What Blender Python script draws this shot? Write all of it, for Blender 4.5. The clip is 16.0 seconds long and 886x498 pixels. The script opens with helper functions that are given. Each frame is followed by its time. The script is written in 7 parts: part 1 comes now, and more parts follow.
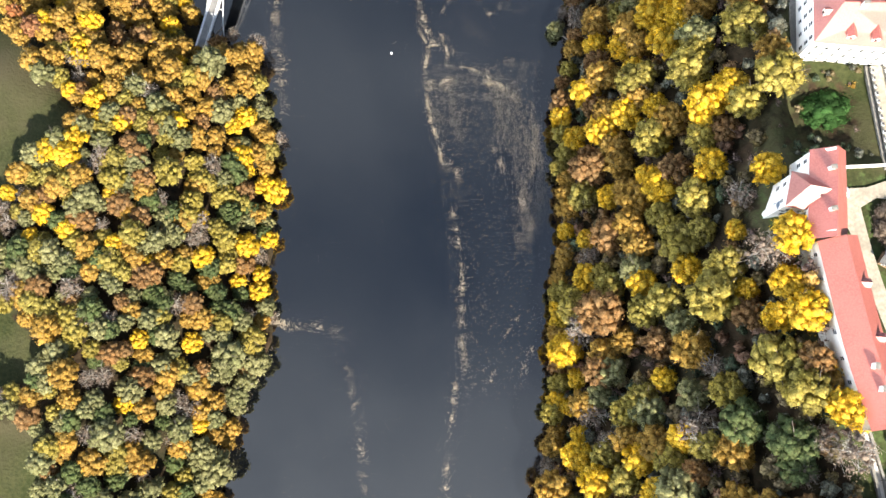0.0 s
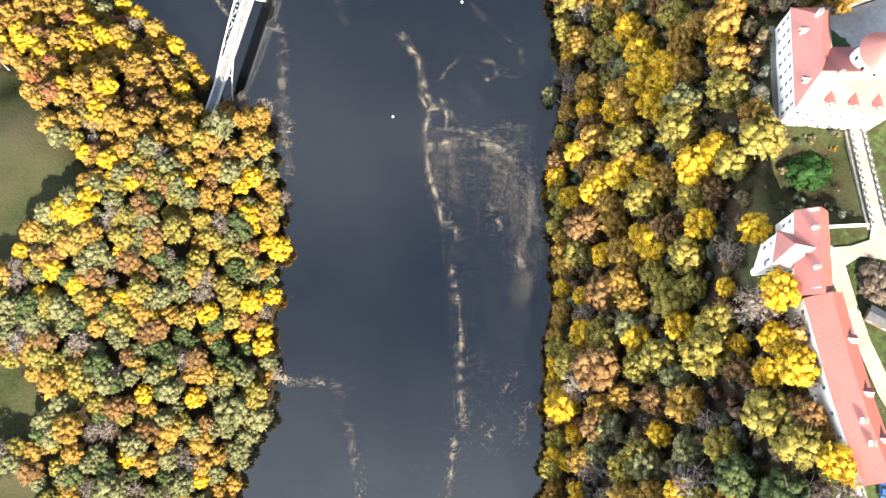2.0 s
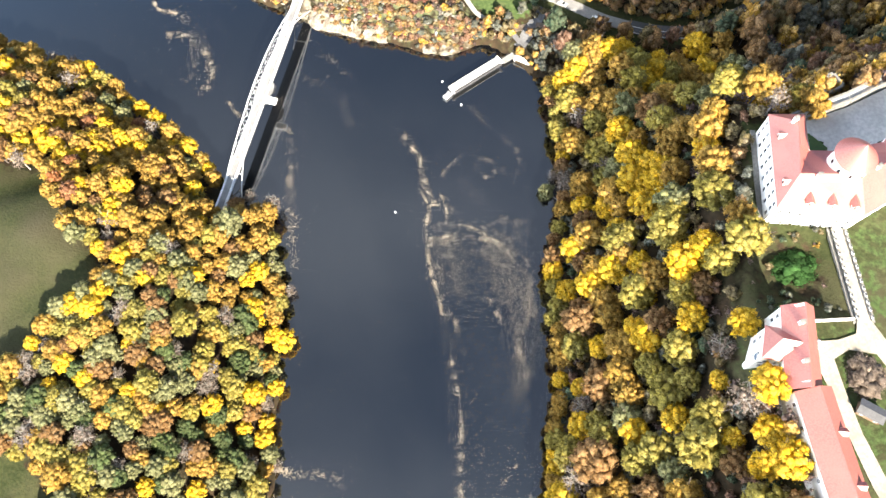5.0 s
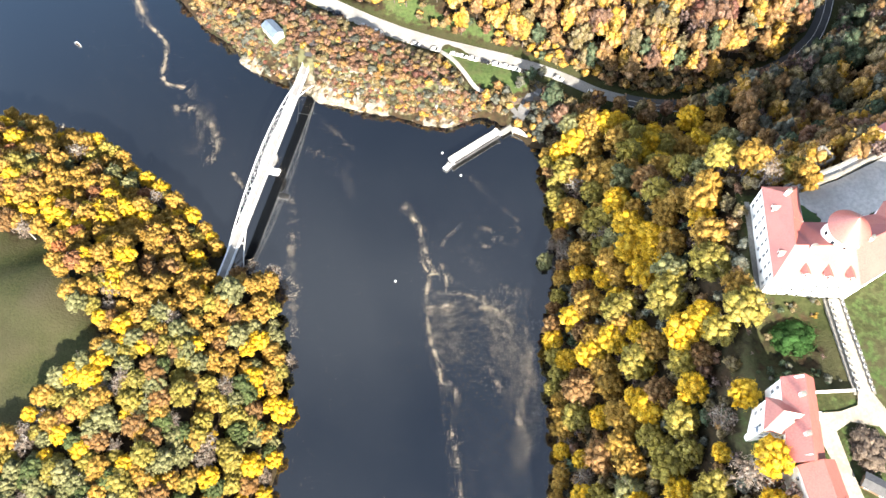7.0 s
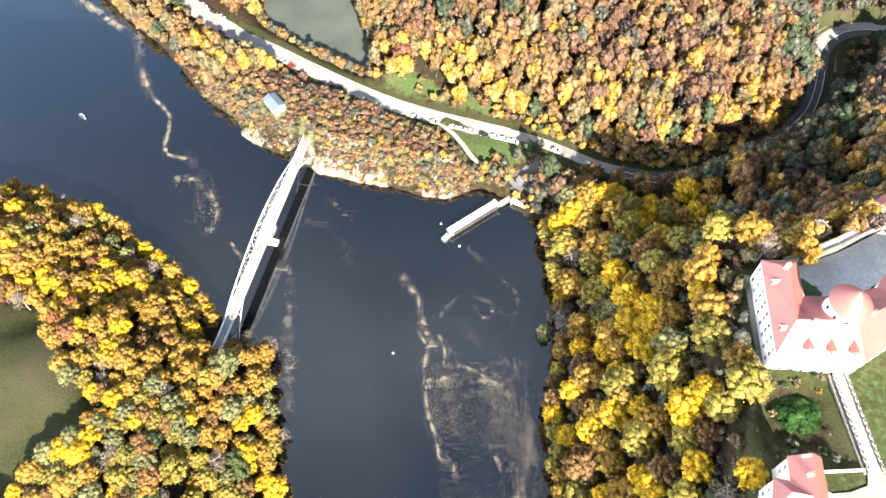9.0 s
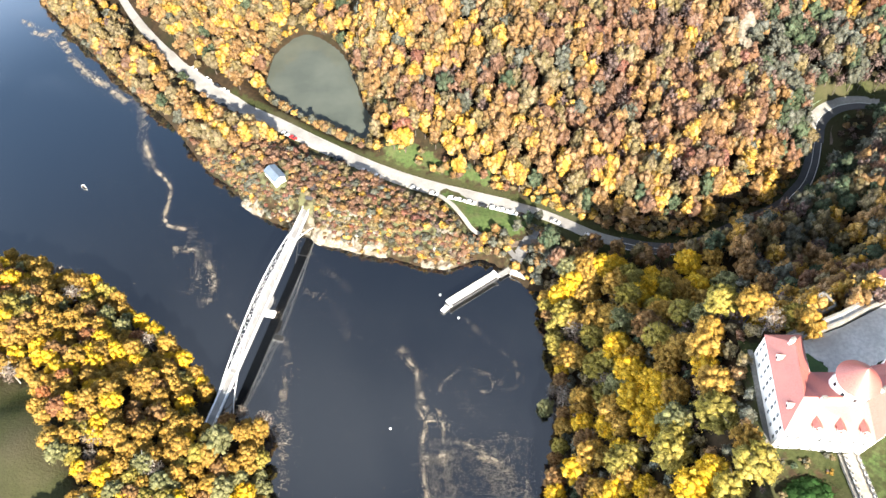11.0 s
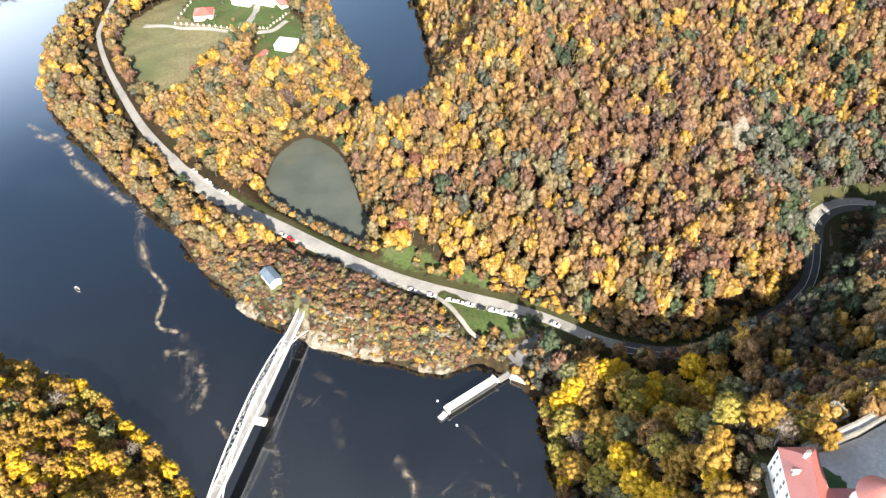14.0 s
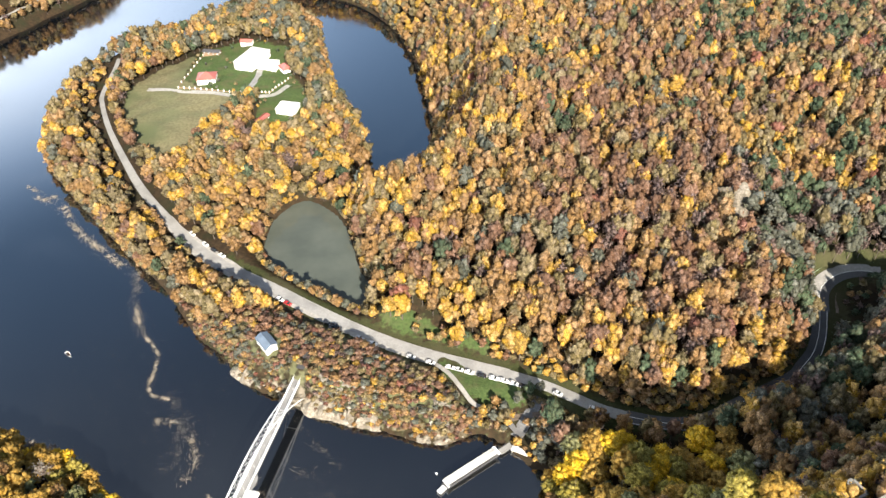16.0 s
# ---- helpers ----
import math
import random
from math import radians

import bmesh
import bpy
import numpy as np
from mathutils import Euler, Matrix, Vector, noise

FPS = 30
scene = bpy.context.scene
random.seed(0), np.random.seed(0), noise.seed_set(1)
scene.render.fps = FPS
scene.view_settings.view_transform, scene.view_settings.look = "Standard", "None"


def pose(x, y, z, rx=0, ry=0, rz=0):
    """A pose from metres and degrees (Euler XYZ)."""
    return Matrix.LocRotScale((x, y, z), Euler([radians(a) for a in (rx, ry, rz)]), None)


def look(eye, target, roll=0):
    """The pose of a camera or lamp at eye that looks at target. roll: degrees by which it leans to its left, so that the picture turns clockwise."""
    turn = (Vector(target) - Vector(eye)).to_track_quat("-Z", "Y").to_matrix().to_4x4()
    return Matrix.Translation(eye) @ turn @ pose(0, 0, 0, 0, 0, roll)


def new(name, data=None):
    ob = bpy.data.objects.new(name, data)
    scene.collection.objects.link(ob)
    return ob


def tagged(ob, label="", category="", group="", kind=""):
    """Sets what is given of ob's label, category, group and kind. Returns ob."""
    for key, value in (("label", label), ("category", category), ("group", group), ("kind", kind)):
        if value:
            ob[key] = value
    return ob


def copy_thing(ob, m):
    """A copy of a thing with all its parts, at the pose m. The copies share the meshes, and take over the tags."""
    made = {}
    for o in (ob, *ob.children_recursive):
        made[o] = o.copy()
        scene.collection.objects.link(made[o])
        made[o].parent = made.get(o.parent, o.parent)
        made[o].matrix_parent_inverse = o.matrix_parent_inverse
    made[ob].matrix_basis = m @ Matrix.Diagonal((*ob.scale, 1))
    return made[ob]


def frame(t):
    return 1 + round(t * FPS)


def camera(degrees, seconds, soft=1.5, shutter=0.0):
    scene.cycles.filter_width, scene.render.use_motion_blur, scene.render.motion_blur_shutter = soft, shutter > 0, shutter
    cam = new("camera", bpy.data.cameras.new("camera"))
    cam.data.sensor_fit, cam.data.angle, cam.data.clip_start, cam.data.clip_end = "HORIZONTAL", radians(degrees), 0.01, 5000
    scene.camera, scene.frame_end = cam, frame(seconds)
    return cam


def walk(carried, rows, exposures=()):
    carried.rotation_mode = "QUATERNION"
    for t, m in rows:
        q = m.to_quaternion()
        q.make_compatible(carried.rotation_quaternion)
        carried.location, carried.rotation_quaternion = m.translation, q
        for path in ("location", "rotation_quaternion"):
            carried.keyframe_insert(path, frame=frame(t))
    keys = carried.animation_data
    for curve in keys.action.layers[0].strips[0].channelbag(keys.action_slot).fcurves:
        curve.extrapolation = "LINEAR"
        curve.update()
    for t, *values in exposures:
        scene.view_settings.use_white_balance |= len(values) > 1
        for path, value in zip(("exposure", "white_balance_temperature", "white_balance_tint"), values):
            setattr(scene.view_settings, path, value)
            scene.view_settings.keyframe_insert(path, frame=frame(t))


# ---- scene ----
cam = camera(61.7, 16.0)
PATH = [
    (0, (-2.442, -4.774, 253.005), (-2.446, -4.386, 251.043), -2.2),
    (0.5, (-2.042, -4.8, 254.664), (-2.048, -4.377, 252.709), -2.3),
    (1, (-1.794, -5.26, 256.209), (-1.801, -4.8, 254.263), -2.3),
    (1.5, (-1.693, -5.502, 257.869), (-1.699, -5.005, 255.931), -2.2),
    (2, (-1.631, -5.837, 259.441), (-1.635, -5.303, 257.513), -2.0),
    (2.5, (-1.555, -5.871, 261.199), (-1.56, -5.303, 259.281), -2.0),
    (3, (-1.033, -5.764, 262.676), (-1.04, -5.162, 260.769), -2.2),
    (5.5, (-0.965, -5.662, 268.893), (-0.966, -4.873, 267.055), -1.7),
    (6, (-0.994, -5.42, 269.819), (-0.994, -4.592, 267.998), -1.6),
    (6.5, (-0.557, -5.049, 270.251), (-0.559, -4.181, 268.449), -1.7),
    (7, (-0.665, -4.624, 270.582), (-0.664, -3.718, 268.799), -1.6),
    (7.5, (-0.393, -4.031, 270.81), (-0.391, -3.087, 269.047), -1.5),
    (8, (-0.146, -3.446, 270.549), (-0.144, -2.462, 268.808), -1.5),
    (8.5, (-0.269, -2.8, 270.247), (-0.263, -1.777, 268.529), -1.3),
    (9, (-0.113, -1.97, 270.26), (-0.106, -0.91, 268.564), -1.2),
    (11.5, (1.48, 2.413, 269.108), (1.487, 3.654, 267.539), -1.2),
    (12, (1.733, 3.766, 268.826), (1.742, 5.038, 267.284), -1.2),
    (12.5, (1.853, 4.676, 268.411), (1.862, 5.982, 266.896), -1.2),
    (13, (1.941, 4.912, 267.884), (1.952, 6.253, 266.401), -1.1),
    (13.5, (2.035, 5.823, 267.502), (2.046, 7.195, 266.047), -1.0),
    (14, (1.929, 6.883, 267.201), (1.944, 8.285, 265.775), -1.0),
    (14.5, (1.86, 8.081, 266.774), (1.876, 9.513, 265.378), -0.9),
    (15, (1.409, 9.231, 266.243), (1.429, 10.692, 264.877), -0.7),
    (15.5, (1.354, 10.694, 265.922), (1.376, 12.181, 264.584), -0.6),
    (16, (1.547, 12.553, 265.812), (1.569, 14.064, 264.501), -0.6),
]
walk(cam, [(t, look(eye, target, roll)) for t, eye, target, roll in PATH], exposures=[(0, 1.8), (3, 2.18), (6, 2.24), (12, 2.02), (16, 1.54)])

# ---- sky, sun, exposure ----
SUN_DIR = Vector((0.20, -0.82, 0.51)).normalized()
world = bpy.data.worlds.new("sky")
scene.world = world
world.use_nodes = True
wn, wl = world.node_tree.nodes, world.node_tree.links
wn.clear()
sky = wn.new("ShaderNodeTexSky")
sky.sky_type = "NISHITA"
sky.sun_disc = False
sky.sun_elevation = math.asin(SUN_DIR.z)
sky.sun_rotation = math.atan2(SUN_DIR.x, SUN_DIR.y)
sky.dust_density = 0.7
sky.ozone_density = 2.5
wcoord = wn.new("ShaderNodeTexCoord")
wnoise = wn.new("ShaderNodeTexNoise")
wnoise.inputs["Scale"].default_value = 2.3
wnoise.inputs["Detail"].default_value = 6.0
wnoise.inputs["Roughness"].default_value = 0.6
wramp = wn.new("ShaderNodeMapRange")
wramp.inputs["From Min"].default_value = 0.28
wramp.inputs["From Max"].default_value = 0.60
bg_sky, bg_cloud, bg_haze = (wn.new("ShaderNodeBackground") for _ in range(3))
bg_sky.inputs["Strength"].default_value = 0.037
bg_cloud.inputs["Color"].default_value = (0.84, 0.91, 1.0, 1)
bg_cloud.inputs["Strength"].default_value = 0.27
wsep = wn.new("ShaderNodeSeparateXYZ")
wlow = wn.new("ShaderNodeMapRange")
wlow.inputs["From Min"].default_value, wlow.inputs["From Max"].default_value = 0.80, 0.36
wlow.interpolation_type = "SMOOTHSTEP"
wmix, wmix2, wout = wn.new("ShaderNodeMixShader"), wn.new("ShaderNodeMixShader"), wn.new("ShaderNodeOutputWorld")
wl.new(wcoord.outputs["Generated"], wnoise.inputs["Vector"])
wl.new(wcoord.outputs["Generated"], wsep.inputs["Vector"])
wl.new(wsep.outputs["Z"], wlow.inputs["Value"])
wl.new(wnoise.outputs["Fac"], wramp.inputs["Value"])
wl.new(sky.outputs["Color"], bg_sky.inputs["Color"])
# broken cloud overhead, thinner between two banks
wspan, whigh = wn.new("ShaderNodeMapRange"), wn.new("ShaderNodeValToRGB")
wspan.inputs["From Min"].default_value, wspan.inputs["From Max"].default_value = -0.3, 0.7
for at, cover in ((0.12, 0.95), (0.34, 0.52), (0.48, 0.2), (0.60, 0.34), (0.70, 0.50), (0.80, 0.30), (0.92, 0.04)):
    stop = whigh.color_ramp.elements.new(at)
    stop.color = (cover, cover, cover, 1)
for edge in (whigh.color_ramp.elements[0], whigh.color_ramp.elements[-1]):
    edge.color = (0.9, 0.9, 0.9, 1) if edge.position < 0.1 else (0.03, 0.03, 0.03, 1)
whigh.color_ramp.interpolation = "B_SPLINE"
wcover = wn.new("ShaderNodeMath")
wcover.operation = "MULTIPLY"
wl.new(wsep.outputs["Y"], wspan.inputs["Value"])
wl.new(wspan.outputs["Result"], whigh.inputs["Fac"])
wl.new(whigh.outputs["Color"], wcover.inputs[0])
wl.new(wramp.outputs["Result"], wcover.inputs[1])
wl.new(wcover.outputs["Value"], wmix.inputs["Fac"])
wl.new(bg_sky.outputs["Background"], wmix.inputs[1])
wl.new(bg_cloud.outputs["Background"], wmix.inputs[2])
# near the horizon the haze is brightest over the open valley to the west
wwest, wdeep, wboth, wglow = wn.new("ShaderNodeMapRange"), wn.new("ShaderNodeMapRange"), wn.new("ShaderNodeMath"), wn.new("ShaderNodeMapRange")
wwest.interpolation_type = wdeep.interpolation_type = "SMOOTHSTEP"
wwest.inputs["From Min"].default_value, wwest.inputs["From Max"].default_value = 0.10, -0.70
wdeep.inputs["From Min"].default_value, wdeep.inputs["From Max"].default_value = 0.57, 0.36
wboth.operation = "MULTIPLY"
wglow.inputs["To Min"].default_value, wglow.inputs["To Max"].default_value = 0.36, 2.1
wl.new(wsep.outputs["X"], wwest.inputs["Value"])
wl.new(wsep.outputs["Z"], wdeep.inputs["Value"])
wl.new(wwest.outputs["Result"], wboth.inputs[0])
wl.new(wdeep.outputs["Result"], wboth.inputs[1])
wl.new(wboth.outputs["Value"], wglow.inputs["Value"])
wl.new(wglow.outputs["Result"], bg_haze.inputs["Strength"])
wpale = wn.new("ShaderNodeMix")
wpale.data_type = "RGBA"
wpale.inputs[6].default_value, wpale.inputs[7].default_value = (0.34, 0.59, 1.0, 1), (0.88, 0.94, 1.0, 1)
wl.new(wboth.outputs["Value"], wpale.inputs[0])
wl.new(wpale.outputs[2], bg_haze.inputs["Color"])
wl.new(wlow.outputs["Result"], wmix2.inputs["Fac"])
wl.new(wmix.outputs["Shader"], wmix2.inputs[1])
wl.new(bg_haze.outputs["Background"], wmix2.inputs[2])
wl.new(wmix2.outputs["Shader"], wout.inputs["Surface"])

sun_lamp = bpy.data.lights.new("sun", "SUN")
sun_lamp.energy = 5.8
sun_lamp.angle = radians(1.0)
sun_lamp.color = (1.0, 0.91, 0.76)
sun = new("sun", sun_lamp)
sun.matrix_world = look(SUN_DIR * 400, (0, 0, 0))


# ---- materials ----
def make_mat(name):
    m = bpy.data.materials.new(name)
    m.use_nodes = True
    nt = m.node_tree
    bsdf = nt.nodes["Principled BSDF"]
    return m, nt, bsdf


def mixed(nt, fac, a, b):
    """A colour mix node; fac, a, b are sockets or values."""
    n = nt.nodes.new("ShaderNodeMix")
    n.data_type = "RGBA"
    for socket, value in ((n.inputs[0], fac), (n.inputs[6], a), (n.inputs[7], b)):
        if isinstance(value, bpy.types.NodeSocket):
            nt.links.new(value, socket)
        elif isinstance(value, tuple):
            socket.default_value = (*value[:3], 1)
        else:
            socket.default_value = value
    return n.outputs[2]


def noise_fac(nt, scale, lo=0.35, hi=0.65, detail=4.0, coords="Object", rough=0.55):
    c = nt.nodes.new("ShaderNodeTexCoord")
    n = nt.nodes.new("ShaderNodeTexNoise")
    n.inputs["Scale"].default_value = scale
    n.inputs["Detail"].default_value = detail
    n.inputs["Roughness"].default_value = rough
    r = nt.nodes.new("ShaderNodeMapRange")
    r.inputs["From Min"].default_value, r.inputs["From Max"].default_value = lo, hi
    nt.links.new(c.outputs[coords], n.inputs["Vector"])
    nt.links.new(n.outputs["Fac"], r.inputs["Value"])
    return r.outputs["Result"]


def bumped(nt, bsdf, scale, strength, dist=0.1, detail=4.0):
    c = nt.nodes.new("ShaderNodeTexCoord")
    n = nt.nodes.new("ShaderNodeTexNoise")
    n.inputs["Scale"].default_value = scale
    n.inputs["Detail"].default_value = detail
    b = nt.nodes.new("ShaderNodeBump")
    b.inputs["Strength"].default_value = strength
    b.inputs["Distance"].default_value = dist
    nt.links.new(c.outputs["Object"], n.inputs["Vector"])
    nt.links.new(n.outputs["Fac"], b.inputs["Height"])
    nt.links.new(b.outputs["Normal"], bsdf.inputs["Normal"])


def surface(name, a, b, big=0.15, fine=2.0, rough=0.85, metallic=0.0, bump=0.3, c=None):
    """A surface with two scales of variation between colours a and b, and stains of colour c."""
    m, nt, bsdf = make_mat(name)
    col = mixed(nt, noise_fac(nt, fine), a, b)
    dark = tuple(v * 0.72 for v in a)
    col = mixed(nt, noise_fac(nt, big, 0.45, 0.75), col, c or dark)
    nt.links.new(col, bsdf.inputs["Base Color"])
    bsdf.inputs["Roughness"].default_value = rough
    bsdf.inputs["Metallic"].default_value = metallic
    if bump:
        bumped(nt, bsdf, fine * 2, bump)
    return m


def leaf_mat(name, a, b, c, stuff=False):
    """Foliage: a and b are the ends of the range from tree to tree, c a fleck colour from leaf to leaf."""
    m, nt, bsdf = make_mat(name)
    if stuff:
        who = nt.nodes.new("ShaderNodeAttribute")
        who.attribute_name = "tint"
        rnd = who.outputs["Fac"]
    else:
        rnd = nt.nodes.new("ShaderNodeObjectInfo").outputs["Random"]
    island = nt.nodes.new("ShaderNodeNewGeometry").outputs["Random Per Island"]
    col = mixed(nt, rnd, a, b)
    power = nt.nodes.new("ShaderNodeMath")
    power.operation = "POWER"
    nt.links.new(island, power.inputs[0])
    power.inputs[1].default_value = 1.5
    col = mixed(nt, power.outputs[0], col, c)
    # twigs, gaps and single leaves within a tuft
    fine = noise_fac(nt, 1.1 if stuff else 6.0, 0.38, 0.62, 5.0, rough=0.7)
    part_brown = nt.nodes.new("ShaderNodeMath")
    part_brown.operation = "MULTIPLY"
    part_brown.inputs[1].default_value = 0.42 if stuff else 0.22
    nt.links.new(fine, part_brown.inputs[0])
    col = mixed(nt, part_brown.outputs[0], col, (0.12, 0.088, 0.055))
    hsv = nt.nodes.new("ShaderNodeHueSaturation")
    value = nt.nodes.new("ShaderNodeMapRange")
    value.inputs["To Min"].default_value, value.inputs["To Max"].default_value = 0.68, 1.42
    seven = nt.nodes.new("ShaderNodeMath")
    seven.operation = "MULTIPLY"
    seven.inputs[1].default_value = 7.31
    frac = nt.nodes.new("ShaderNodeMath")
    frac.operation = "FRACT"
    nt.links.new(island, seven.inputs[0])
    nt.links.new(seven.outputs[0], frac.inputs[0])
    nt.links.new(frac.outputs[0], value.inputs["Value"])
    # fine light and dark speckle: the leaves' self-shadow put into the colour
    shade_mottle = nt.nodes.new("ShaderNodeMapRange")
    shade_mottle.inputs["To Min"].default_value, shade_mottle.inputs["To Max"].default_value = (0.45, 1.65) if stuff else (0.55, 1.5)
    nt.links.new(noise_fac(nt, 1.9 if stuff else 10.0, 0.36, 0.64, 3.0, rough=0.75), shade_mottle.inputs["Value"])
    both = nt.nodes.new("ShaderNodeMath")
    both.operation = "MULTIPLY"
    nt.links.new(value.outputs["Result"], both.inputs[0])
    nt.links.new(shade_mottle.outputs["Result"], both.inputs[1])
    nt.links.new(both.outputs[0], hsv.inputs["Value"])
    nt.links.new(col, hsv.inputs["Color"])
    nt.links.new(hsv.outputs["Color"], bsdf.inputs["Base Color"])
    bsdf.inputs["Roughness"].default_value = 0.7
    bsdf.inputs["Specular IOR Level"].default_value = 0.05
    bumped(nt, bsdf, 2.6 if stuff else 13.0, 0.9, 0.35 if stuff else 0.07, 2.0)
    trans = nt.nodes.new("ShaderNodeBsdfTranslucent")
    nt.links.new(hsv.outputs["Color"], trans.inputs["Color"])
    mix = nt.nodes.new("ShaderNodeMixShader")
    mix.inputs["Fac"].default_value = 0.45
    nt.links.new(bsdf.outputs["BSDF"], mix.inputs[1])
    nt.links.new(trans.outputs["BSDF"], mix.inputs[2])
    nt.links.new(mix.outputs["Shader"], nt.nodes["Material Output"].inputs["Surface"])
    return m


KINDS = {
    # kind: colour a, colour b, fleck colour, words
    "golden": ((0.52, 0.325, 0.012), (0.63, 0.395, 0.018), (0.70, 0.50, 0.07), "bright golden-yellow"),
    "amber": ((0.270, 0.157, 0.030), (0.37, 0.220, 0.037), (0.42, 0.282, 0.078), "amber and orange"),
    "olive": ((0.185, 0.160, 0.034), (0.315, 0.250, 0.044), (0.36, 0.305, 0.09), "olive-yellow"),
    "russet": ((0.170, 0.092, 0.038), (0.25, 0.13, 0.044), (0.28, 0.18, 0.085), "russet-brown"),
    "sage": ((0.115, 0.128, 0.054), (0.205, 0.200, 0.088), (0.28, 0.275, 0.14), "grey-green"),
    "green": ((0.039, 0.067, 0.029), (0.077, 0.112, 0.038), (0.126, 0.154, 0.060), "dark green"),
    "bare": ((0.135, 0.108, 0.095), (0.20, 0.157, 0.132), (0.27, 0.215, 0.17), "nearly leafless grey-brown"),
    "plum": ((0.21, 0.095, 0.050), (0.31, 0.115, 0.042), (0.33, 0.17, 0.08), "dull red and orange"),
}
LEAF = {k: leaf_mat("leaves " + k, *v[:3]) for k, v in KINDS.items()}
# tone of each kind in the far woods; raised blue paints in distance haze
WOOD_TONE = {"golden": (0.76, 0.73, 2.2), "amber": (0.83, 0.81, 1.65), "russet": (0.87, 0.86, 1.4), "sage": (0.56, 0.62, 1.1), "bare": (0.74, 0.67, 0.78), "olive": (0.72, 0.70, 1.55), "green": (0.72, 0.84, 1.35), "plum": (0.75, 0.72, 1.25)}
WOOD_LEAF = {k: leaf_mat("woodland leaves " + k, *(tuple(c * f for c, f in zip(col, WOOD_TONE.get(k, (0.95, 0.95, 1.1)))) for col in v[:3]), stuff=True) for k, v in KINDS.items()}
LEAF["ivy"] = leaf_mat("ivy leaves", (0.014, 0.055, 0.013), (0.022, 0.072, 0.018), (0.040, 0.115, 0.030))
BARK = surface("bark", (0.07, 0.055, 0.045), (0.12, 0.10, 0.085), 0.4, 3.0)
PALE_BARK = surface("pale bark", (0.24, 0.22, 0.19), (0.36, 0.33, 0.30), 0.4, 3.0)
STONE = surface("castle stone", (0.14, 0.132, 0.12), (0.23, 0.217, 0.195), 0.12, 1.4, 0.9, bump=0.6)
ROCK = surface("pale rock", (0.13, 0.115, 0.092), (0.27, 0.25, 0.215), 0.2, 0.9, 0.9, bump=0.8, c=(0.10, 0.08, 0.05))
PLASTER = surface("white plaster", (0.74, 0.73, 0.70), (0.82, 0.81, 0.78), 0.1, 1.2, 0.85, bump=0.1, c=(0.68, 0.66, 0.62))
TILE = surface("red roof tiles", (0.26, 0.076, 0.062), (0.34, 0.108, 0.09), 0.12, 2.5, 0.42, bump=0.25, c=(0.33, 0.11, 0.09))
WHITE_PAINT = surface("white steel paint", (0.74, 0.75, 0.76), (0.82, 0.82, 0.82), 0.2, 1.5, 0.5, bump=0.05)
DECKING = surface("pale decking", (0.17, 0.166, 0.162), (0.25, 0.243, 0.236), 0.3, 1.6, 0.8, bump=0.2)
ASPHALT = surface("worn asphalt", (0.20, 0.196, 0.192), (0.265, 0.26, 0.255), 0.08, 1.5, 0.85, bump=0.2)
DARK_ASPHALT = surface("dark asphalt", (0.055, 0.057, 0.062), (0.08, 0.08, 0.085), 0.08, 1.5, 0.8, bump=0.2)
GRAVEL = surface("pale gravel", (0.22, 0.212, 0.20), (0.32, 0.308, 0.292), 0.1, 1.2, 0.9, bump=0.4)
SAND = surface("sandy paving", (0.25, 0.222, 0.178), (0.36, 0.325, 0.27), 0.12, 1.2, 0.9, bump=0.2)
PAVING = surface("grey paving", (0.38, 0.375, 0.365), (0.52, 0.51, 0.495), 0.06, 0.8, 0.9, bump=0.3)
CONCRETE = surface("concrete", (0.40, 0.39, 0.37), (0.52, 0.50, 0.47), 0.15, 1.5, 0.9)
OLD_CONCRETE = surface("weathered concrete", (0.20, 0.19, 0.175), (0.29, 0.275, 0.25), 0.15, 1.5, 0.9)
OFF_WHITE = surface("greyed white sheet", (0.52, 0.51, 0.48), (0.62, 0.61, 0.58), 0.2, 1.5, 0.6, bump=0.05)
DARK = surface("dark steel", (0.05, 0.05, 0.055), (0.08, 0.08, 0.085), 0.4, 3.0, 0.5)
GREY_ROOF = surface("grey sheet roof", (0.075, 0.105, 0.145), (0.11, 0.14, 0.185), 0.3, 2.0, 0.6, bump=0.1)
BROWN_WOOD = surface("weathered wood", (0.16, 0.10, 0.06), (0.25, 0.17, 0.11), 0.5, 3.0, 0.8)
WHITE_LINE = surface("road paint", (0.66, 0.66, 0.64), (0.78, 0.78, 0.76), 0.5, 2.0, 0.8, bump=0)
RUBBER = surface("tyre rubber", (0.02, 0.02, 0.02), (0.035, 0.035, 0.035), 1.0, 6.0, 0.9)
FOAM = surface("pale scum", (0.16, 0.12, 0.075), (0.36, 0.31, 0.24), 0.4, 1.5, 0.9, bump=0)


def glass_mat():
    m, nt, bsdf = make_mat("window glass")
    bsdf.inputs["Base Color"].default_value = (0.02, 0.025, 0.03, 1)
    bsdf.inputs["Roughness"].default_value = 0.08
    return m


GLASS = glass_mat()


def paint_mat(name, rgb):
    m, nt, bsdf = make_mat(name)
    col = mixed(nt, noise_fac(nt, 1.5), rgb, tuple(v * 0.9 for v in rgb))
    nt.links.new(col, bsdf.inputs["Base Color"])
    bsdf.inputs["Roughness"].default_value = 0.25
    bsdf.inputs["Coat Weight"].default_value = 0.5
    return m


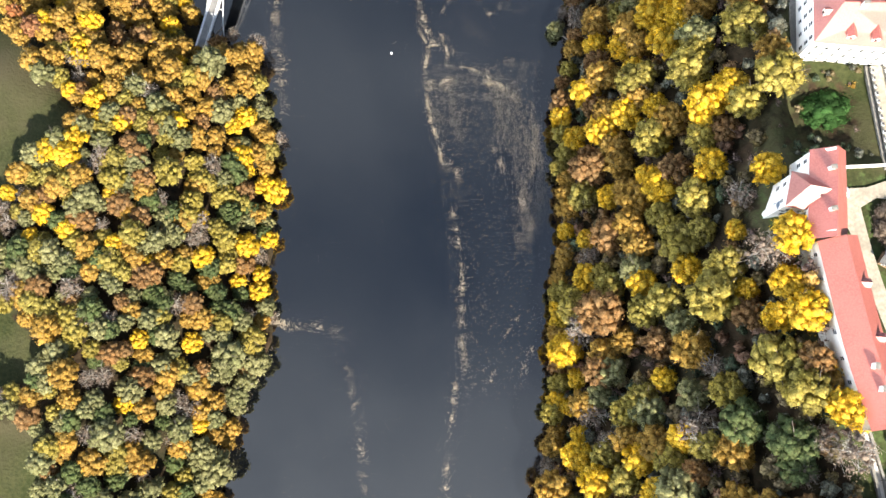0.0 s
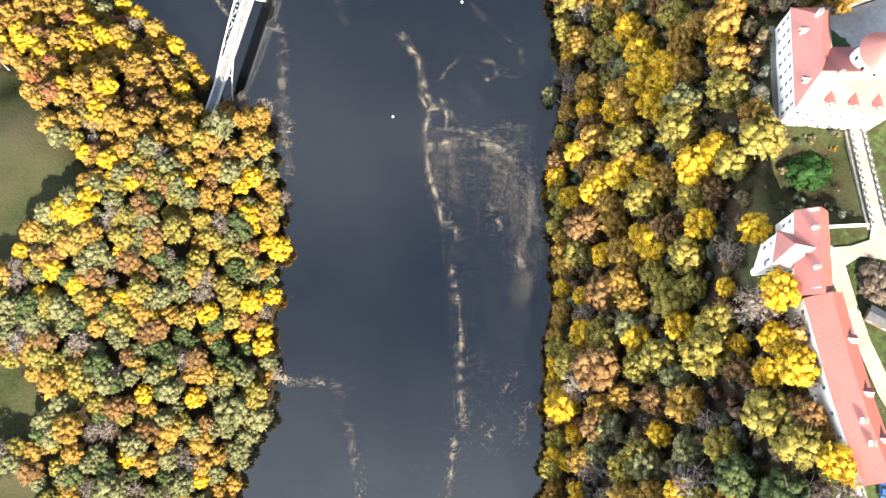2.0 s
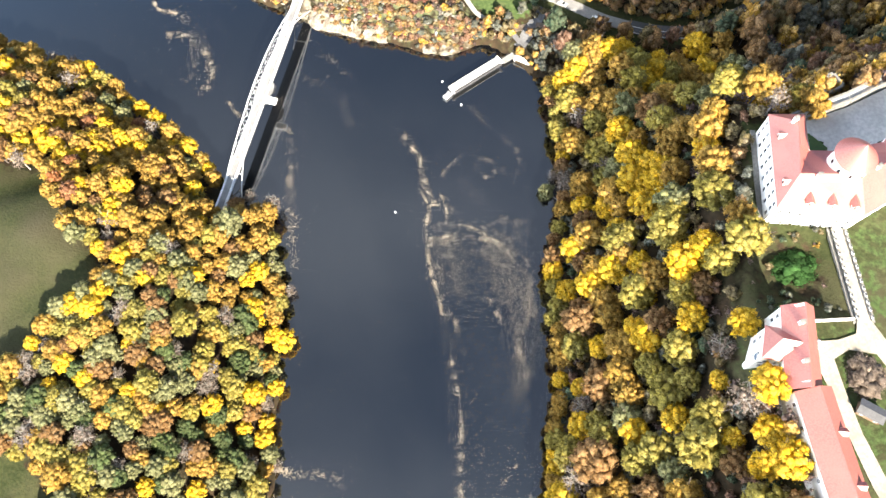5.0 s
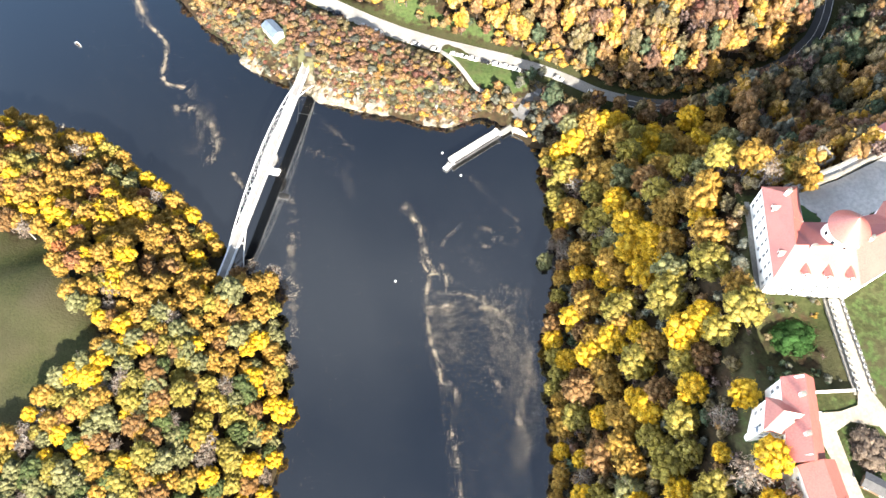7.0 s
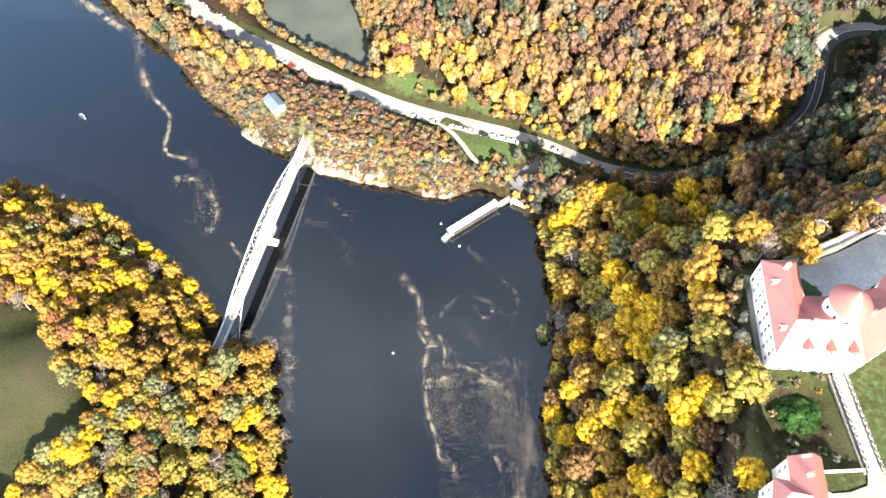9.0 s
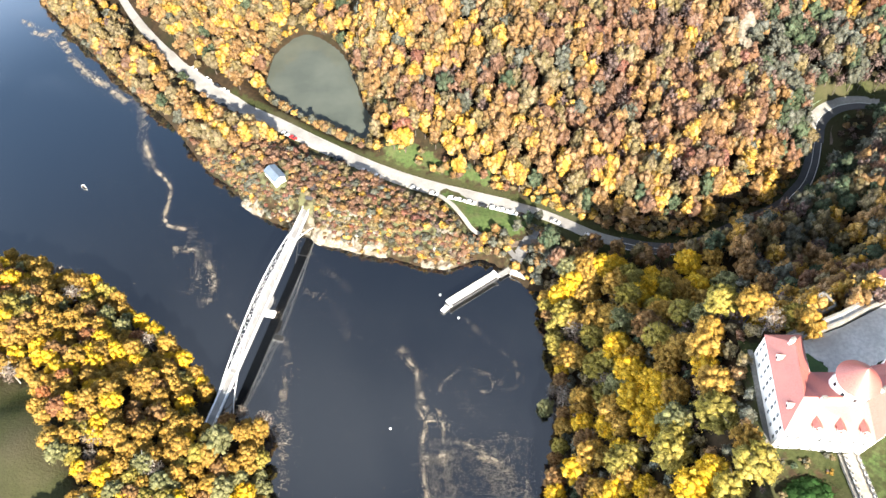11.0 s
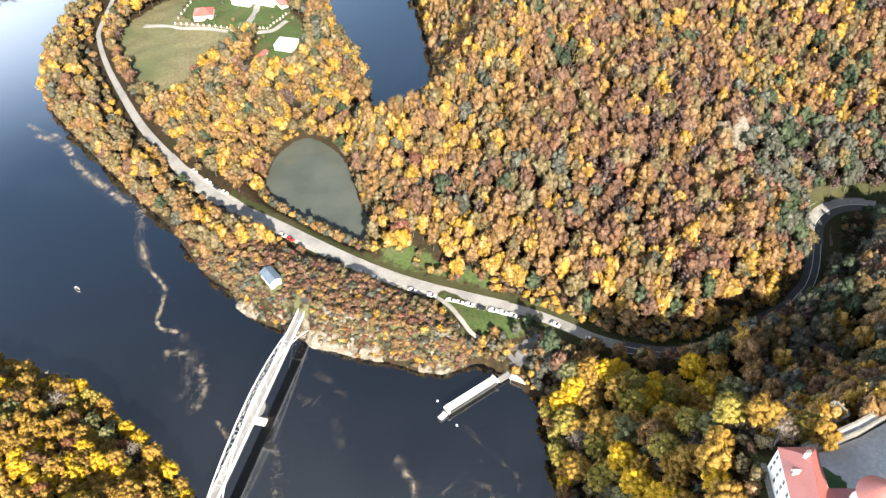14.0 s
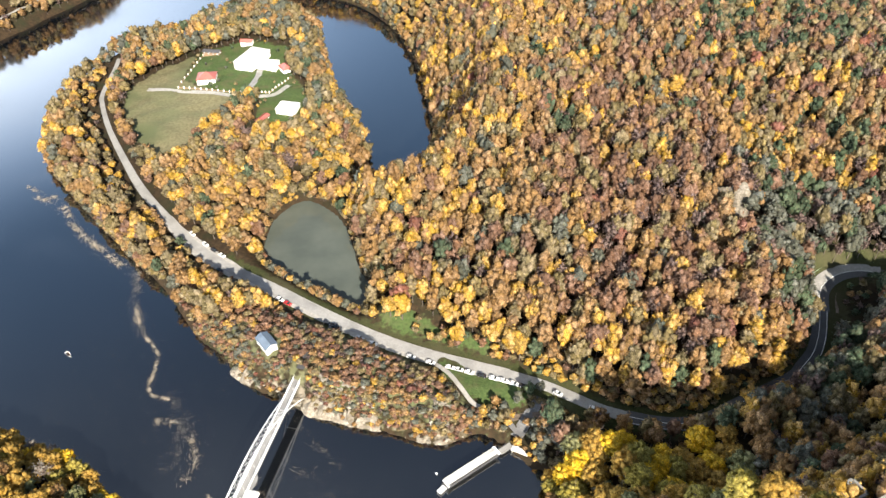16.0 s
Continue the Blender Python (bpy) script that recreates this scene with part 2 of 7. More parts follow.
def water_mat():
    m, nt, bsdf = make_mat("river water")
    col = mixed(nt, noise_fac(nt, 0.012, 0.3, 0.7), (0.0022, 0.0030, 0.0044), (0.0032, 0.0040, 0.0054))
    nt.links.new(col, bsdf.inputs["Base Color"])
    bsdf.inputs["IOR"].default_value = 2.0
    bsdf.inputs["Specular IOR Level"].default_value = 0.80
    rough = nt.nodes.new("ShaderNodeMapRange")
    rough.inputs["To Min"].default_value, rough.inputs["To Max"].default_value = 0.03, 0.12
    nt.links.new(noise_fac(nt, 0.02, 0.4, 0.65), rough.inputs["Value"])
    nt.links.new(rough.outputs["Result"], bsdf.inputs["Roughness"])
    bumped(nt, bsdf, 0.9, 0.05, 0.06, 3.0)
    return m


WATER = water_mat()


def pond_mat():
    m, nt, bsdf = make_mat("murky pond water")
    col = mixed(nt, noise_fac(nt, 0.05), (0.058, 0.068, 0.060), (0.078, 0.088, 0.076))
    nt.links.new(col, bsdf.inputs["Base Color"])
    bsdf.inputs["IOR"].default_value = 1.33
    bsdf.inputs["Roughness"].default_value = 0.06
    return m


POND_WATER = pond_mat()


def ground_mat():
    """Leaf litter, grass and bare rock, laid out by the land-cover attributes of the sheet."""
    m, nt, bsdf = make_mat("ground cover")
    litter = mixed(nt, noise_fac(nt, 0.5), (0.020, 0.014, 0.009), (0.042, 0.028, 0.016))
    litter = mixed(nt, noise_fac(nt, 0.09, 0.45, 0.7), litter, (0.020, 0.021, 0.011))
    grass = mixed(nt, noise_fac(nt, 0.9), (0.024, 0.030, 0.011), (0.042, 0.047, 0.018))
    grass = mixed(nt, noise_fac(nt, 0.045, 0.4, 0.7), grass, (0.056, 0.050, 0.028))
    hay = mixed(nt, noise_fac(nt, 0.5), (0.105, 0.094, 0.052), (0.155, 0.140, 0.080))
    hay = mixed(nt, noise_fac(nt, 0.03, 0.4, 0.65), hay, (0.085, 0.095, 0.048))
    stone = mixed(nt, noise_fac(nt, 0.35), (0.11, 0.092, 0.07), (0.20, 0.175, 0.14))
    stone = mixed(nt, noise_fac(nt, 0.12, 0.5, 0.6), stone, (0.09, 0.068, 0.045))

    def cover(attr, under, over):
        a = nt.nodes.new("ShaderNodeAttribute")
        a.attribute_name = attr
        add = nt.nodes.new("ShaderNodeMath")
        add.operation = "ADD"
        jag = nt.nodes.new("ShaderNodeMapRange")
        jag.inputs["To Min"].default_value, jag.inputs["To Max"].default_value = -0.25, 0.25
        nt.links.new(noise_fac(nt, 0.35, 0.3, 0.7), jag.inputs["Value"])
        nt.links.new(a.outputs["Fac"], add.inputs[0])
        nt.links.new(jag.outputs["Result"], add.inputs[1])
        r = nt.nodes.new("ShaderNodeMapRange")
        r.inputs["From Min"].default_value, r.inputs["From Max"].default_value = 0.4, 0.6
        nt.links.new(add.outputs[0], r.inputs["Value"])
        return mixed(nt, r.outputs["Result"], under, over)

    col = cover("grass", litter, grass)
    lawn = mixed(nt, noise_fac(nt, 0.7), (0.036, 0.058, 0.020), (0.062, 0.088, 0.030))
    lawn = mixed(nt, noise_fac(nt, 0.12, 0.5, 0.75), lawn, (0.075, 0.066, 0.035))
    col = cover("lawn", col, lawn)
    col = cover("hay", col, hay)
    col = cover("stone", col, stone)
    nt.links.new(col, bsdf.inputs["Base Color"])
    bsdf.inputs["Roughness"].default_value = 0.95
    bsdf.inputs["Specular IOR Level"].default_value = 0.1
    bumped(nt, bsdf, 1.2, 0.8, 0.3)
    return m


GROUND = ground_mat()


# ---- building helpers ----
def put_mesh(name, bm, material):
    me = bpy.data.meshes.new(name)
    bm.to_mesh(me)
    bm.free()
    me.materials.append(material)
    return me


def part(name, bm, material, parent, label=""):
    """Links a bmesh as one mesh object under a thing or a part."""
    me = bm if isinstance(bm, bpy.types.Mesh) else put_mesh(name, bm, material)
    ob = new(name, me)
    ob.parent = parent
    if label:
        ob["label"] = label
    return ob


def thing(name, place, label, category, group="", kind=""):
    ob = new(name)
    ob.empty_display_size = 0.5
    ob.matrix_world = place if isinstance(place, Matrix) else Matrix.Translation(place)
    ob.matrix_basis = ob.matrix_world
    return tagged(ob, label, category, group, kind)


def raw_mesh(name, verts, faces, material):
    me = bpy.data.meshes.new(name)
    me.from_pydata([tuple(v) for v in verts], [], [tuple(f) for f in faces])
    me.materials.append(material)
    me.update()
    return me


def quads_mesh(name, corners, material, tint=None):
    """A mesh of loose quads from an (n, 4, 3) array."""
    n = len(corners)
    me = bpy.data.meshes.new(name)
    me.vertices.add(4 * n)
    me.vertices.foreach_set("co", np.ascontiguousarray(corners, dtype=np.float32).ravel())
    me.loops.add(4 * n)
    me.loops.foreach_set("vertex_index", np.arange(4 * n, dtype=np.int32))
    me.polygons.add(n)
    me.polygons.foreach_set("loop_start", np.arange(0, 4 * n, 4, dtype=np.int32))
    me.polygons.foreach_set("loop_total", np.full(n, 4, dtype=np.int32))
    me.materials.append(material)
    me.update(calc_edges=True)
    if tint is not None:
        a = me.attributes.new("tint", "FLOAT", "POINT")
        a.data.foreach_set("value", np.repeat(tint, 4).astype(np.float32))
    return me


def box(bm, size, at=(0, 0, 0), turn=0.0, bevel=0.0):
    """A box with its middle at a place, turned about z by degrees."""
    made = bmesh.ops.create_cube(bm, size=1.0)["verts"]
    bmesh.ops.scale(bm, vec=size, verts=made)
    if bevel:
        edges = {e for v in made for e in v.link_edges}
        done = bmesh.ops.bevel(bm, geom=list(edges), offset=bevel, segments=2, affect="EDGES", profile=0.5)
        made = list({v for f in done["faces"] for v in f.verts} | {v for v in made if v.is_valid})
    bmesh.ops.rotate(bm, cent=(0, 0, 0), matrix=Matrix.Rotation(radians(turn), 3, "Z"), verts=made)
    bmesh.ops.translate(bm, vec=at, verts=made)
    return made


def beam(bm, a, b, w, h=None):
    """A square bar from a to b."""
    a, b = Vector(a), Vector(b)
    h = h or w
    made = bmesh.ops.create_cube(bm, size=1.0)["verts"]
    bmesh.ops.scale(bm, vec=(w, h, (b - a).length), verts=made)
    turn = (b - a).to_track_quat("Z", "Y").to_matrix()
    bmesh.ops.rotate(bm, cent=(0, 0, 0), matrix=turn, verts=made)
    bmesh.ops.translate(bm, vec=(a + b) / 2, verts=made)


def rod(bm, a, b, ra, rb, segs=6):
    a, b = Vector(a), Vector(b)
    made = bmesh.ops.create_cone(bm, cap_ends=True, segments=segs, radius1=ra, radius2=rb, depth=(b - a).length)["verts"]
    bmesh.ops.rotate(bm, cent=(0, 0, 0), matrix=(b - a).to_track_quat("Z", "Y").to_matrix(), verts=made)
    bmesh.ops.translate(bm, vec=(a + b) / 2, verts=made)


def slab(bm, pts, thick):
    """A flat plate with the upper outline pts, thickened downwards along its normal."""
    pts = [Vector(p) for p in pts]
    n = (pts[1] - pts[0]).cross(pts[2] - pts[0]).normalized()
    if n.z < 0:
        pts.reverse()
        n = -n
    top = [bm.verts.new(p) for p in pts]
    low = [bm.verts.new(p - n * thick) for p in pts]
    bm.faces.new(top)
    bm.faces.new(low[::-1])
    for i in range(len(pts)):
        j = (i + 1) % len(pts)
        bm.faces.new((top[i], low[i], low[j], top[j]))


def smooth_line(pts, step):
    """Points at about even steps on a smooth line through pts (Catmull-Rom)."""
    p = np.array(pts, float)
    p = np.vstack([2 * p[0] - p[1], p, 2 * p[-1] - p[-2]])
    out = []
    for i in range(1, len(p) - 2):
        n = max(1, int(np.linalg.norm(p[i + 1] - p[i]) / step))
        t = np.arange(n)[:, None] / n
        a, b, c, d = p[i - 1], p[i], p[i + 1], p[i + 2]
        out.append(0.5 * (2 * b + (c - a) * t + (2 * a - 5 * b + 4 * c - d) * t**2 + (3 * b - a - 3 * c + d) * t**3))
    out.append(p[-2:-1])
    return np.vstack(out)


# ---- plan: banks, roads, clearings ----
EAST_BANK = [(20, -160), (24, -80), (26.4, -36), (30.6, -17), (33.6, 4), (36, 32), (39.5, 52), (40, 77), (39.5, 94), (43.5, 109), (47, 125),
             (47, 148), (45, 173), (44, 181), (39.5, 181), (36, 186), (31.5, 193.5)]
NORTH_BANK = [(25.4, 198), (19, 200), (12.7, 197), (5, 194), (-7.6, 196), (-20, 201), (-33, 203.5), (-46, 208.5), (-56.5, 213), (-64.6, 218),
              (-75.4, 223), (-86.5, 230), (-92.5, 237), (-98.7, 246), (-112, 256), (-121, 268), (-141, 295), (-158, 311), (-176, 331),
              (-201, 358), (-226, 387), (-246, 414), (-254, 441), (-260, 484), (-261, 516), (-256, 538), (-246, 561), (-226, 582),
              (-197, 598), (-180, 650), (-170, 760), (-160, 1100)]
WEST_BANK = [(-300, 1100), (-285, 760), (-305, 678), (-328, 632), (-352, 590), (-430, 500), (-500, 380), (-450, 235), (-299, 210), (-198.4, 202.8),
             (-171.4, 194.7), (-149.3, 184.7), (-129.3, 169.7), (-115.3, 156.7), (-101.2, 143.6), (-92.2, 132.6), (-85, 126.3), (-77, 123), (-69, 117), (-67, 104),
             (-63, 84), (-64, 70), (-62, 49), (-65, 31), (-62, 16), (-70, -1), (-73, -14), (-78, -35), (-81, -80), (-84, -160)]
RIVER = np.vstack([smooth_line(EAST_BANK, 4), smooth_line(NORTH_BANK, 5), smooth_line(WEST_BANK, 5), [(-84, -3500), (20, -3500)]])
LAKE = smooth_line([(-178, 610), (-130, 630), (-98, 608), (-88, 590), (-79, 542), (-67, 497), (-49, 450), (-39, 408), (-42, 366), (-20, 362), (-2, 392),
                    (2, 428), (-2, 479), (-12, 540), (-32, 604), (-64, 650), (-100, 668), (-140, 666), (-178, 645), (-178, 610)], 5)[:-1]
POND = smooth_line([(-93, 318), (-90, 346), (-75, 364), (-57, 353), (-46, 334), (-37, 301), (-27, 283), (-35, 270), (-47, 274), (-64, 287),
                    (-84, 303), (-93, 318)], 4)[:-1]
# x, y, height of the surface
ROAD = smooth_line([(-236, 540, 7), (-234, 525, 7), (-231, 487, 7), (-226, 470, 7), (-210.6, 437, 7), (-187.5, 397, 7), (-168.7, 367.5, 7),
                    (-146.8, 340, 7), (-129.5, 320, 7), (-107.5, 301, 7), (-81.4, 284.4, 7), (-57, 267.8, 7), (-31, 251.4, 7), (-7, 239.5, 7), (16, 231, 7),
                    (33, 224.8, 7.2), (47.5, 218, 8), (59, 210.5, 9), (71.5, 202.4, 9.7), (89, 196.2, 10), (102.7, 194.4, 10.2), (115, 196.9, 10.5),
                    (129, 203.4, 11), (154.5, 215, 12), (162, 221.4, 12.2), (169.3, 228.5, 12.3), (174.5, 236.3, 12.4), (178.2, 243.3, 12.5), (183.2, 255, 12.7)], 3)
BEND = smooth_line([(183.2, 255, 12.7), (187.3, 265.7, 12.9), (191.9, 272, 13), (197.8, 276.5, 13.2), (204, 279.3, 13.4), (211.5, 280.3, 13.6), (217, 279.6, 13.8),
                    (226, 276, 14.2), (242, 270, 15.5), (262, 266, 17.5), (290, 270, 21)], 2.5)
PATH_DOWN = smooth_line([(-1, 232.5, 7), (1.8, 230.2, 7.5), (6.7, 225.2, 8), (11.6, 217.3, 8), (17.1, 208.9, 7), (26.5, 205.5, 5), (32, 200, 4), (35, 196, 3)], 2)
TRACK = smooth_line([(30, 203, 4), (44, 204, 5), (58, 197, 5.5), (72, 187, 6), (88, 178, 7), (104, 173, 8)], 3)

MEADOW = np.array([(-190, 150), (-166, 134), (-150, 131), (-143, 118), (-137, 108), (-127, 96), (-121, 87), (-126, 78), (-133, 67), (-143, 56), (-152, 48), (-200, 40)])
MEADOW_S = np.array([(-200, 40), (-150, 34), (-136, 25), (-129, 17), (-121, 14), (-124, 7), (-136, -2), (-160, -8), (-200, -5)])
MEADOW_T = np.array([(-200, -60), (-118, -60), (-122, -30), (-121, -14), (-132, -8), (-160, -10), (-200, -12)])
FIELD = np.array([(-214, 490), (-208, 459), (-188, 421), (-166, 389), (-151, 402), (-146, 428), (-131, 462), (-116, 472), (-104, 500), (-107, 535), (-140, 550),
                  (-180, 542), (-200, 520)])
VERGE = np.array([(-3, 236), (14, 228.5), (33, 221), (42, 213), (36, 207), (20, 209), (8, 221)])
VERGE_N = np.array([(-24, 254), (0, 246), (24, 236), (30, 241), (8, 250), (-18, 266), (-26, 272)])
CASTLE_YARD = np.array([(90, 84), (84, 66), (82, 50), (80, 38), (84, 28), (88, 0), (90, -16), (98, -40), (180, -40), (190, 80), (170, 130), (146, 131), (128, 123), (108, 116),
                        (95, 118)])
SLOPE = np.array([(-105, 250), (-90, 236), (-60, 217), (-33, 205), (0, 196), (20, 201), (12, 215), (-5, 233), (-30, 246), (-60, 263), (-85, 280)])
YARD = np.array([(-176, 548), (-178, 500), (-150, 482), (-118, 474), (-116, 442), (-104, 436), (-84, 440), (-80, 470), (-100, 505), (-106, 545), (-140, 560)])
GARDEN = np.array([(91, 84), (84, 72), (86, 58), (91, 53), (112, 52), (113, 78)])


def inside(poly, x, y):
    """Which points lie in a polygon."""
    hit = np.zeros(np.shape(x), bool)
    a, b = poly, np.roll(poly, -1, 0)
    for (x0, y0), (x1, y1) in zip(a, b):
        if y0 != y1:
            hit ^= ((y0 > y) != (y1 > y)) & (x < (x1 - x0) * (y - y0) / (y1 - y0) + x0)
    return hit


def edge_dist(poly, x, y, closed=True):
    """Distance to the outline of a polygon, or to an open line."""
    best = np.full(np.shape(x), 1e9)
    n = len(poly)
    for i in range(n if closed else n - 1):
        (x0, y0), (x1, y1) = poly[i][:2], poly[(i + 1) % n][:2]
        dx, dy = x1 - x0, y1 - y0
        t = np.clip(((x - x0) * dx + (y - y0) * dy) / (dx * dx + dy * dy + 1e-9), 0, 1)
        best = np.minimum(best, (x - x0 - t * dx) ** 2 + (y - y0 - t * dy) ** 2)
    return np.sqrt(best)


def shore(x, y, poly):
    """Distance from the water's edge, negative in the water."""
    d = edge_dist(poly, x, y)
    return np.where(inside(poly, x, y), -d, d)


# x, y, height of the land, width of the rise from the water
LAND_A = [(92, 115, 66, 50), (93, 80, 66, 50), (90, 45, 66, 46), (95, 0, 66, 54), (105, -40, 66, 60), (130, 80, 66, 50), (150, 110, 66, 60), (130, 30, 66, 60), (170, 40, 62, 60),
          (104, 66, 60, 50), (100, 160, 10, 20), (75, 185, 7, 16), (150, 180, 15, 30), (205, 205, 26, 40), (225, 160, 54, 50), (190, 120, 66, 50), (60, 170, 18, 26), (250, 90, 74, 60)]
LAND_B = [(-60, 225, 13, 8), (-76, 240, 15, 10), (-30, 222, 15, 10), (0, 210, 13, 10), (25, 208, 6, 8), (-112, 276, 9, 10), (-57, 268, 7, 12), (-7, 240, 7, 14), (33, 225, 7, 14),
          (-130, 320, 7, 12), (-188, 397, 7, 12), (-227, 471, 7, 10), (-150, 450, 8, 20), (-110, 400, 8, 16), (-105, 500, 9, 16), (-60, 400, 7, 12), (-210, 550, 6, 14)]
LAND_C = [(60, 245, 22, 20), (0, 290, 18, 20), (0, 340, 32, 28), (60, 300, 42, 30), (60, 380, 55, 40), (130, 255, 32, 30), (128, 330, 52, 40), (150, 312, 44, 30), (40, 480, 52, 50),
          (150, 450, 62, 50), (250, 400, 60, 50), (200, 310, 26, 30), (190, 265, 14, 20), (180, 238, 13, 20), (230, 290, 20, 30), (255, 330, 36, 30)]
LAND_D = [(350, 350, 62, 50), (20, 600, 46, 60), (200, 650, 70, 60), (400, 600, 78, 60), (-450, 650, 36, 40), (-350, 760, 36, 40), (-130, 760, 26, 40), (-90, 60, 24, 34), (-125, 60, 28, 40),
          (-142, 95, 28, 40), (-150, 20, 28, 40), (-100, -40, 25, 36), (-112, 110, 21, 36), (-150, 150, 15, 32), (-205, 150, 18, 34), (-260, 150, 20, 34), (-300, 20, 40, 60)]
LAND = np.array(LAND_A + LAND_B + LAND_C + LAND_D, float)
TRACKS = [(ROAD[ROAD[:, 0] > -118], 5.5), (ROAD[ROAD[:, 0] <= -116], 3.2), (BEND, 5.0), (PATH_DOWN, 2.2), (TRACK, 2.2)]


def ground(x, y):
    """Height of the land at arrays x, y."""
    x, y = np.asarray(x, float), np.asarray(y, float)
    flat = x.ravel()[:, None] - LAND[None, :, 0], y.ravel()[:, None] - LAND[None, :, 1]
    w = 1.0 / (flat[0] ** 2 + flat[1] ** 2 + 60.0) ** 1.6
    w /= w.sum(1, keepdims=True)
    high, wide = (w @ LAND[:, 2]).reshape(x.shape), (w @ LAND[:, 3]).reshape(x.shape)
    far = np.clip((np.hypot(x, y - 250) - 650) / 900, 0, 1)
    high = high * (1 - far) + far * (55 + 30 * np.sin(x / 310.0) * np.cos(y / 270.0))
    dr, dl, dp = shore(x, y, RIVER), shore(x, y, LAKE), shore(x, y, POND)
    d = np.minimum(dr, dl)
    s = np.clip(d / np.maximum(wide, 1), 0, 1)
    gentle = np.clip((x - 10) / 20, 0, 1) * np.clip((190 - y) / 20, 0, 1)
    z = high * ((1 - gentle) * (1 - (1 - s) ** 1.12) + gentle * s**1.2)
    z = np.where(d < 0, np.maximum(-4, d * 0.6), z + 0.25)
    lumps = np.sin(x * 0.21 + 1.3 * np.sin(y * 0.13)) * np.cos(y * 0.19 + 0.7 * np.sin(x * 0.11))
    z += np.where(d > 4, lumps * 0.6 * np.clip((d - 4) / 10, 0, 1), 0)
    pond_s = np.clip(dp / 12, 0, 1)
    z = np.where(dp < 0, np.maximum(-1.5, dp * 0.4) + 0.8, z * pond_s + (1 - pond_s) * 1.2)
    # the castle's terrace is level
    level = np.clip(edge_dist(CASTLE_YARD, x, y) / 5, 0, 1) * inside(CASTLE_YARD, x, y)
    moat = np.clip(edge_dist(GARDEN, x, y) / 9, 0, 1) * inside(GARDEN, x, y)
    z = z * (1 - level) + level * (65.6 - 5.5 * moat)
    for line, half in TRACKS:
        near = edge_dist(line, x, y, False)
        mask = near < half + 9
        if mask.any():
            px, py = x[mask], y[mask]
            k = np.argmin((px[:, None] - line[None, :, 0]) ** 2 + (py[:, None] - line[None, :, 1]) ** 2, 1)
            blend = np.clip((near[mask] - half) / 7, 0, 1) ** 1.3
            z[mask] = z[mask] * blend + (line[k, 2] - 0.25) * (1 - blend)
    return z


def ground_at(x, y):
    return float(ground(np.array([x]), np.array([y]))[0])


# ---- ground and water ----
def build_ground():
    core_x, core_y = np.arange(-330, 421, 3.0), np.arange(-90, 721, 3.0)
    out = np.array([12, 30, 70, 140, 260, 450, 800, 1300, 2000, 3200.0])
    gx = np.concatenate([core_x[0] - out[::-1], core_x, core_x[-1] + out])
    gy = np.concatenate([core_y[0] - out[::-1], core_y, core_y[-1] + out])
    x, y = np.meshgrid(gx, gy)
    z = ground(x, y)
    n, m = len(gx), len(gy)
    me = bpy.data.meshes.new("ground")
    idx = np.arange(n * m).reshape(m, n)
    faces = np.stack([idx[:-1, :-1], idx[:-1, 1:], idx[1:, 1:], idx[1:, :-1]], -1).reshape(-1, 4)
    me.vertices.add(n * m)
    me.vertices.foreach_set("co", np.stack([x, y, z], -1).astype(np.float32).ravel())
    me.loops.add(faces.size)
    me.loops.foreach_set("vertex_index", faces.astype(np.int32).ravel())
    me.polygons.add(len(faces))
    me.polygons.foreach_set("loop_start", np.arange(0, faces.size, 4, dtype=np.int32))
    me.polygons.foreach_set("loop_total", np.full(len(faces), 4, dtype=np.int32))
    me.materials.append(GROUND)
    me.update(calc_edges=True)
    me.polygons.foreach_set("use_smooth", np.ones(len(faces), bool))

    def soft(poly, reach=4.0):
        return np.clip(0.5 + np.where(inside(poly, x, y), 1, -1) * edge_dist(poly, x, y) / reach / 2, 0, 1)

    bank = shore(x, y, RIVER)
    grass = np.max([soft(p) for p in (MEADOW, MEADOW_S, MEADOW_T, VERGE, VERGE_N, CASTLE_YARD, YARD)], 0)
    grass = np.maximum(grass, np.clip(1.1 - np.abs(bank - 5) / 9, 0, 0.42) * (y > 190) * (x > -105) * (x < 60))
    grass = np.maximum(grass, np.clip(1.3 - edge_dist(ROAD, x, y, False) / 9, 0, 0.8) * np.clip((x + 125) / 20, 0, 1))
    grass *= 1 - 0.5 * soft(GARDEN, 6)
    hay = np.maximum(soft(FIELD) * (1 - soft(YARD)), 0.56 * soft(SLOPE))
    stone = np.clip(1.1 - np.abs(bank - 2) / 5, 0, 0.62) * (y > 190) * (0.45 + 0.6 * np.exp(-(((x + 52) / 20) ** 2)) + 0.5 * np.exp(-(((x - 4) / 10) ** 2))) * (x > -105) * (x < 45)
    knob = np.hypot((x - 152) / 1.0, (y - 318) / 1.9)
    stone = np.maximum(stone, np.clip(1.0 - knob / 22, 0, 0.75))
    grass = np.maximum(grass, np.clip(1.5 - edge_dist(BEND, x, y, False) / 12, 0, 0.9))
    lawn = np.max([soft(VERGE), 0.9 * soft(VERGE_N), 0.8 * soft(YARD), 0.5 * soft(CASTLE_YARD) * (1 - soft(GARDEN, 6))], 0)
    for key, values in (("grass", grass), ("lawn", lawn), ("hay", hay), ("stone", stone)):
        a = me.attributes.new(key, "FLOAT", "POINT")
        a.data.foreach_set("value", values.astype(np.float32).ravel())
    tagged(new("ground", me), "wooded hills with leaf litter, meadows and pale rock", "ground", kind="structure")


build_ground()


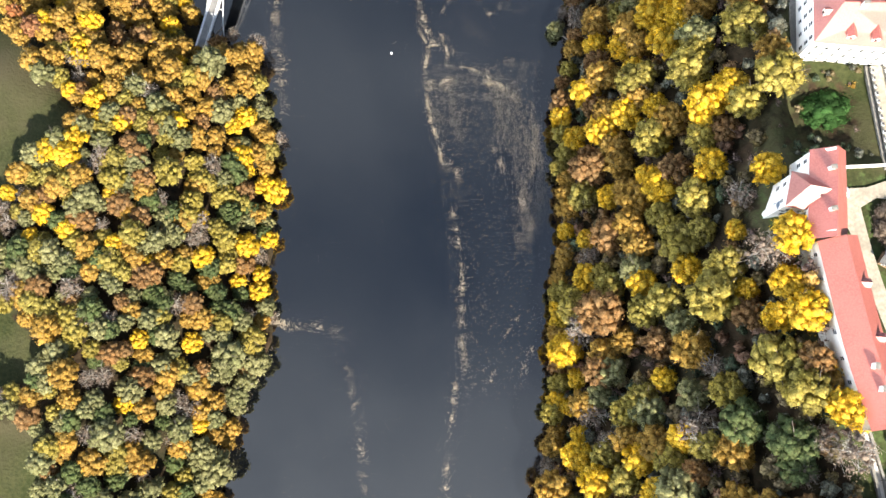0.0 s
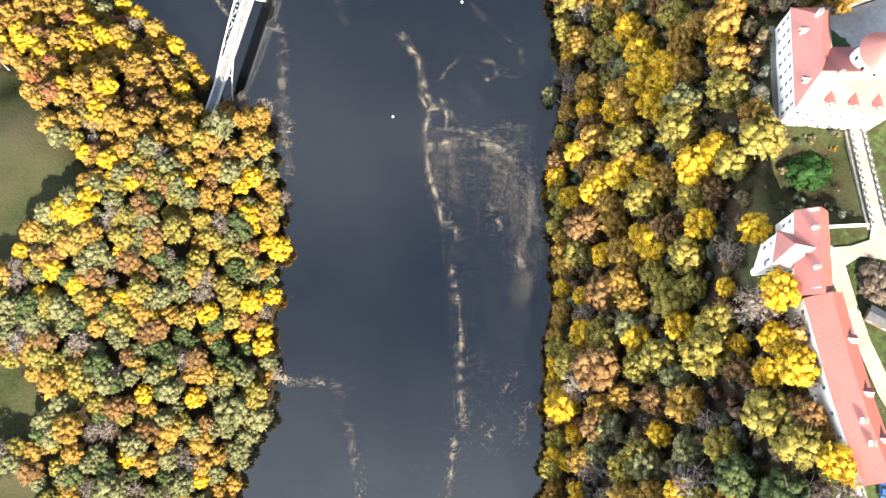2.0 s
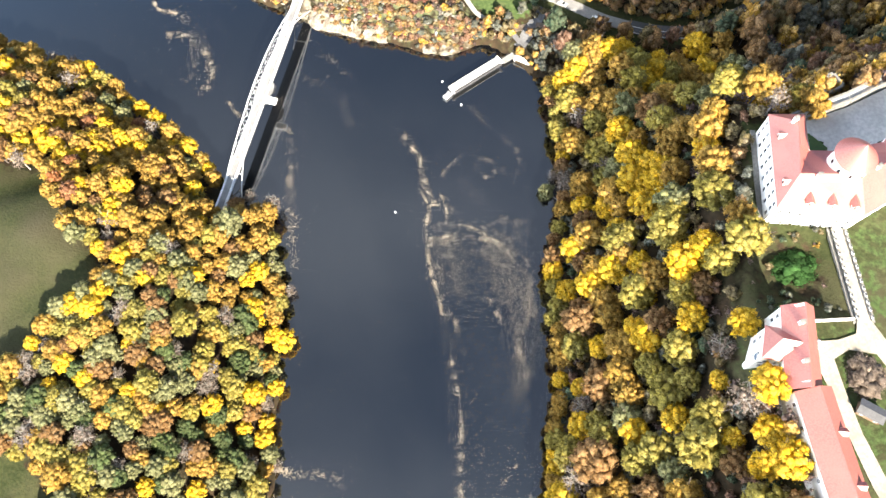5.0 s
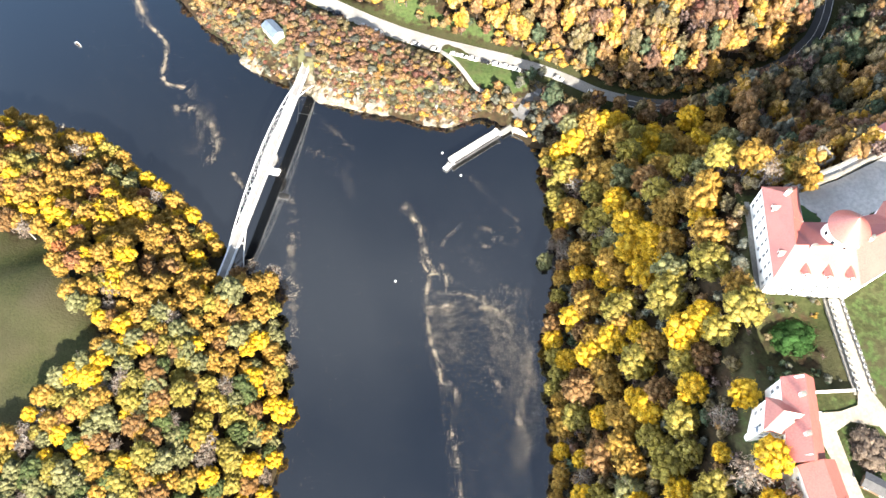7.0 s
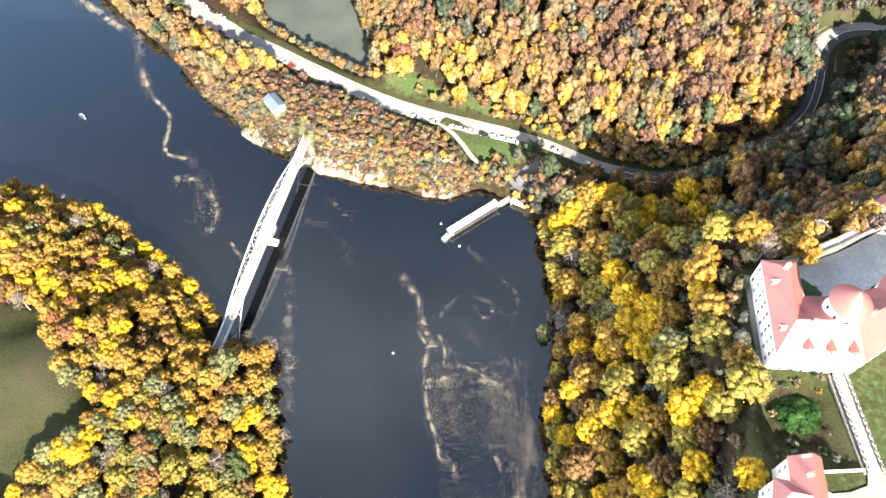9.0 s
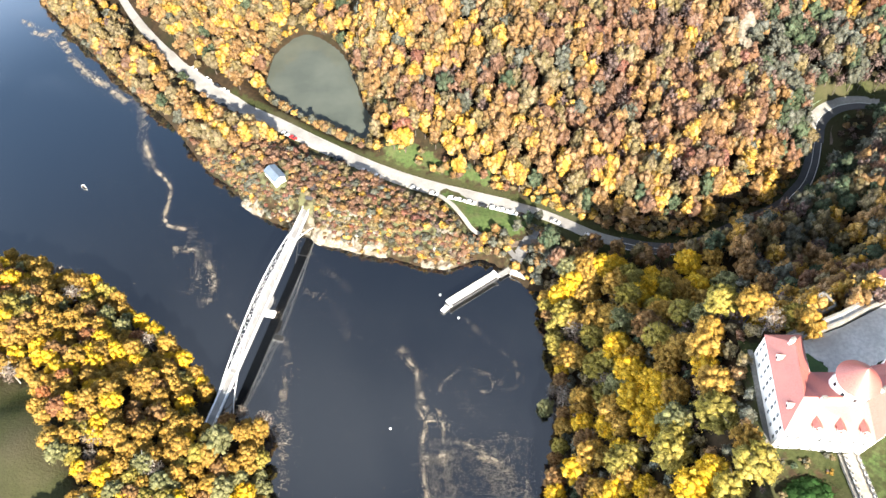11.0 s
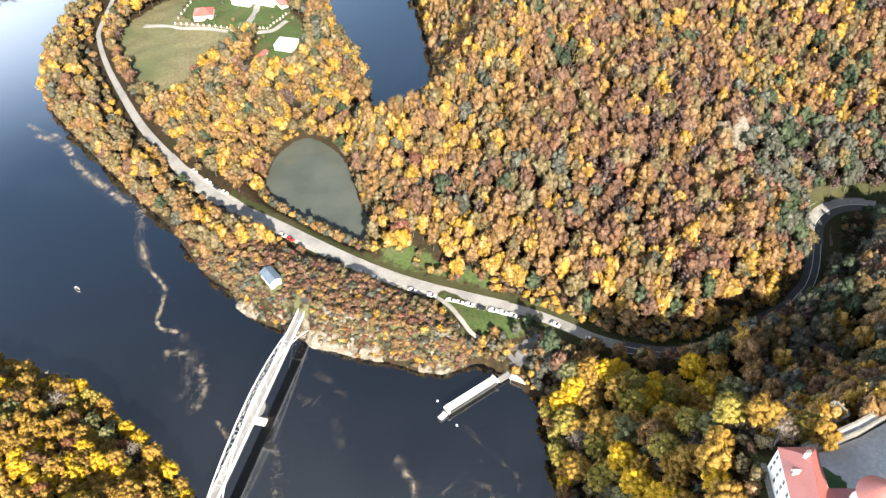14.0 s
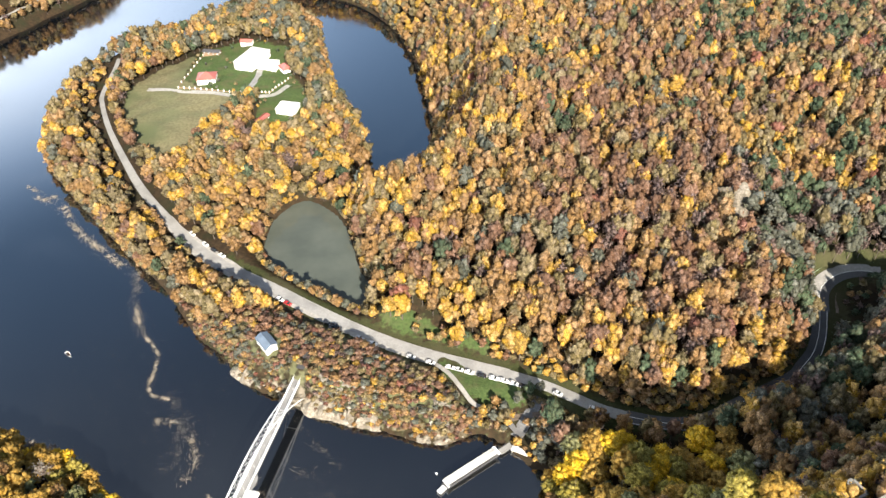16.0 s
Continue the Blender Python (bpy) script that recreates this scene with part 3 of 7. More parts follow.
def sheet(name, outline, z, material, label, category):
    bm = bmesh.new()
    bm.faces.new([bm.verts.new((px, py, z)) for px, py in outline])
    bmesh.ops.triangulate(bm, faces=bm.faces[:])
    return tagged(new(name, put_mesh(name, bm, material)), label, category, kind="structure")


bm = bmesh.new()
slab(bm, [(-3500, -3400, 0), (3500, -3400, 0), (3500, 3500, 0), (-3500, 3500, 0)], 0.02)
tagged(new("water", put_mesh("water", bm, WATER)), "dark calm river water with drifting scum", "water", kind="structure")
wide_pond = POND + (POND - POND.mean(0)) * 0.06
sheet("pond_water", wide_pond, 0.95, POND_WATER, "murky grey-green pond water", "water")


def ribbon(name, line, half_l, half_r, lift, material, label, category):
    """A road surface along a line: left and right half widths, with a little thickness."""
    d = np.gradient(line[:, :2], axis=0)
    d /= np.linalg.norm(d, axis=1, keepdims=True)
    nrm = np.stack([-d[:, 1], d[:, 0]], 1)
    bm = bmesh.new()
    rows = []
    half_l, half_r = np.broadcast_to(half_l, len(line)), np.broadcast_to(half_r, len(line))
    for p, q, hl, hr in zip(line, nrm, half_l, half_r):
        l, r = p[:2] + q * hl, p[:2] - q * hr
        rows.append([bm.verts.new((*l, p[2] + lift)), bm.verts.new((*r, p[2] + lift)), bm.verts.new((*r, p[2] + lift - 0.3)), bm.verts.new((*l, p[2] + lift - 0.3))])
    for a, b in zip(rows, rows[1:]):
        for i in range(4):
            j = (i + 1) % 4
            bm.faces.new((a[i], b[i], b[j], a[j]))
    bmesh.ops.recalc_face_normals(bm, faces=bm.faces[:])
    return tagged(new(name, put_mesh(name, bm, material)), label, category, kind="structure")


# ---- roads ----
slim = np.interp(ROAD[:, 0], [-222, -165], [-1.1, 0.0])
ribbon("road", ROAD, 2.5 + slim, 2.8 + slim, 0.0, ASPHALT, "sun-bleached narrow asphalt road", "road")
park = ROAD[(ROAD[:, 0] > -150) & (ROAD[:, 0] < 34)]
ribbon("road_shoulder", park + np.array([0, 0, -0.03]), np.interp(park[:, 0], [-140, -132, -106, -98], [3.0, 4.6, 4.6, 3.0]), np.interp(park[:, 0], [-150, -130, 22, 34], [3.0, 5.0, 5.0, 3.2]), 0.0, GRAVEL, "pale gravel parking shoulder beside the road", "road")
east = ROAD[ROAD[:, 0] > 78]
ribbon("road_surface_east", east, 3.1, 3.5, 0.03, DARK_ASPHALT, "dark asphalt road with white edge lines", "road")
ribbon("road_bend", BEND, 3.2, 4.2, 0.0, DARK_ASPHALT, "dark asphalt hairpin bend", "road")
ribbon("road_bend_apron", BEND[1:19] + np.array([0, 0, 0.012]), 5.2, -0.15, 0.02, GRAVEL, "pale concrete outer lane of the bend", "road")
for shift, keep in ((-3.1, east), (0.0, np.vstack([east[:-1], BEND[:24]]))):
    ribbon("trim_road_line", keep, shift + 0.12, -shift + 0.12, 0.05, WHITE_LINE, "white painted road line", "road marking")
YARD_GREY = surface("grey yard", (0.085, 0.085, 0.09), (0.15, 0.148, 0.15), 0.15, 1.6, 0.9, bump=0.4)
EARTH = surface("earth track", (0.10, 0.075, 0.055), (0.17, 0.13, 0.10), 0.2, 1.5)
ribbon("bend_footway", BEND[:19], -7.0, 8.3, 0.1, EARTH, "brown earth footway inside the hairpin bend", "path")
ribbon("footpath", PATH_DOWN[:16], 1.0, 1.0, 0.3, GRAVEL, "pale gravel footpath through grass", "path")
ribbon("lower_footpath", PATH_DOWN[15:], 1.2, 1.2, 0.28, YARD_GREY, "grey footpath down to the landing", "path")
apron = smooth_line([(33.5, 194.5), (37.5, 199.5), (41.5, 205.5), (45.5, 211.5)], 0.8)
ribbon("landing_yard", np.column_stack([apron, ground(apron[:, 0], apron[:, 1])]), np.linspace(2.6, 3.0, len(apron)), np.linspace(2.8, 2.2, len(apron)), 0.35, YARD_GREY, "grey gravelled yard behind the landing", "paving")
ribbon("forest_track", TRACK, 1.5, 1.5, 0.02, EARTH, "brown earth track under trees", "path")

# ---- trees ----
rng = np.random.default_rng(7)


ICO = bmesh.new()
bmesh.ops.create_icosphere(ICO, subdivisions=1, radius=1.0)
ICO_V = np.array([v.co[:] for v in ICO.verts])
ICO_F = np.array([[v.index for v in f.verts] for f in ICO.faces])
ICO.free()
OCT_V = np.array([(1, 0, 0), (0, 1, 0), (-1, 0, 0), (0, -1, 0), (0, 0, 1), (0, 0, -1)], float)
OCT_F = np.array([(0, 1, 4), (1, 2, 4), (2, 3, 4), (3, 0, 4), (1, 0, 5), (2, 1, 5), (3, 2, 5), (0, 3, 5)])


def crown_tufts(gen, clumps, leaves, leaf, tall=1.0, spread=0.36, ragged=0.25, up=0.2, core=1.0, lump=(OCT_V * 1.2, OCT_F)):
    """A crown of radius about 1 round the origin: lumps of dense foliage set with loose leaves. Vertices and triangles."""
    verts, faces, base = [], [], 0
    if core:
        # the dense middle of the crown
        verts.append(ICO_V * gen.uniform(0.58, 0.72, (12, 1)) * np.array([1, 1, tall]) * core)
        faces.append(ICO_F)
        base = 12
    turn = gen.uniform(0, 6.28)
    for k in range(clumps):
        u = (k + 0.5) / clumps
        z = 1 - 1.35 * u
        a = turn + k * 2.39996 + gen.normal(0, 0.25)
        w = math.sqrt(max(0.0, 1 - z * z))
        d = np.array([w * math.cos(a), w * math.sin(a), z]) + gen.normal(0, 0.12, 3)
        d /= np.linalg.norm(d)
        far = 1 - spread * 0.85 - abs(gen.normal(0, ragged * 0.55))
        c = d * far * np.array([1, 1, tall])
        r = spread * gen.uniform(0.75, 1.3)
        if core:
            spin = np.array(Euler(gen.uniform(0, 6.28, 3)).to_matrix())
            v = (lump[0] * gen.uniform(0.6, 1.25, (len(lump[0]), 1))) @ spin.T * r * core * np.array([1, 1, 0.92]) + c
            verts.append(v)
            faces.append(lump[1] + base)
            base += len(lump[0])
        n = gen.normal(0, 1, (leaves, 3))
        n[:, 2] = n[:, 2] * 0.8 + 0.3
        n += d * 0.6
        n /= np.linalg.norm(n, axis=1, keepdims=True)
        p = c + n * r * (0.82 + 0.75 * gen.random((leaves, 1)) ** 1.8) * np.array([1, 1, 0.92])
        m = n * 0.75 + gen.normal(0, 0.45, n.shape) + np.array([0, 0, up])
        m /= np.linalg.norm(m, axis=1, keepdims=True)
        t = np.cross(m, gen.normal(0, 1, m.shape))
        t /= np.linalg.norm(t, axis=1, keepdims=True)
        b = np.cross(m, t)
        s = leaf * gen.uniform(0.6, 1.5, (leaves, 1))
        verts.append(np.stack([p - t * s - b * s * 0.7, p + t * s - b * s * 0.5, p + b * s * 1.1 + t * s * gen.normal(0, 0.5, (leaves, 1))], 1).reshape(-1, 3))
        faces.append(np.arange(3 * leaves).reshape(-1, 3) + base)
        base += 3 * leaves
    return np.concatenate(verts), np.concatenate(faces)


def tufts_mesh(name, verts, faces, material, tint=None):
    """A smooth triangle mesh, with a tint for each vertex."""
    me = bpy.data.meshes.new(name)
    me.vertices.add(len(verts))
    me.vertices.foreach_set("co", np.ascontiguousarray(verts, dtype=np.float32).ravel())
    me.loops.add(faces.size)
    me.loops.foreach_set("vertex_index", np.ascontiguousarray(faces, dtype=np.int32).ravel())
    me.polygons.add(len(faces))
    me.polygons.foreach_set("loop_start", np.arange(0, faces.size, 3, dtype=np.int32))
    me.polygons.foreach_set("loop_total", np.full(len(faces), 3, dtype=np.int32))
    me.materials.append(material)
    me.update(calc_edges=True)
    me.polygons.foreach_set("use_smooth", np.ones(len(faces), bool))
    if tint is not None:
        a = me.attributes.new("tint", "FLOAT", "POINT")
        a.data.foreach_set("value", tint.astype(np.float32))
    return me


def trunk_mesh(name, gen, material, limbs, thick=0.085, twig=0):
    """A tapered trunk with limbs, for a tree whose crown of radius 1 sits 2.1 up."""
    bm = bmesh.new()
    bend = Vector((gen.normal(0, 0.06), gen.normal(0, 0.06), 1.25))
    rod(bm, (0, 0, -0.25), bend, thick, thick * 0.72, 7)
    top = Vector((gen.normal(0, 0.1), gen.normal(0, 0.1), 2.5))
    rod(bm, bend, top, thick * 0.72, thick * 0.2, 6)
    for k in range(limbs):
        a = 2 * math.pi * (k + gen.random() * 0.7) / limbs
        start = bend.lerp(top, gen.uniform(0.05, 0.75))
        end = start + Vector((math.cos(a), math.sin(a), gen.uniform(0.45, 1.0))) * gen.uniform(0.55, 0.85)
        rod(bm, start, end, thick * 0.4, thick * 0.1, 5)
        for _ in range(twig):
            s = start.lerp(end, gen.uniform(0.3, 0.95))
            e = s + Vector(gen.normal(0, 0.3, 3)) + Vector((0, 0, 0.15))
            rod(bm, s, e, thick * 0.17, thick * 0.05, 3)
    return put_mesh(name, bm, material)


SPECIES = {"golden": "maple_tree", "amber": "beech_tree", "olive": "hornbeam_tree", "russet": "oak_tree", "sage": "willow_tree", "green": "alder_tree", "bare": "ash_tree", "plum": "cherry_tree"}
MODELS = {}
for kind in KINDS:
    MODELS[kind] = []
    for v in range(8):
        gen = np.random.default_rng(100 + 10 * list(KINDS).index(kind) + v)
        if kind == "bare":
            crown, tris = crown_tufts(gen, 40, 22, 0.030, 1.0, 0.24, 0.5, core=0.45)
        elif kind == "sage":
            crown, tris = crown_tufts(gen, 54, 12, 0.042, 1.0, 0.22, 0.3)
        elif v < 4:
            crown, tris = crown_tufts(gen, 52 + v, 12, 0.043, 0.86 + 0.07 * v, 0.23, 0.3)
        else:
            crown, tris = crown_tufts(gen, 64 + v, 12, 0.036, 0.6 + 0.08 * v, 0.20, 0.28, 0.4)
        crown[:, 2] += 1.75
        bark = PALE_BARK if kind == "bare" or (kind == "sage" and v < 2) else BARK
        MODELS[kind].append((tufts_mesh("crown", crown, tris, LEAF[kind]), trunk_mesh("trunk", gen, bark, 9 if kind == "bare" else 4, 0.07, 7 if kind == "bare" else 0)))

WHERE = {"west": "on the wooded west bank", "castle": "on the steep slope below the castle", "shore": "on the rocky shore"}
made_trees = {}


def tree(kind, x, y, r, place, v, z=None):
    """One tree of crown radius r."""
    key = (kind, v, place)
    z = ground_at(x, y) if z is None else z
    m = Matrix.LocRotScale((x, y, z - 0.2), Euler((0, 0, rng.uniform(0, 6.28))), (r, r, r * rng.uniform(0.9, 1.06) * (0.76 + 0.34 * min(1, max(0, (y - 80) / 40)) if place == "west" else 1.0)))
    if key in made_trees:
        first = made_trees[key]
        copy_thing(first, m @ Matrix.Diagonal((1 / first.scale.x, 1 / first.scale.y, 1 / first.scale.z, 1)))
        return
    t = thing(SPECIES[kind], m, f"{KINDS[kind][3]} autumn tree {WHERE[place]}", "tree", f"{KINDS[kind][3]} trees {WHERE[place]}")
    crown, trunk = MODELS[kind][v]
    part("trunk", trunk, None, t)
    part("crown", crown, None, t)
    made_trees[key] = t


def pick(gen, table):
    kinds, weights = zip(*table)
    w = np.array(weights, float)
    return kinds[gen.choice(len(kinds), p=w / w.sum())]


# trees that stand out: x, y, crown radius
STANDOUT = {}
STANDOUT["golden"] = [(67.5, 101.1, 5.2), (64.4, 81.1, 4.1), (73.5, 74.9, 6.2), (46.7, 94.6, 5.1), (43.4, 80.7, 4), (50.5, 78.9, 5.7), (51.4, 57.2, 3.9), (39.1, 49, 3), (44.5, 44.8, 3.3),
               (66.1, 69.2, 2.6), (81.9, 50.7, 4.2), (83.6, 32.2, 4.9), (76.3, 36.9, 2.9), (71.5, 53, 3.1), (35.6, 8.6, 5.5), (43.4, 31.5, 4.7), (82.9, 21, 4.2), (81.5, 12.4, 4.2),
               (85.5, 13.1, 5.2), (76.8, 20.4, 3.2), (72, 20, 3.6), (90.1, -9.8, 4.7), (95.2, -13.2, 3), (59.8, -1.7, 3.6), (38.9, -0.6, 3.3), (36, -9.3, 2.9), (38.4, -17.8, 2.9)]
STANDOUT["golden "] = [(-60.8, 66.7, 4.8), (-69.7, 91.6, 4), (-70.9, 77, 4.5), (-103.7, 43.9, 3.3), (-80.4, 41.2, 3.9), (-68.5, 46.2, 4.4), (-82.6, 13.7, 3.5), (-131.2, 119.1, 3.6), (-118.5, 120.6, 4.4),
               (-119, 72, 4.3), (-125, 53.5, 3.6)]
STANDOUT["amber"] = [(52.5, 121, 5.4), (86.3, 83, 4.2), (51.9, 10.5, 4.1), (70.9, -21, 4.8), (49.5, -19.1, 4.4), (-72.5, 113.8, 4), (-112.4, 106.9, 4.7), (-97.6, 110.4, 3.8), (-121, 17.9, 4.6),
               (-114.9, 4.7, 4.6), (-95.8, -21.9, 4.2), (-107.6, -21, 4.4), (-91, 39.3, 3.7), (-77.7, -4.4, 3.6), (-78, -14.8, 3.6), (-66.9, 78.9, 4)]
STANDOUT["olive"] = [(81.8, 93.5, 6.1), (70.7, 86.9, 6.3), (61.8, 70.6, 6), (86.3, 75.3, 5.9), (64.9, 36.6, 5.8), (69, 19.2, 7), (79.5, 1.4, 6.5), (83.7, -5.8, 5.5), (56.3, 18.4, 5),
               (71.1, -5.3, 4.8), (-63, 80.9, 4.1), (-66.3, 14.9, 4.7), (-89.9, 67.4, 5.1), (-83.8, 59.1, 3.8), (-124.5, 41.5, 4.3)]
STANDOUT["russet"] = [(49.5, 89.1, 4.3), (46, 67.9, 6.3), (77.7, 67.2, 3.9), (49.7, 43.4, 5.7), (44.8, 19.3, 7.1), (51.7, 104.8, 4.7), (-110, 115.6, 3.8)]
STANDOUT["sage"] = [(64.9, -6.6, 4.4), (44.5, -6, 4.2), (-80, 107.7, 6), (-76.8, 91.7, 4.6), (-115.7, 82.2, 3.6), (-109.7, 76.9, 3.6), (-122, 41.4, 4.3), (-93, 45.1, 4.4), (-72.7, 9.5, 5.8),
               (-65.2, 7.8, 4.8), (-103.5, -13.2, 5.4), (-86.2, -12.6, 4.6), (-81, -19.8, 4.7), (-76.8, -25.4, 5.9), (-98.2, -0.4, 4.4)]
STANDOUT["green"] = [(72.5, -13.2, 5.7), (80, -17.7, 5.7), (81.3, -24.2, 4.2)]
STANDOUT["bare"] = [(77.5, 45.8, 4.1), (84.8, -17.4, 3.5), (82.1, -25.4, 3.6), (69.7, 0.7, 4), (-67.7, 120.9, 4.1), (-60.1, 85.9, 3.3)]
taken = []
for kind, rows in STANDOUT.items():
    for x, y, r in rows:
        tree(kind.strip(), x, y, r * (1.12 if x > 0 else 1.05), "castle" if x > 0 else "west", int(rng.integers(4, 8)))
        taken.append((x, y, r))

CLEAR = [YARD, MEADOW, MEADOW_S, MEADOW_T, FIELD, VERGE, VERGE_N, CASTLE_YARD]
BRIDGE_S, BRIDGE_N = Vector((-85.8, 121.9, 9.8)), Vector((-60.1, 222.2, 9.8))


def scatter(gen, x0, x1, y0, y1, step):
    """Uneven places for trees: a shaken grid, off the water, roads and clearings."""
    gx, gy = np.meshgrid(np.arange(x0, x1, step), np.arange(y0, y1, step * 0.9))
    gx[::2] += step / 2
    x = (gx + gen.uniform(-0.36, 0.36, gx.shape) * step).ravel()
    y = (gy + gen.uniform(-0.36, 0.36, gy.shape) * step).ravel()
    d = np.minimum(shore(x, y, RIVER), shore(x, y, LAKE))
    ok = (d > 1.2) & (shore(x, y, POND) > 1.0)
    for poly in CLEAR:
        ok &= ~inside(poly, x, y)
    for line, half in TRACKS:
        ok &= edge_dist(line, x, y, False) > half + 1.8
    ok &= edge_dist([BRIDGE_S[:2], BRIDGE_N[:2]], x, y, False) > 5.5
    return x[ok], y[ok], d[ok]


def patchy(x, y, scale, seed):
    """Soft patches, about 0 to 1."""
    return 0.5 + 0.5 * math.sin(x / scale + seed * 1.7 + 1.4 * math.sin(y / scale * 0.8 + seed)) * math.cos(y / scale * 1.1 + seed * 2.3)


def far_enough(x, y, r):
    return all((x - a) ** 2 + (y - b) ** 2 > (0.46 * (r + c)) ** 2 for a, b, c in taken)


gen = np.random.default_rng(21)
# trees that lean over the water's edge
for bank, place, lo, hi in ((EAST_BANK, "castle", 3.2, 4.6), (WEST_BANK[8:], "west", 2.8, 4.2)):
    line = smooth_line(bank, 4.6)
    line = line[(line[:, 1] > -50) & (line[:, 1] < (176 if place == "castle" else 400)) & (line[:, 0] > -215)]
    d = np.gradient(line, axis=0)
    d /= np.linalg.norm(d, axis=1, keepdims=True)
    inland = line + np.stack([d[:, 1], -d[:, 0]], 1) * (0.2 if place == "castle" else np.where(line[:, 1] > 112, -1.0, 0.6)[:, None])
    for (x, y), z in zip(inland, ground(inland[:, 0], inland[:, 1])):
        x, y, r = x + gen.normal(0, 0.7), y + gen.normal(0, 0.7), gen.uniform(lo, hi)
        if not far_enough(x, y, r) or edge_dist([BRIDGE_S[:2], BRIDGE_N[:2]], np.array([x]), np.array([y]), False)[0] < 5 or (x > 30 and y > 176):
            continue
        table = [("golden", 0.4), ("olive", 0.25), ("russet", 0.15), ("amber", 0.2), ("bare", 0.08)] if place == "castle" else [("olive", 0.28 if y < 112 else 0.06), ("amber", 0.36), ("golden", 0.22), ("sage", 0.18 if y < 112 else 0.03), ("bare", 0.1)]
        tree(pick(gen, table), x, y, r, place, int(gen.integers(4)), max(z, 0.2))
        taken.append((x, y, r))
# the west bank
xs, ys, ds = scatter(gen, -200, -58, -50, 196, 4.9)
for x, y, d, z in zip(xs, ys, ds, ground(xs, ys)):
    r = gen.uniform(2.8, 4.5)
    if not far_enough(x, y, r):
        continue
    south = np.clip((85 - y) / 60, 0, 1)
    g = patchy(x, y, 13, 2)
    table = [("golden", 0.08 * (1 - 0.7 * south) + 0.16 * g * (1 - south * 0.75)), ("amber", 0.32 - 0.14 * south), ("olive", 0.26), ("russet", 0.14), ("sage", 0.16 + 0.5 * south * (1 - g)), ("green", 0.06 + 0.2 * south), ("bare", 0.14)]
    if y > 100:
        table = [("golden", 0.08 + 0.14 * g), ("amber", 0.7), ("olive", 0.06), ("russet", 0.16), ("sage", 0.04), ("bare", 0.06), ("plum", 0.05)]
    tree(pick(gen, table), x, y, r, "west", int(gen.integers(4)), z)
# the castle's slope
xs, ys, ds = scatter(gen, 24, 118, -52, 184, 7.3)
for x, y, d, z in zip(xs, ys, ds, ground(xs, ys)):
    r = gen.uniform(4.3, 6.4)
    if not far_enough(x, y, r) or (x > 85.5 and 74 < y < 119):
        continue
    g = patchy(x, y, 14, 5)
    edge = np.clip(1 - d / 14, 0, 1)
    if y > 118 and x > 60:
        table = [("golden", 0.34), ("amber", 0.5), ("olive", 0.22), ("russet", 0.06), ("sage", 0.14), ("green", 0.04), ("bare", 0.06)]
    else:
        table = [("golden", (0.42 + 0.45 * g + 0.35 * edge + 0.25 * (d < 30) * (y > 30)) * (0.4 if y > 135 else 1)), ("amber", 0.34 if y < 135 else 0.6), ("olive", 0.34), ("russet", 0.03), ("sage", 0.08), ("bare", 0.06)]
        if y < 48:
            table = [("golden", 0.08 + 0.16 * g + 0.2 * edge), ("amber", 0.18), ("olive", 0.36), ("russet", 0.12), ("sage", 0.12), ("bare", 0.2)]
    tree(pick(gen, table), x, y, r, "castle", int(gen.integers(4, 8)), z)


# ---- woods farther off, as joined foliage ----
WOOD_MODELS = {}
for kind in KINDS:
    WOOD_MODELS[kind] = []
    for v in range(12):
        g2 = np.random.default_rng(300 + 10 * list(KINDS).index(kind) + v)
        # four models each for the middle distance, for far off, and for scrub
        clumps, leaves, leaf = ((17, 9, 0.072), (11, 6, 0.10), (8, 7, 0.11))[v // 4]
        if kind == "bare":
            c, f = crown_tufts(g2, clumps, leaves + 4, leaf * 0.6, 1.1, 0.32, 0.5, core=0.55)
        else:
            c, f = crown_tufts(g2, clumps, leaves, leaf, 1.2 + 0.12 * (v % 4), (0.33, 0.39, 0.42)[v // 4], 0.35)
        c[:, 2] += 1.45
        WOOD_MODELS[kind].append((c, f))


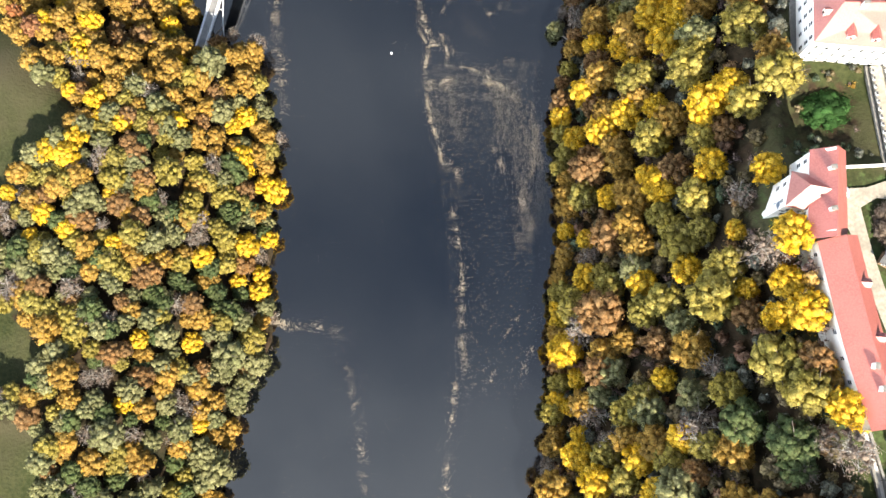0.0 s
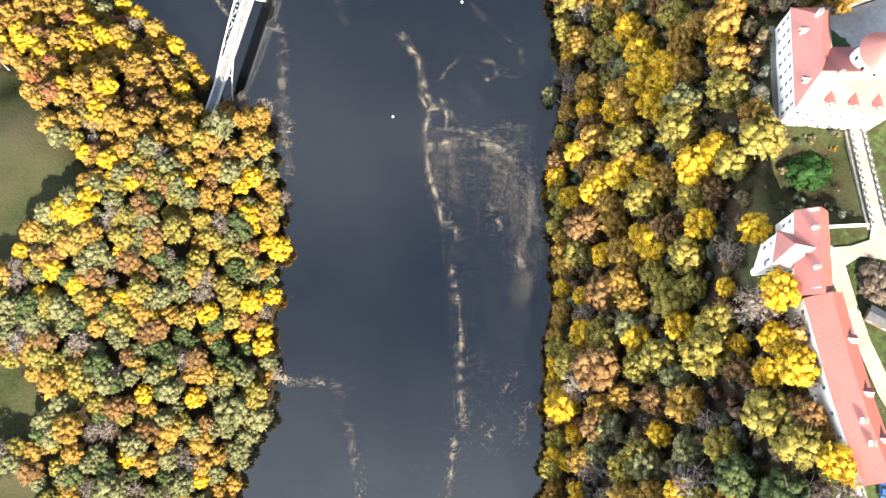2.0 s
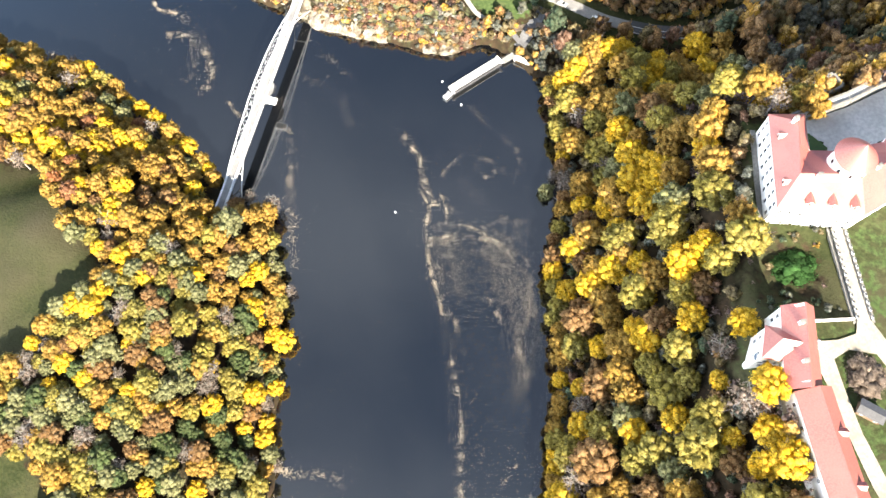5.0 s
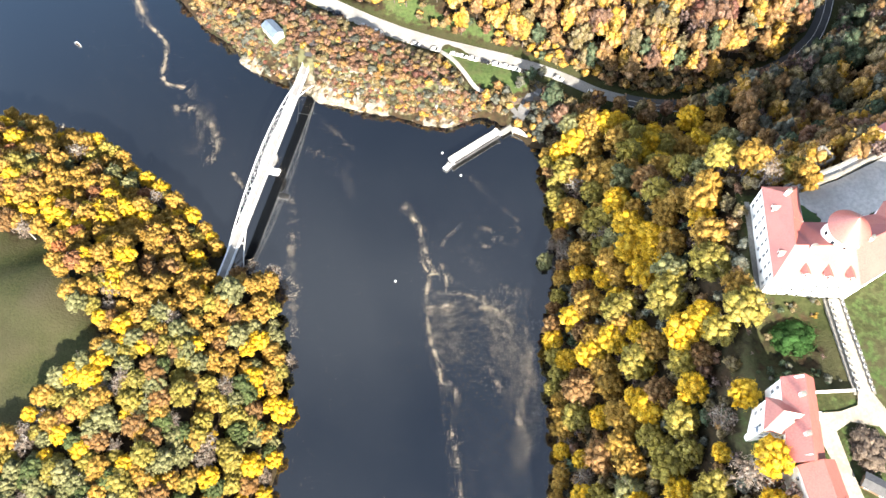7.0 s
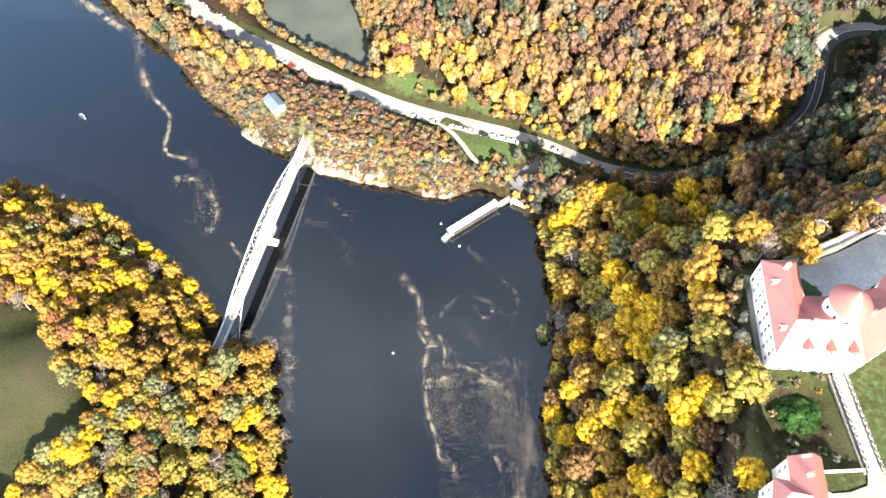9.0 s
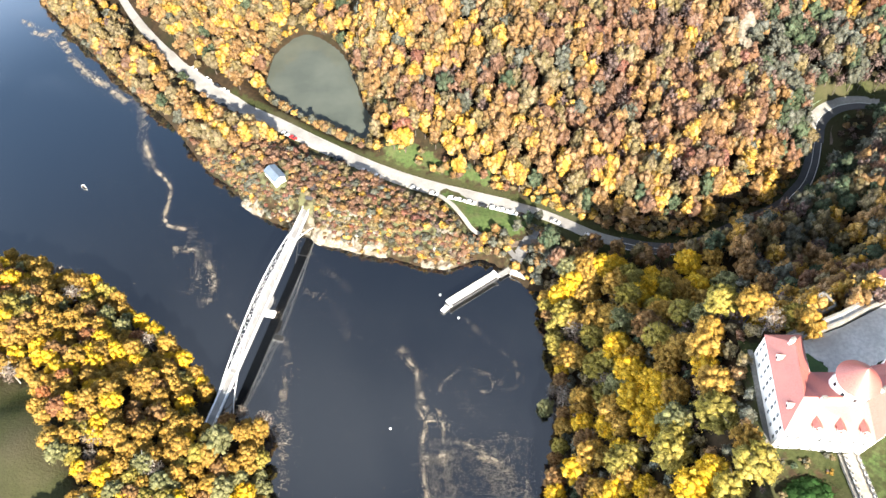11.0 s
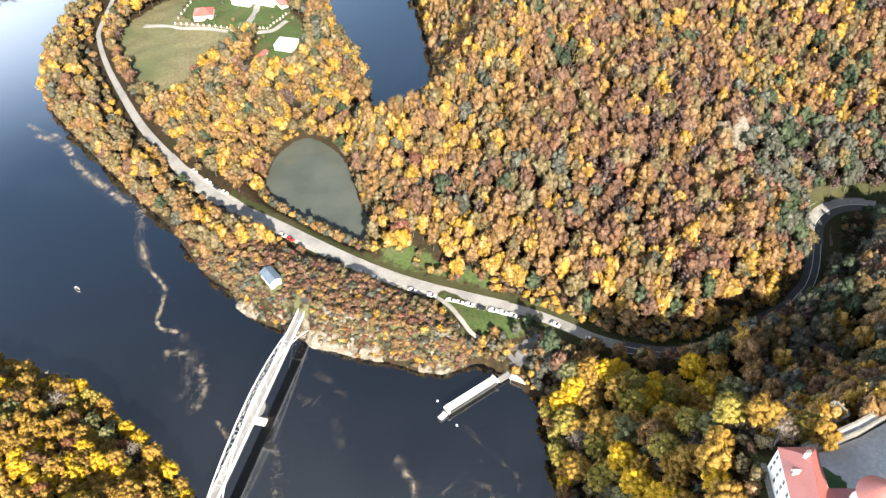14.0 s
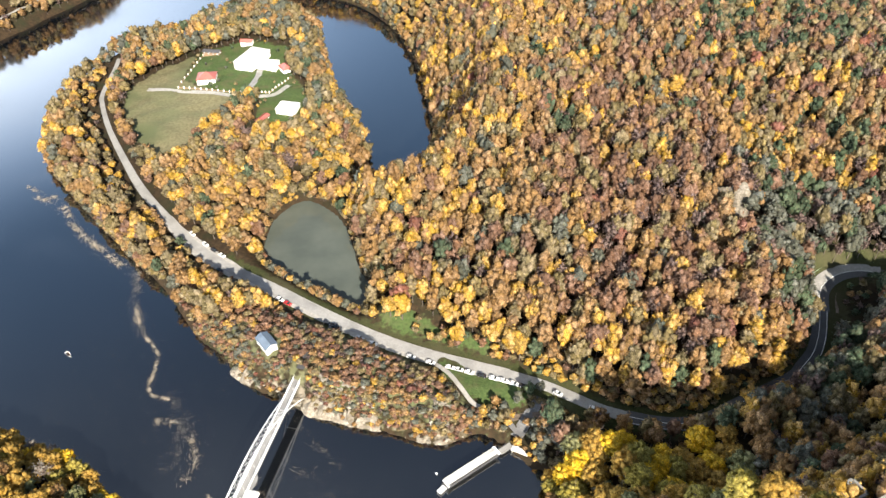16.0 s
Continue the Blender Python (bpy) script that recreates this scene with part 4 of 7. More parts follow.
def wood(places, label, tier=None):
    """Many trees as one foliage mesh a kind, and their trunks as one more. places: (kind, x, y, r, tall)."""
    heights = ground(np.array([p[1] for p in places]), np.array([p[2] for p in places]))
    sets, stems = {}, []
    for (kind, x, y, r, tall), z in zip(places, heights):
        q, f = WOOD_MODELS[kind][int(gen.integers(4)) + 4 * ((1 if y > 390 else 0) if tier is None else tier)]
        a = gen.uniform(0, 6.28)
        ca, sa = math.cos(a) * r, math.sin(a) * r
        p = np.stack([q[:, 0] * ca - q[:, 1] * sa + x, q[:, 0] * sa + q[:, 1] * ca + y, q[:, 2] * r * tall + z], -1)
        some = sets.setdefault(kind, [0, [], [], []])
        some[1].append(p)
        some[2].append(f + some[0])
        some[3].append(np.full(len(p), gen.random()))
        some[0] += len(p)
        w = 0.045 * r
        low, top = z - 0.5, z + 1.9 * r * tall
        ring = [(x - w, y - w), (x + w, y - w), (x + w, y + w), (x - w, y + w)]
        for i in range(4):
            (ax, ay), (bx, by) = ring[i], ring[(i + 1) % 4]
            stems.append([(ax, ay, low), (bx, by, low), ((bx + 3 * x) / 4, (by + 3 * y) / 4, top), ((ax + 3 * x) / 4, (ay + 3 * y) / 4, top)])
    for kind, (_, some, tris, tints) in sets.items():
        me = tufts_mesh("woodland", np.concatenate(some), np.concatenate(tris), WOOD_LEAF[kind], np.concatenate(tints))
        tagged(new("woodland_crowns", me), f"{KINDS[kind][3]} autumn woodland {label}", "woodland", kind="stuff")
    tagged(new("woodland_trunks", quads_mesh("woodland trunks", np.array(stems), BARK)), f"thin trunks of woodland {label}", "woodland", kind="stuff")


gen = np.random.default_rng(33)
hill, spit = [], []
BARE_ROCK = [(141, 298, 5), (147, 292, 5), (148, 286, 6), (152, 288, 5), (128, 270, 4), (131, 264, 4), (165, 336, 4), (166, 328, 4)]
xs, ys, ds = scatter(gen, -45, 390, 118, 552, 5.5)
for x, y, d, road_d in zip(xs, ys, ds, edge_dist(ROAD, xs, ys, False)):
    if (x < 118 and y < 184) or x < -40 or (y < 128 and x < 160) or (y < 200 and x < 44):
        continue
    if y > 0.95 * x + 690 or x > 0.48 * y + 122 or (x < -12 and road_d < 16):
        continue
    if x < 46 and y < np.interp(x, ROAD[:, 0], ROAD[:, 1]):
        continue
    if any((x - a) ** 2 + (y - b) ** 2 < c * c for a, b, c in BARE_ROCK):
        continue
    g = patchy(x, y, 17, 8)
    r = gen.uniform(3.5, 5.3)
    bend_d = math.sqrt(np.min((BEND[:26, 0] - x) ** 2 + (BEND[:26, 1] - y) ** 2))
    if bend_d < 22 and y < 276 and x > 186:
        hill.append((pick(gen, [("bare", 0.4), ("olive", 0.3), ("green", 0.3), ("amber", 0.1)]), x, y, gen.uniform(1.6, 2.6), gen.uniform(0.8, 1.0)))
        continue
    if y < 152 and x > 100:
        table = [("golden", 0.34), ("amber", 0.3), ("olive", 0.22), ("bare", 0.16), ("green", 0.06)]
    elif y < 196:
        table = [("olive", 0.3), ("sage", 0.2), ("amber", 0.26), ("golden", 0.2), ("bare", 0.1), ("green", 0.12), ("russet", 0.06)]
    elif x > 150 + (y - 230) * 0.08 and y < 420:
        table = [("sage", 0.34), ("bare", 0.24), ("olive", 0.12), ("golden", 0.05 * g), ("amber", 0.05), ("russet", 0.08), ("green", 0.34)]
        if y > 318:
            table = [("amber", 0.34), ("golden", 0.06 + 0.26 * g), ("olive", 0.32), ("russet", 0.16), ("green", 0.12), ("bare", 0.06), ("plum", 0.03)]
    elif x > 165 and y > 318:
        table = [("russet", 0.26), ("olive", 0.32), ("green", 0.32), ("amber", 0.12), ("golden", 0.12 * g), ("bare", 0.1)]
    elif road_d < (30 if x < 90 else 17) and x > -30:
        table = [("golden", 0.26), ("amber", 0.36), ("olive", 0.22), ("russet", 0.12), ("green", 0.04)]
    elif y > 470 and x > 120:
        table = [("russet", 0.35), ("amber", 0.35), ("olive", 0.15), ("green", 0.12 + 0.2 * g), ("golden", 0.08)]
    elif x < 48 + (y - 300) * 0.12 and y > 290:
        table = [("golden", 0.20 + 0.24 * g), ("amber", 0.46), ("olive", 0.24), ("russet", 0.08), ("sage", 0.06), ("bare", 0.05), ("plum", 0.04 * (1 - g))]
    elif y < 335 and x > 70:
        table = [("russet", 0.36), ("bare", 0.22), ("amber", 0.20), ("olive", 0.2 * g + 0.10), ("golden", 0.08), ("sage", 0.05), ("plum", 0.02)]
    else:
        broad = patchy(x, y, 34, 3)
        table = [("russet", 0.12 + 0.46 * broad), ("amber", 0.45), ("golden", 0.05 + 0.18 * g * (1 - broad)), ("olive", 0.14 + 0.26 * (1 - broad)), ("sage", 0.07), ("bare", 0.14), ("green", 0.05)]
    hill.append((pick(gen, table), x, y, r * 0.92, gen.uniform(1.45, 1.7)))
xs, ys, ds = scatter(gen, -262, -28, 262, 640, 6.2)
for x, y in zip(xs, ys):
    g = patchy(x, y, 15, 4)
    table = [("amber", 0.40), ("golden", 0.14 + 0.28 * g), ("russet", 0.04), ("olive", 0.42), ("sage", 0.06), ("green", 0.05), ("bare", 0.05)]
    if x > -125 and y < 420:
        table = [("amber", 0.40), ("golden", 0.18 + 0.4 * g), ("russet", 0.05), ("olive", 0.32), ("green", 0.03), ("bare", 0.04)]
    if y > 530 or (x > -110 and y > 440):
        table = [("olive", 0.45), ("sage", 0.25), ("amber", 0.2), ("golden", 0.1), ("green", 0.08)]
    k = np.argmin((ROAD[:, 0] - x) ** 2 + (ROAD[:, 1] - y) ** 2)
    road_d = math.hypot(ROAD[k, 0] - x, ROAD[k, 1] - y)
    if road_d < 15 and ROAD[k, 1] < y and -100 < x < -20:
        continue
    # above the bridge the slope between road and river bears low trees
    low = road_d < 15 and ROAD[k, 1] > y and x > -112
    if -118 < x < -84 and 424 < y < 446:
        # the gardens' open south side
        if y < 434:
            spit.append((pick(gen, table), x, y, gen.uniform(1.8, 2.6), 0.6))
        continue
    side = -1 if (ROAD[k, 1] > y or x < ROAD[k, 0]) else 1
    if x <= -112 and road_d < (15 if side < 0 else 7):
        # nothing tall stands close to the road on the river side
        spit.append((pick(gen, table), x, y, gen.uniform(2.6, 3.5), gen.uniform(0.65, 0.85)))
        continue
    spit.append((pick(gen, table), x, y, gen.uniform(1.6, 2.5) if low else gen.uniform(3.4, 5.0), gen.uniform(0.6, 0.8) if low else gen.uniform(0.95, 1.3)))
xs, ys, ds = scatter(gen, -470, -270, 470, 780, 7.0)
for x, y in zip(xs, ys):
    spit.append((pick(gen, [("olive", 0.4), ("amber", 0.3), ("golden", 0.2), ("bare", 0.2)]), x, y, gen.uniform(3, 4.5), 1.0))
xs, ys, ds = scatter(gen, -200, 90, 550, 735, 6.5)
for x, y in zip(xs, ys):
    if y < 640 and x < -70:
        continue
    spit.append((pick(gen, [("olive", 0.3), ("amber", 0.4), ("golden", 0.3)]), x, y, gen.uniform(3, 4.2), 1.0))
# conifers, grey willows and bright trees that stand out on the hillside: x, y
HILL_MARKS = {}
HILL_MARKS["green"] = [(140.8, 416.1), (134.7, 409.2), (142.4, 406.4), (124.1, 395.2), (117.9, 388.2), (129.1, 404.4), (121.2, 453.6), (129, 457.9), (119.4, 470.3), (166.5, 464.8), (171.9, 457.8),
              (183.7, 466), (190.8, 458.9), (205.6, 479.5), (211.2, 473), (170.3, 440.5), (162, 435.9), (80.2, 501.2), (88.7, 506.6), (67.8, 354.4), (72.1, 351.6), (76, 359.1), (80.6, 346.6),
              (177, 472), (198, 468), (185, 452), (178, 445)]
HILL_MARKS["sage"] = [(158.8, 284.9), (170.5, 293.9), (164.2, 279.6), (172.2, 287), (155.3, 276.1), (164.9, 299.1), (154, 292.8), (196.6, 313.5), (207, 317.7), (210.3, 304.2), (195, 291), (212, 291), (228, 289), (174, 281), (171, 272), (167, 262)]
HILL_MARKS["olive"] = [(174.5, 250), (171, 244)]
HILL_MARKS["bare"] = [(180, 293), (187, 294), (203, 296), (220, 293), (141, 327), (139, 312), (160, 325), (132, 300)]
HILL_MARKS["golden"] = [(-20.1, 259.1), (-14.5, 257), (1.5, 274.4), (11.9, 262.1), (8.9, 251.3), (26.4, 240.5), (17.4, 267.2), (118.3, 206.8), (126.3, 214.1), (139.2, 231.1), (131.4, 202.1),
               (142.2, 197.5), (145.7, 216.1), (133.5, 247.4)]
HILL_MARKS["plum"] = [(199, 322), (30, 515), (40, 498), (33, 505), (-15, 262)]
HILL_MARKS["amber"] = [(190.2, 329.8), (203.7, 332), (215.4, 341.5), (196, 338), (222, 335), (228, 345)]
for kind, rows in HILL_MARKS.items():
    hill = [h for h in hill if all((h[1] - x) ** 2 + (h[2] - y) ** 2 > 14 for x, y in rows)]
    for x, y in rows:
        hill.append((kind, x, y, *((gen.uniform(3.0, 3.8), gen.uniform(1.5, 1.8)) if kind == "green" else (gen.uniform(4.6, 5.8), gen.uniform(0.95, 1.15)))))
# trees that stand close on the south side of the road
d = np.gradient(ROAD[:, :2], axis=0)
d /= np.linalg.norm(d, axis=1, keepdims=True)
for p, q in zip(ROAD, d):
    if 58 < p[0] < 160 and gen.random() < 0.5:
        far = gen.uniform(6.0, 8.5)
        hill.append((pick(gen, [("golden", 0.5), ("amber", 0.4), ("olive", 0.15), ("russet", 0.1)]), p[0] + q[1] * far, p[1] - q[0] * far, gen.uniform(3.0, 4.4), gen.uniform(1.0, 1.25)))
for a, b, c in BARE_ROCK:
    for _ in range(9):
        q, d = gen.uniform(0, 6.28), c * gen.uniform(0.2, 1.0)
        hill.append((pick(gen, [("russet", 0.4), ("bare", 0.3), ("olive", 0.2), ("amber", 0.2)]), a + d * math.cos(q), b + 2.0 + d * math.sin(q), gen.uniform(1.2, 1.9), gen.uniform(0.6, 0.9)))
wood(hill, "covering the hillside above the road")
wood(spit, "on the wooded spit and far banks")

# scrub and small trees of the rocky shore, between river and road
gen = np.random.default_rng(44)
xs, ys, ds = scatter(gen, -125, 60, 192, 300, 3.1)
scrub = []
for x, y, d in zip(xs, ys, ds):
    k = np.argmin((ROAD[:, 0] - x) ** 2 + (ROAD[:, 1] - y) ** 2)
    near = math.hypot(ROAD[k, 0] - x, ROAD[k, 1] - y)
    if y > ROAD[k, 1] or gen.random() < 0.04 or (near < 12 and -80 < x < 25 and gen.random() < 0.8):
        continue
    if (x + 74) ** 2 + (y - 237) ** 2 < 49:
        continue
    table = [("russet", 0.40), ("plum", 0.07), ("amber", 0.18), ("golden", 0.05), ("sage", 0.12), ("olive", 0.24), ("bare", 0.14)]
    if x > 14:
        table = [("sage", 0.4), ("amber", 0.2), ("golden", 0.25), ("olive", 0.2)]
    scrub.append((pick(gen, table), x, y, gen.uniform(1.6, 2.8), gen.uniform(0.35, 0.55)))
# bare cliffs of the north bank: foot line, height, lean, width kept free of growth
CLIFFS = [([(-94, 236), (-88, 231), (-79, 226), (-72, 223.6), (-66.5, 221.6)], 7.0, 3.4, 4.0), ([(-58.5, 215), (-55, 210.8), (-46, 208.6), (-41, 206.8), (-35, 204.6), (-29, 203.2), (-22, 201.8)], 7.5, 3.6, 3.4),
          ([(-13, 198.6), (-6, 196), (2, 194.6), (9, 196)], 2.2, 1.6, 1.6)]
CLIFF_FEET = [(smooth_line(p, 1.0), wide) for p, _, _, wide in CLIFFS]


def on_cliff(x, y):
    return any(edge_dist(line, np.array([x]), np.array([y]), False)[0] < wide for line, wide in CLIFF_FEET)


scrub = [p for p in scrub if not on_cliff(p[1], p[2]) or gen.random() < 0.3]
# low growth on the rocks, down to the water
def beside(outline, step, each, lo, hi, shake):
    """Places scattered along a line, between lo and hi to its right."""
    line = smooth_line(outline, step)
    grad = np.gradient(line, axis=0)
    grad /= np.linalg.norm(grad, axis=1, keepdims=True)
    line, grad = np.repeat(line, each, 0), np.repeat(grad, each, 0)
    far = gen.uniform(lo, hi, (len(line), 1))
    return line + np.stack([grad[:, 1], -grad[:, 0]], 1) * far + gen.normal(0, shake, line.shape)


spots = beside(NORTH_BANK[:18], 1.3, 7, 0.2, 8.5, 0.6)
x, y = spots[:, 0], spots[:, 1]
keep = (y < 262) & (shore(x, y, RIVER) > 0.2) & (edge_dist([BRIDGE_S[:2], BRIDGE_N[:2]], x, y, False) > 3.5) & (edge_dist(PATH_DOWN, x, y, False) > 2.5)
keep &= gen.random(len(x)) > 0.6 * np.exp(-(((x + 52) / 16) ** 2)) + 0.12
for x, y in spots[keep]:
    if on_cliff(x, y) and gen.random() < 0.5:
        continue
    scrub.append((pick(gen, [("sage", 0.22), ("bare", 0.12), ("olive", 0.28), ("russet", 0.26), ("amber", 0.16), ("golden", 0.08), ("plum", 0.06)]), x, y, gen.uniform(0.8, 1.9), gen.uniform(0.4, 0.7)))
# larger bushes by the landing: kind, x, y, crown radius
for kind, x, y, r in (("golden", 20.5, 204, 2.6), ("olive", 22, 199.5, 2.2), ("sage", 24.5, 202.5, 2.6), ("olive", 27.5, 201.5, 2.8), ("golden", 30.5, 199.5, 2.2), ("amber", 26, 198.5, 2.0), ("sage", 29, 197, 1.8), ("golden", 19, 200.5, 1.8), ("olive", 31, 204, 2.6), ("amber", 25, 205.5, 2.2), ("amber", 26, 209.5, 2.8), ("olive", 23.5, 206, 2.2), ("sage", 30, 207, 2.8), ("golden", 32.5, 203.5, 2.0), ("sage", 36, 210, 3.0), ("amber", 45.5, 194.5, 2.9), ("golden", 46.5, 198.5, 2.6),
                      ("sage", 49, 188, 3.4), ("sage", 52, 184, 3.4), ("sage", 45.5, 188.5, 2.4), ("sage", 43.5, 186.5, 2.2), ("sage", 48.5, 192, 2.6), ("green", 41, 213, 3.0), ("sage", 46, 214, 2.6), ("amber", 55, 192, 2.8), ("golden", 58, 198, 2.8)):
    scrub.append((kind, x, y, r, 0.9))
# bushes round the landing and the footpath
xs, ys, ds = scatter(gen, 14, 66, 184, 216, 2.4)
for x, y, d in zip(xs, ys, ds):
    if gen.random() < 0.3 or edge_dist(apron, np.array([x]), np.array([y]), False)[0] < 5.5 or (28 < x < 46 and 190 < y < 203 and gen.random() < 0.7):
        continue
    scrub.append((pick(gen, [("sage", 0.4), ("amber", 0.2), ("golden", 0.2), ("olive", 0.3), ("bare", 0.1)]), x, y, gen.uniform(1.0, 2.4), gen.uniform(0.55, 0.85)))
# bushes along the foot of the hill, at the road's edge
for k in range(0, len(ROAD), 1):
    for far in (5.8, 8.0, 10.5, 13.5):
        if not -60 < ROAD[k, 0] < 172:
            continue
        d = np.gradient(ROAD[:, :2], axis=0)[k]
        d /= np.linalg.norm(d)
        x, y = ROAD[k, :2] + np.array([-d[1], d[0]]) * (far + gen.uniform(-1, 1.5)) + d * gen.uniform(-1, 1)
        if (ROAD[k, 0] < 40 and far < 7) or (ROAD[k, 0] < 25 and gen.random() < 0.75) or shore(np.array([x]), np.array([y]), POND)[0] < 2:
            continue
        scrub.append((pick(gen, [("golden", 0.3), ("amber", 0.28), ("olive", 0.25), ("green", 0.1), ("russet", 0.1)]), x, y, gen.uniform(1.6, 3.0), gen.uniform(0.6, 0.9)))
# bushes along the water's edge of spit, pond and lake
spots = np.vstack([beside(outline, 1.9, 3, -4.0, 4.0, 0.4) for outline in (NORTH_BANK[16:27], np.vstack([POND, POND[:1]]), np.vstack([LAKE, LAKE[:1]]))])
x, y = spots[:, 0], spots[:, 1]
keep = (shore(x, y, RIVER) > 0.1) & (shore(x, y, LAKE) > 0.1) & (shore(x, y, POND) > 0.1) & (edge_dist(ROAD, x, y, False) > 5)
for x, y in spots[keep]:
    scrub.append((pick(gen, [("amber", 0.3), ("olive", 0.35), ("sage", 0.12), ("golden", 0.15), ("russet", 0.12)]), x, y, gen.uniform(1.6, 3.0), gen.uniform(0.7, 1.05)))
# garden shrubs and hedges on the spit
for _ in range(330):
    x, y = gen.uniform(-180, -78), gen.uniform(436, 562)
    edge = edge_dist(YARD, np.array([x]), np.array([y]))[0]
    if not inside(YARD, np.array([x]), np.array([y]))[0] or (edge > 5 and gen.random() < 0.72) or any((x - a) ** 2 + (y - b) ** 2 < c * c for a, b, c in ((-159.5, 499, 9), (-131, 524, 14), (-118, 516, 9), (-105, 512, 8), (-95, 452, 9), (-110.5, 441.5, 7), (-165, 541, 8), (-140, 552, 7))):
        continue
    scrub.append((pick(gen, [("green", 0.35), ("sage", 0.3), ("olive", 0.3), ("golden", 0.05)]), x, y, gen.uniform(0.7, 1.9), gen.uniform(0.6, 1.0)))
wood(scrub, "and scrub on the rocky shore", 2)
# saplings and bushes under the trees of the castle's slope and in its moat
xs, ys, ds = scatter(gen, 26, 100, -50, 184, 3.9)
under = []
for x, y in zip(xs, ys):
    table = [("olive", 0.3), ("sage", 0.3), ("bare", 0.25), ("green", 0.1), ("amber", 0.12), ("russet", 0.12)]
    under.append((pick(gen, table), x, y, gen.uniform(1.7, 3.0), gen.uniform(0.7, 1.2)))
for _ in range(120):
    x, y = gen.uniform(83, 111), gen.uniform(53, 80)
    if not inside(GARDEN, np.array([x]), np.array([y]))[0] or (x - 103.4) ** 2 + (y - 68.8) ** 2 < 60 or (gen.random() < 0.7 and 58 < y < 76):
        continue
    under.append((pick(gen, [("sage", 0.3), ("olive", 0.3), ("bare", 0.2), ("green", 0.3)]), x, y, gen.uniform(0.6, 1.5), 0.6))
# trees close under the wall of the long range
for x, y in smooth_line([(85.5, 27), (87, 17), (88.5, 5), (90.5, -7), (92.5, -16)], 3.2):
    under.append((pick(gen, [("golden", 0.25), ("olive", 0.35), ("bare", 0.3), ("amber", 0.15)]), x + gen.normal(0, 0.5), y, gen.uniform(2.2, 3.2), gen.uniform(1.1, 1.6)))
wood(under, "undergrowth on the castle slope", 2)


# ---- arch bridge ----
def build_bridge():
    along = (BRIDGE_N - BRIDGE_S).normalized()
    side = Vector((along.y, -along.x, 0))
    span = (BRIDGE_N - BRIDGE_S).length
    home = BRIDGE_S.copy()
    t = thing("footbridge", home, "white steel tied-arch footbridge over the river", "bridge")

    def at(s, off, z):
        return along * s + side * off + Vector((0, 0, z - 9.8))

    bm = bmesh.new()
    slab(bm, [at(-6, -1.45, 9.9), at(span + 2, -1.45, 9.9), at(span + 2, 1.45, 9.9), at(-6, 1.45, 9.9)], 0.5)
    deck = part("deck", bm, DECKING, t, "pale concrete deck")
    # dark plate added so that the shaded deck's reflection in the water turns dark
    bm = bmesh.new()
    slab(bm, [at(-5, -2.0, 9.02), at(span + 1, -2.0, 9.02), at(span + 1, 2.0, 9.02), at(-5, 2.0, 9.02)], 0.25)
    part("soffit", bm, DARK, t, "dark plate under the deck that darkens its reflection")
    for off in (-1.6, 1.6):
        bm = bmesh.new()
        beam(bm, at(-6, off, 9.45), at(span + 2, off, 9.45), 0.26, 0.8)
        part("edge_girder", bm, WHITE_PAINT, t)
        bm = bmesh.new()
        for z in (10.35, 10.7, 11.05):
            beam(bm, at(-6, off, z), at(span + 3, off, z), 0.09)
        for i in range(int(span / 2.5) + 3):
            beam(bm, at(-6 + 2.5 * i, off, 9.8), at(-6 + 2.5 * i, off, 11.05), 0.08)
        part("railing", bm, WHITE_PAINT, t)
    n = 20
    a0, a1 = 3.0, span - 3.0

    def rib(k, sgn):
        u = k / n
        rise = 4 * u * (1 - u)
        return at(a0 + (a1 - a0) * u, sgn * (4.8 - 3.6 * rise**0.7), 2.8 + 15.8 * rise)

    for sgn in (-1, 1):
        bm = bmesh.new()
        for k in range(n):
            a, b = rib(k, sgn), rib(k + 1, sgn)
            grow = (b - a).normalized() * 0.12
            beam(bm, a - grow, b + grow, 0.28, 0.42)
        part("arch_rib", bm, WHITE_PAINT, t, "white box-section arch rib")
        for k in range(4, n - 3, 1):
            p = rib(k, sgn)
            bm = bmesh.new()
            low = at((p - at(0, 0, 9.8)).dot(along), sgn * 1.65, 9.8)
            rod(bm, low, p, 0.03, 0.03, 5)
            part("hanger", bm, WHITE_PAINT, t)
    for k in range(3, n - 2):
        bm = bmesh.new()
        beam(bm, rib(k, -1), rib(k, 1), 0.11)
        part("cross_tie", bm, WHITE_PAINT, t)
        if k < n - 3:
            bm = bmesh.new()
            beam(bm, rib(k, -1), rib(k + 1, 1), 0.09)
            beam(bm, rib(k, 1), rib(k + 1, -1), 0.09)
            part("diagonal_brace", bm, WHITE_PAINT, t)
    for k in (2, n - 2):
        bm = bmesh.new()
        beam(bm, rib(k, -1) + Vector((0, 0, 0)), rib(k, 1), 0.3)
        part("cross_tie", bm, WHITE_PAINT, t)
    # viewing bay on the downstream side
    mid = (Vector((-70.5, 167.5, 9.8)) - home).dot(along)
    bm = bmesh.new()
    arc = [at(mid + 4.2 + 3.8 * math.cos(q), 1.9 + 1.6 * math.sin(q), 9.93) for q in np.linspace(0, math.pi, 13)]
    slab(bm, arc, 0.5)
    part("viewing_bay", bm, DECKING, t)
    bm = bmesh.new()
    slab(bm, [at(mid - 2.5, 2.05, 9.96), at(mid + 0.3, 2.05, 9.96), at(mid + 0.3, 6.6, 9.96), at(mid - 2.5, 6.6, 9.96)], 0.45)
    beam(bm, at(mid - 2.4, 2.0, 10.9), at(mid - 2.4, 6.5, 10.9), 0.1)
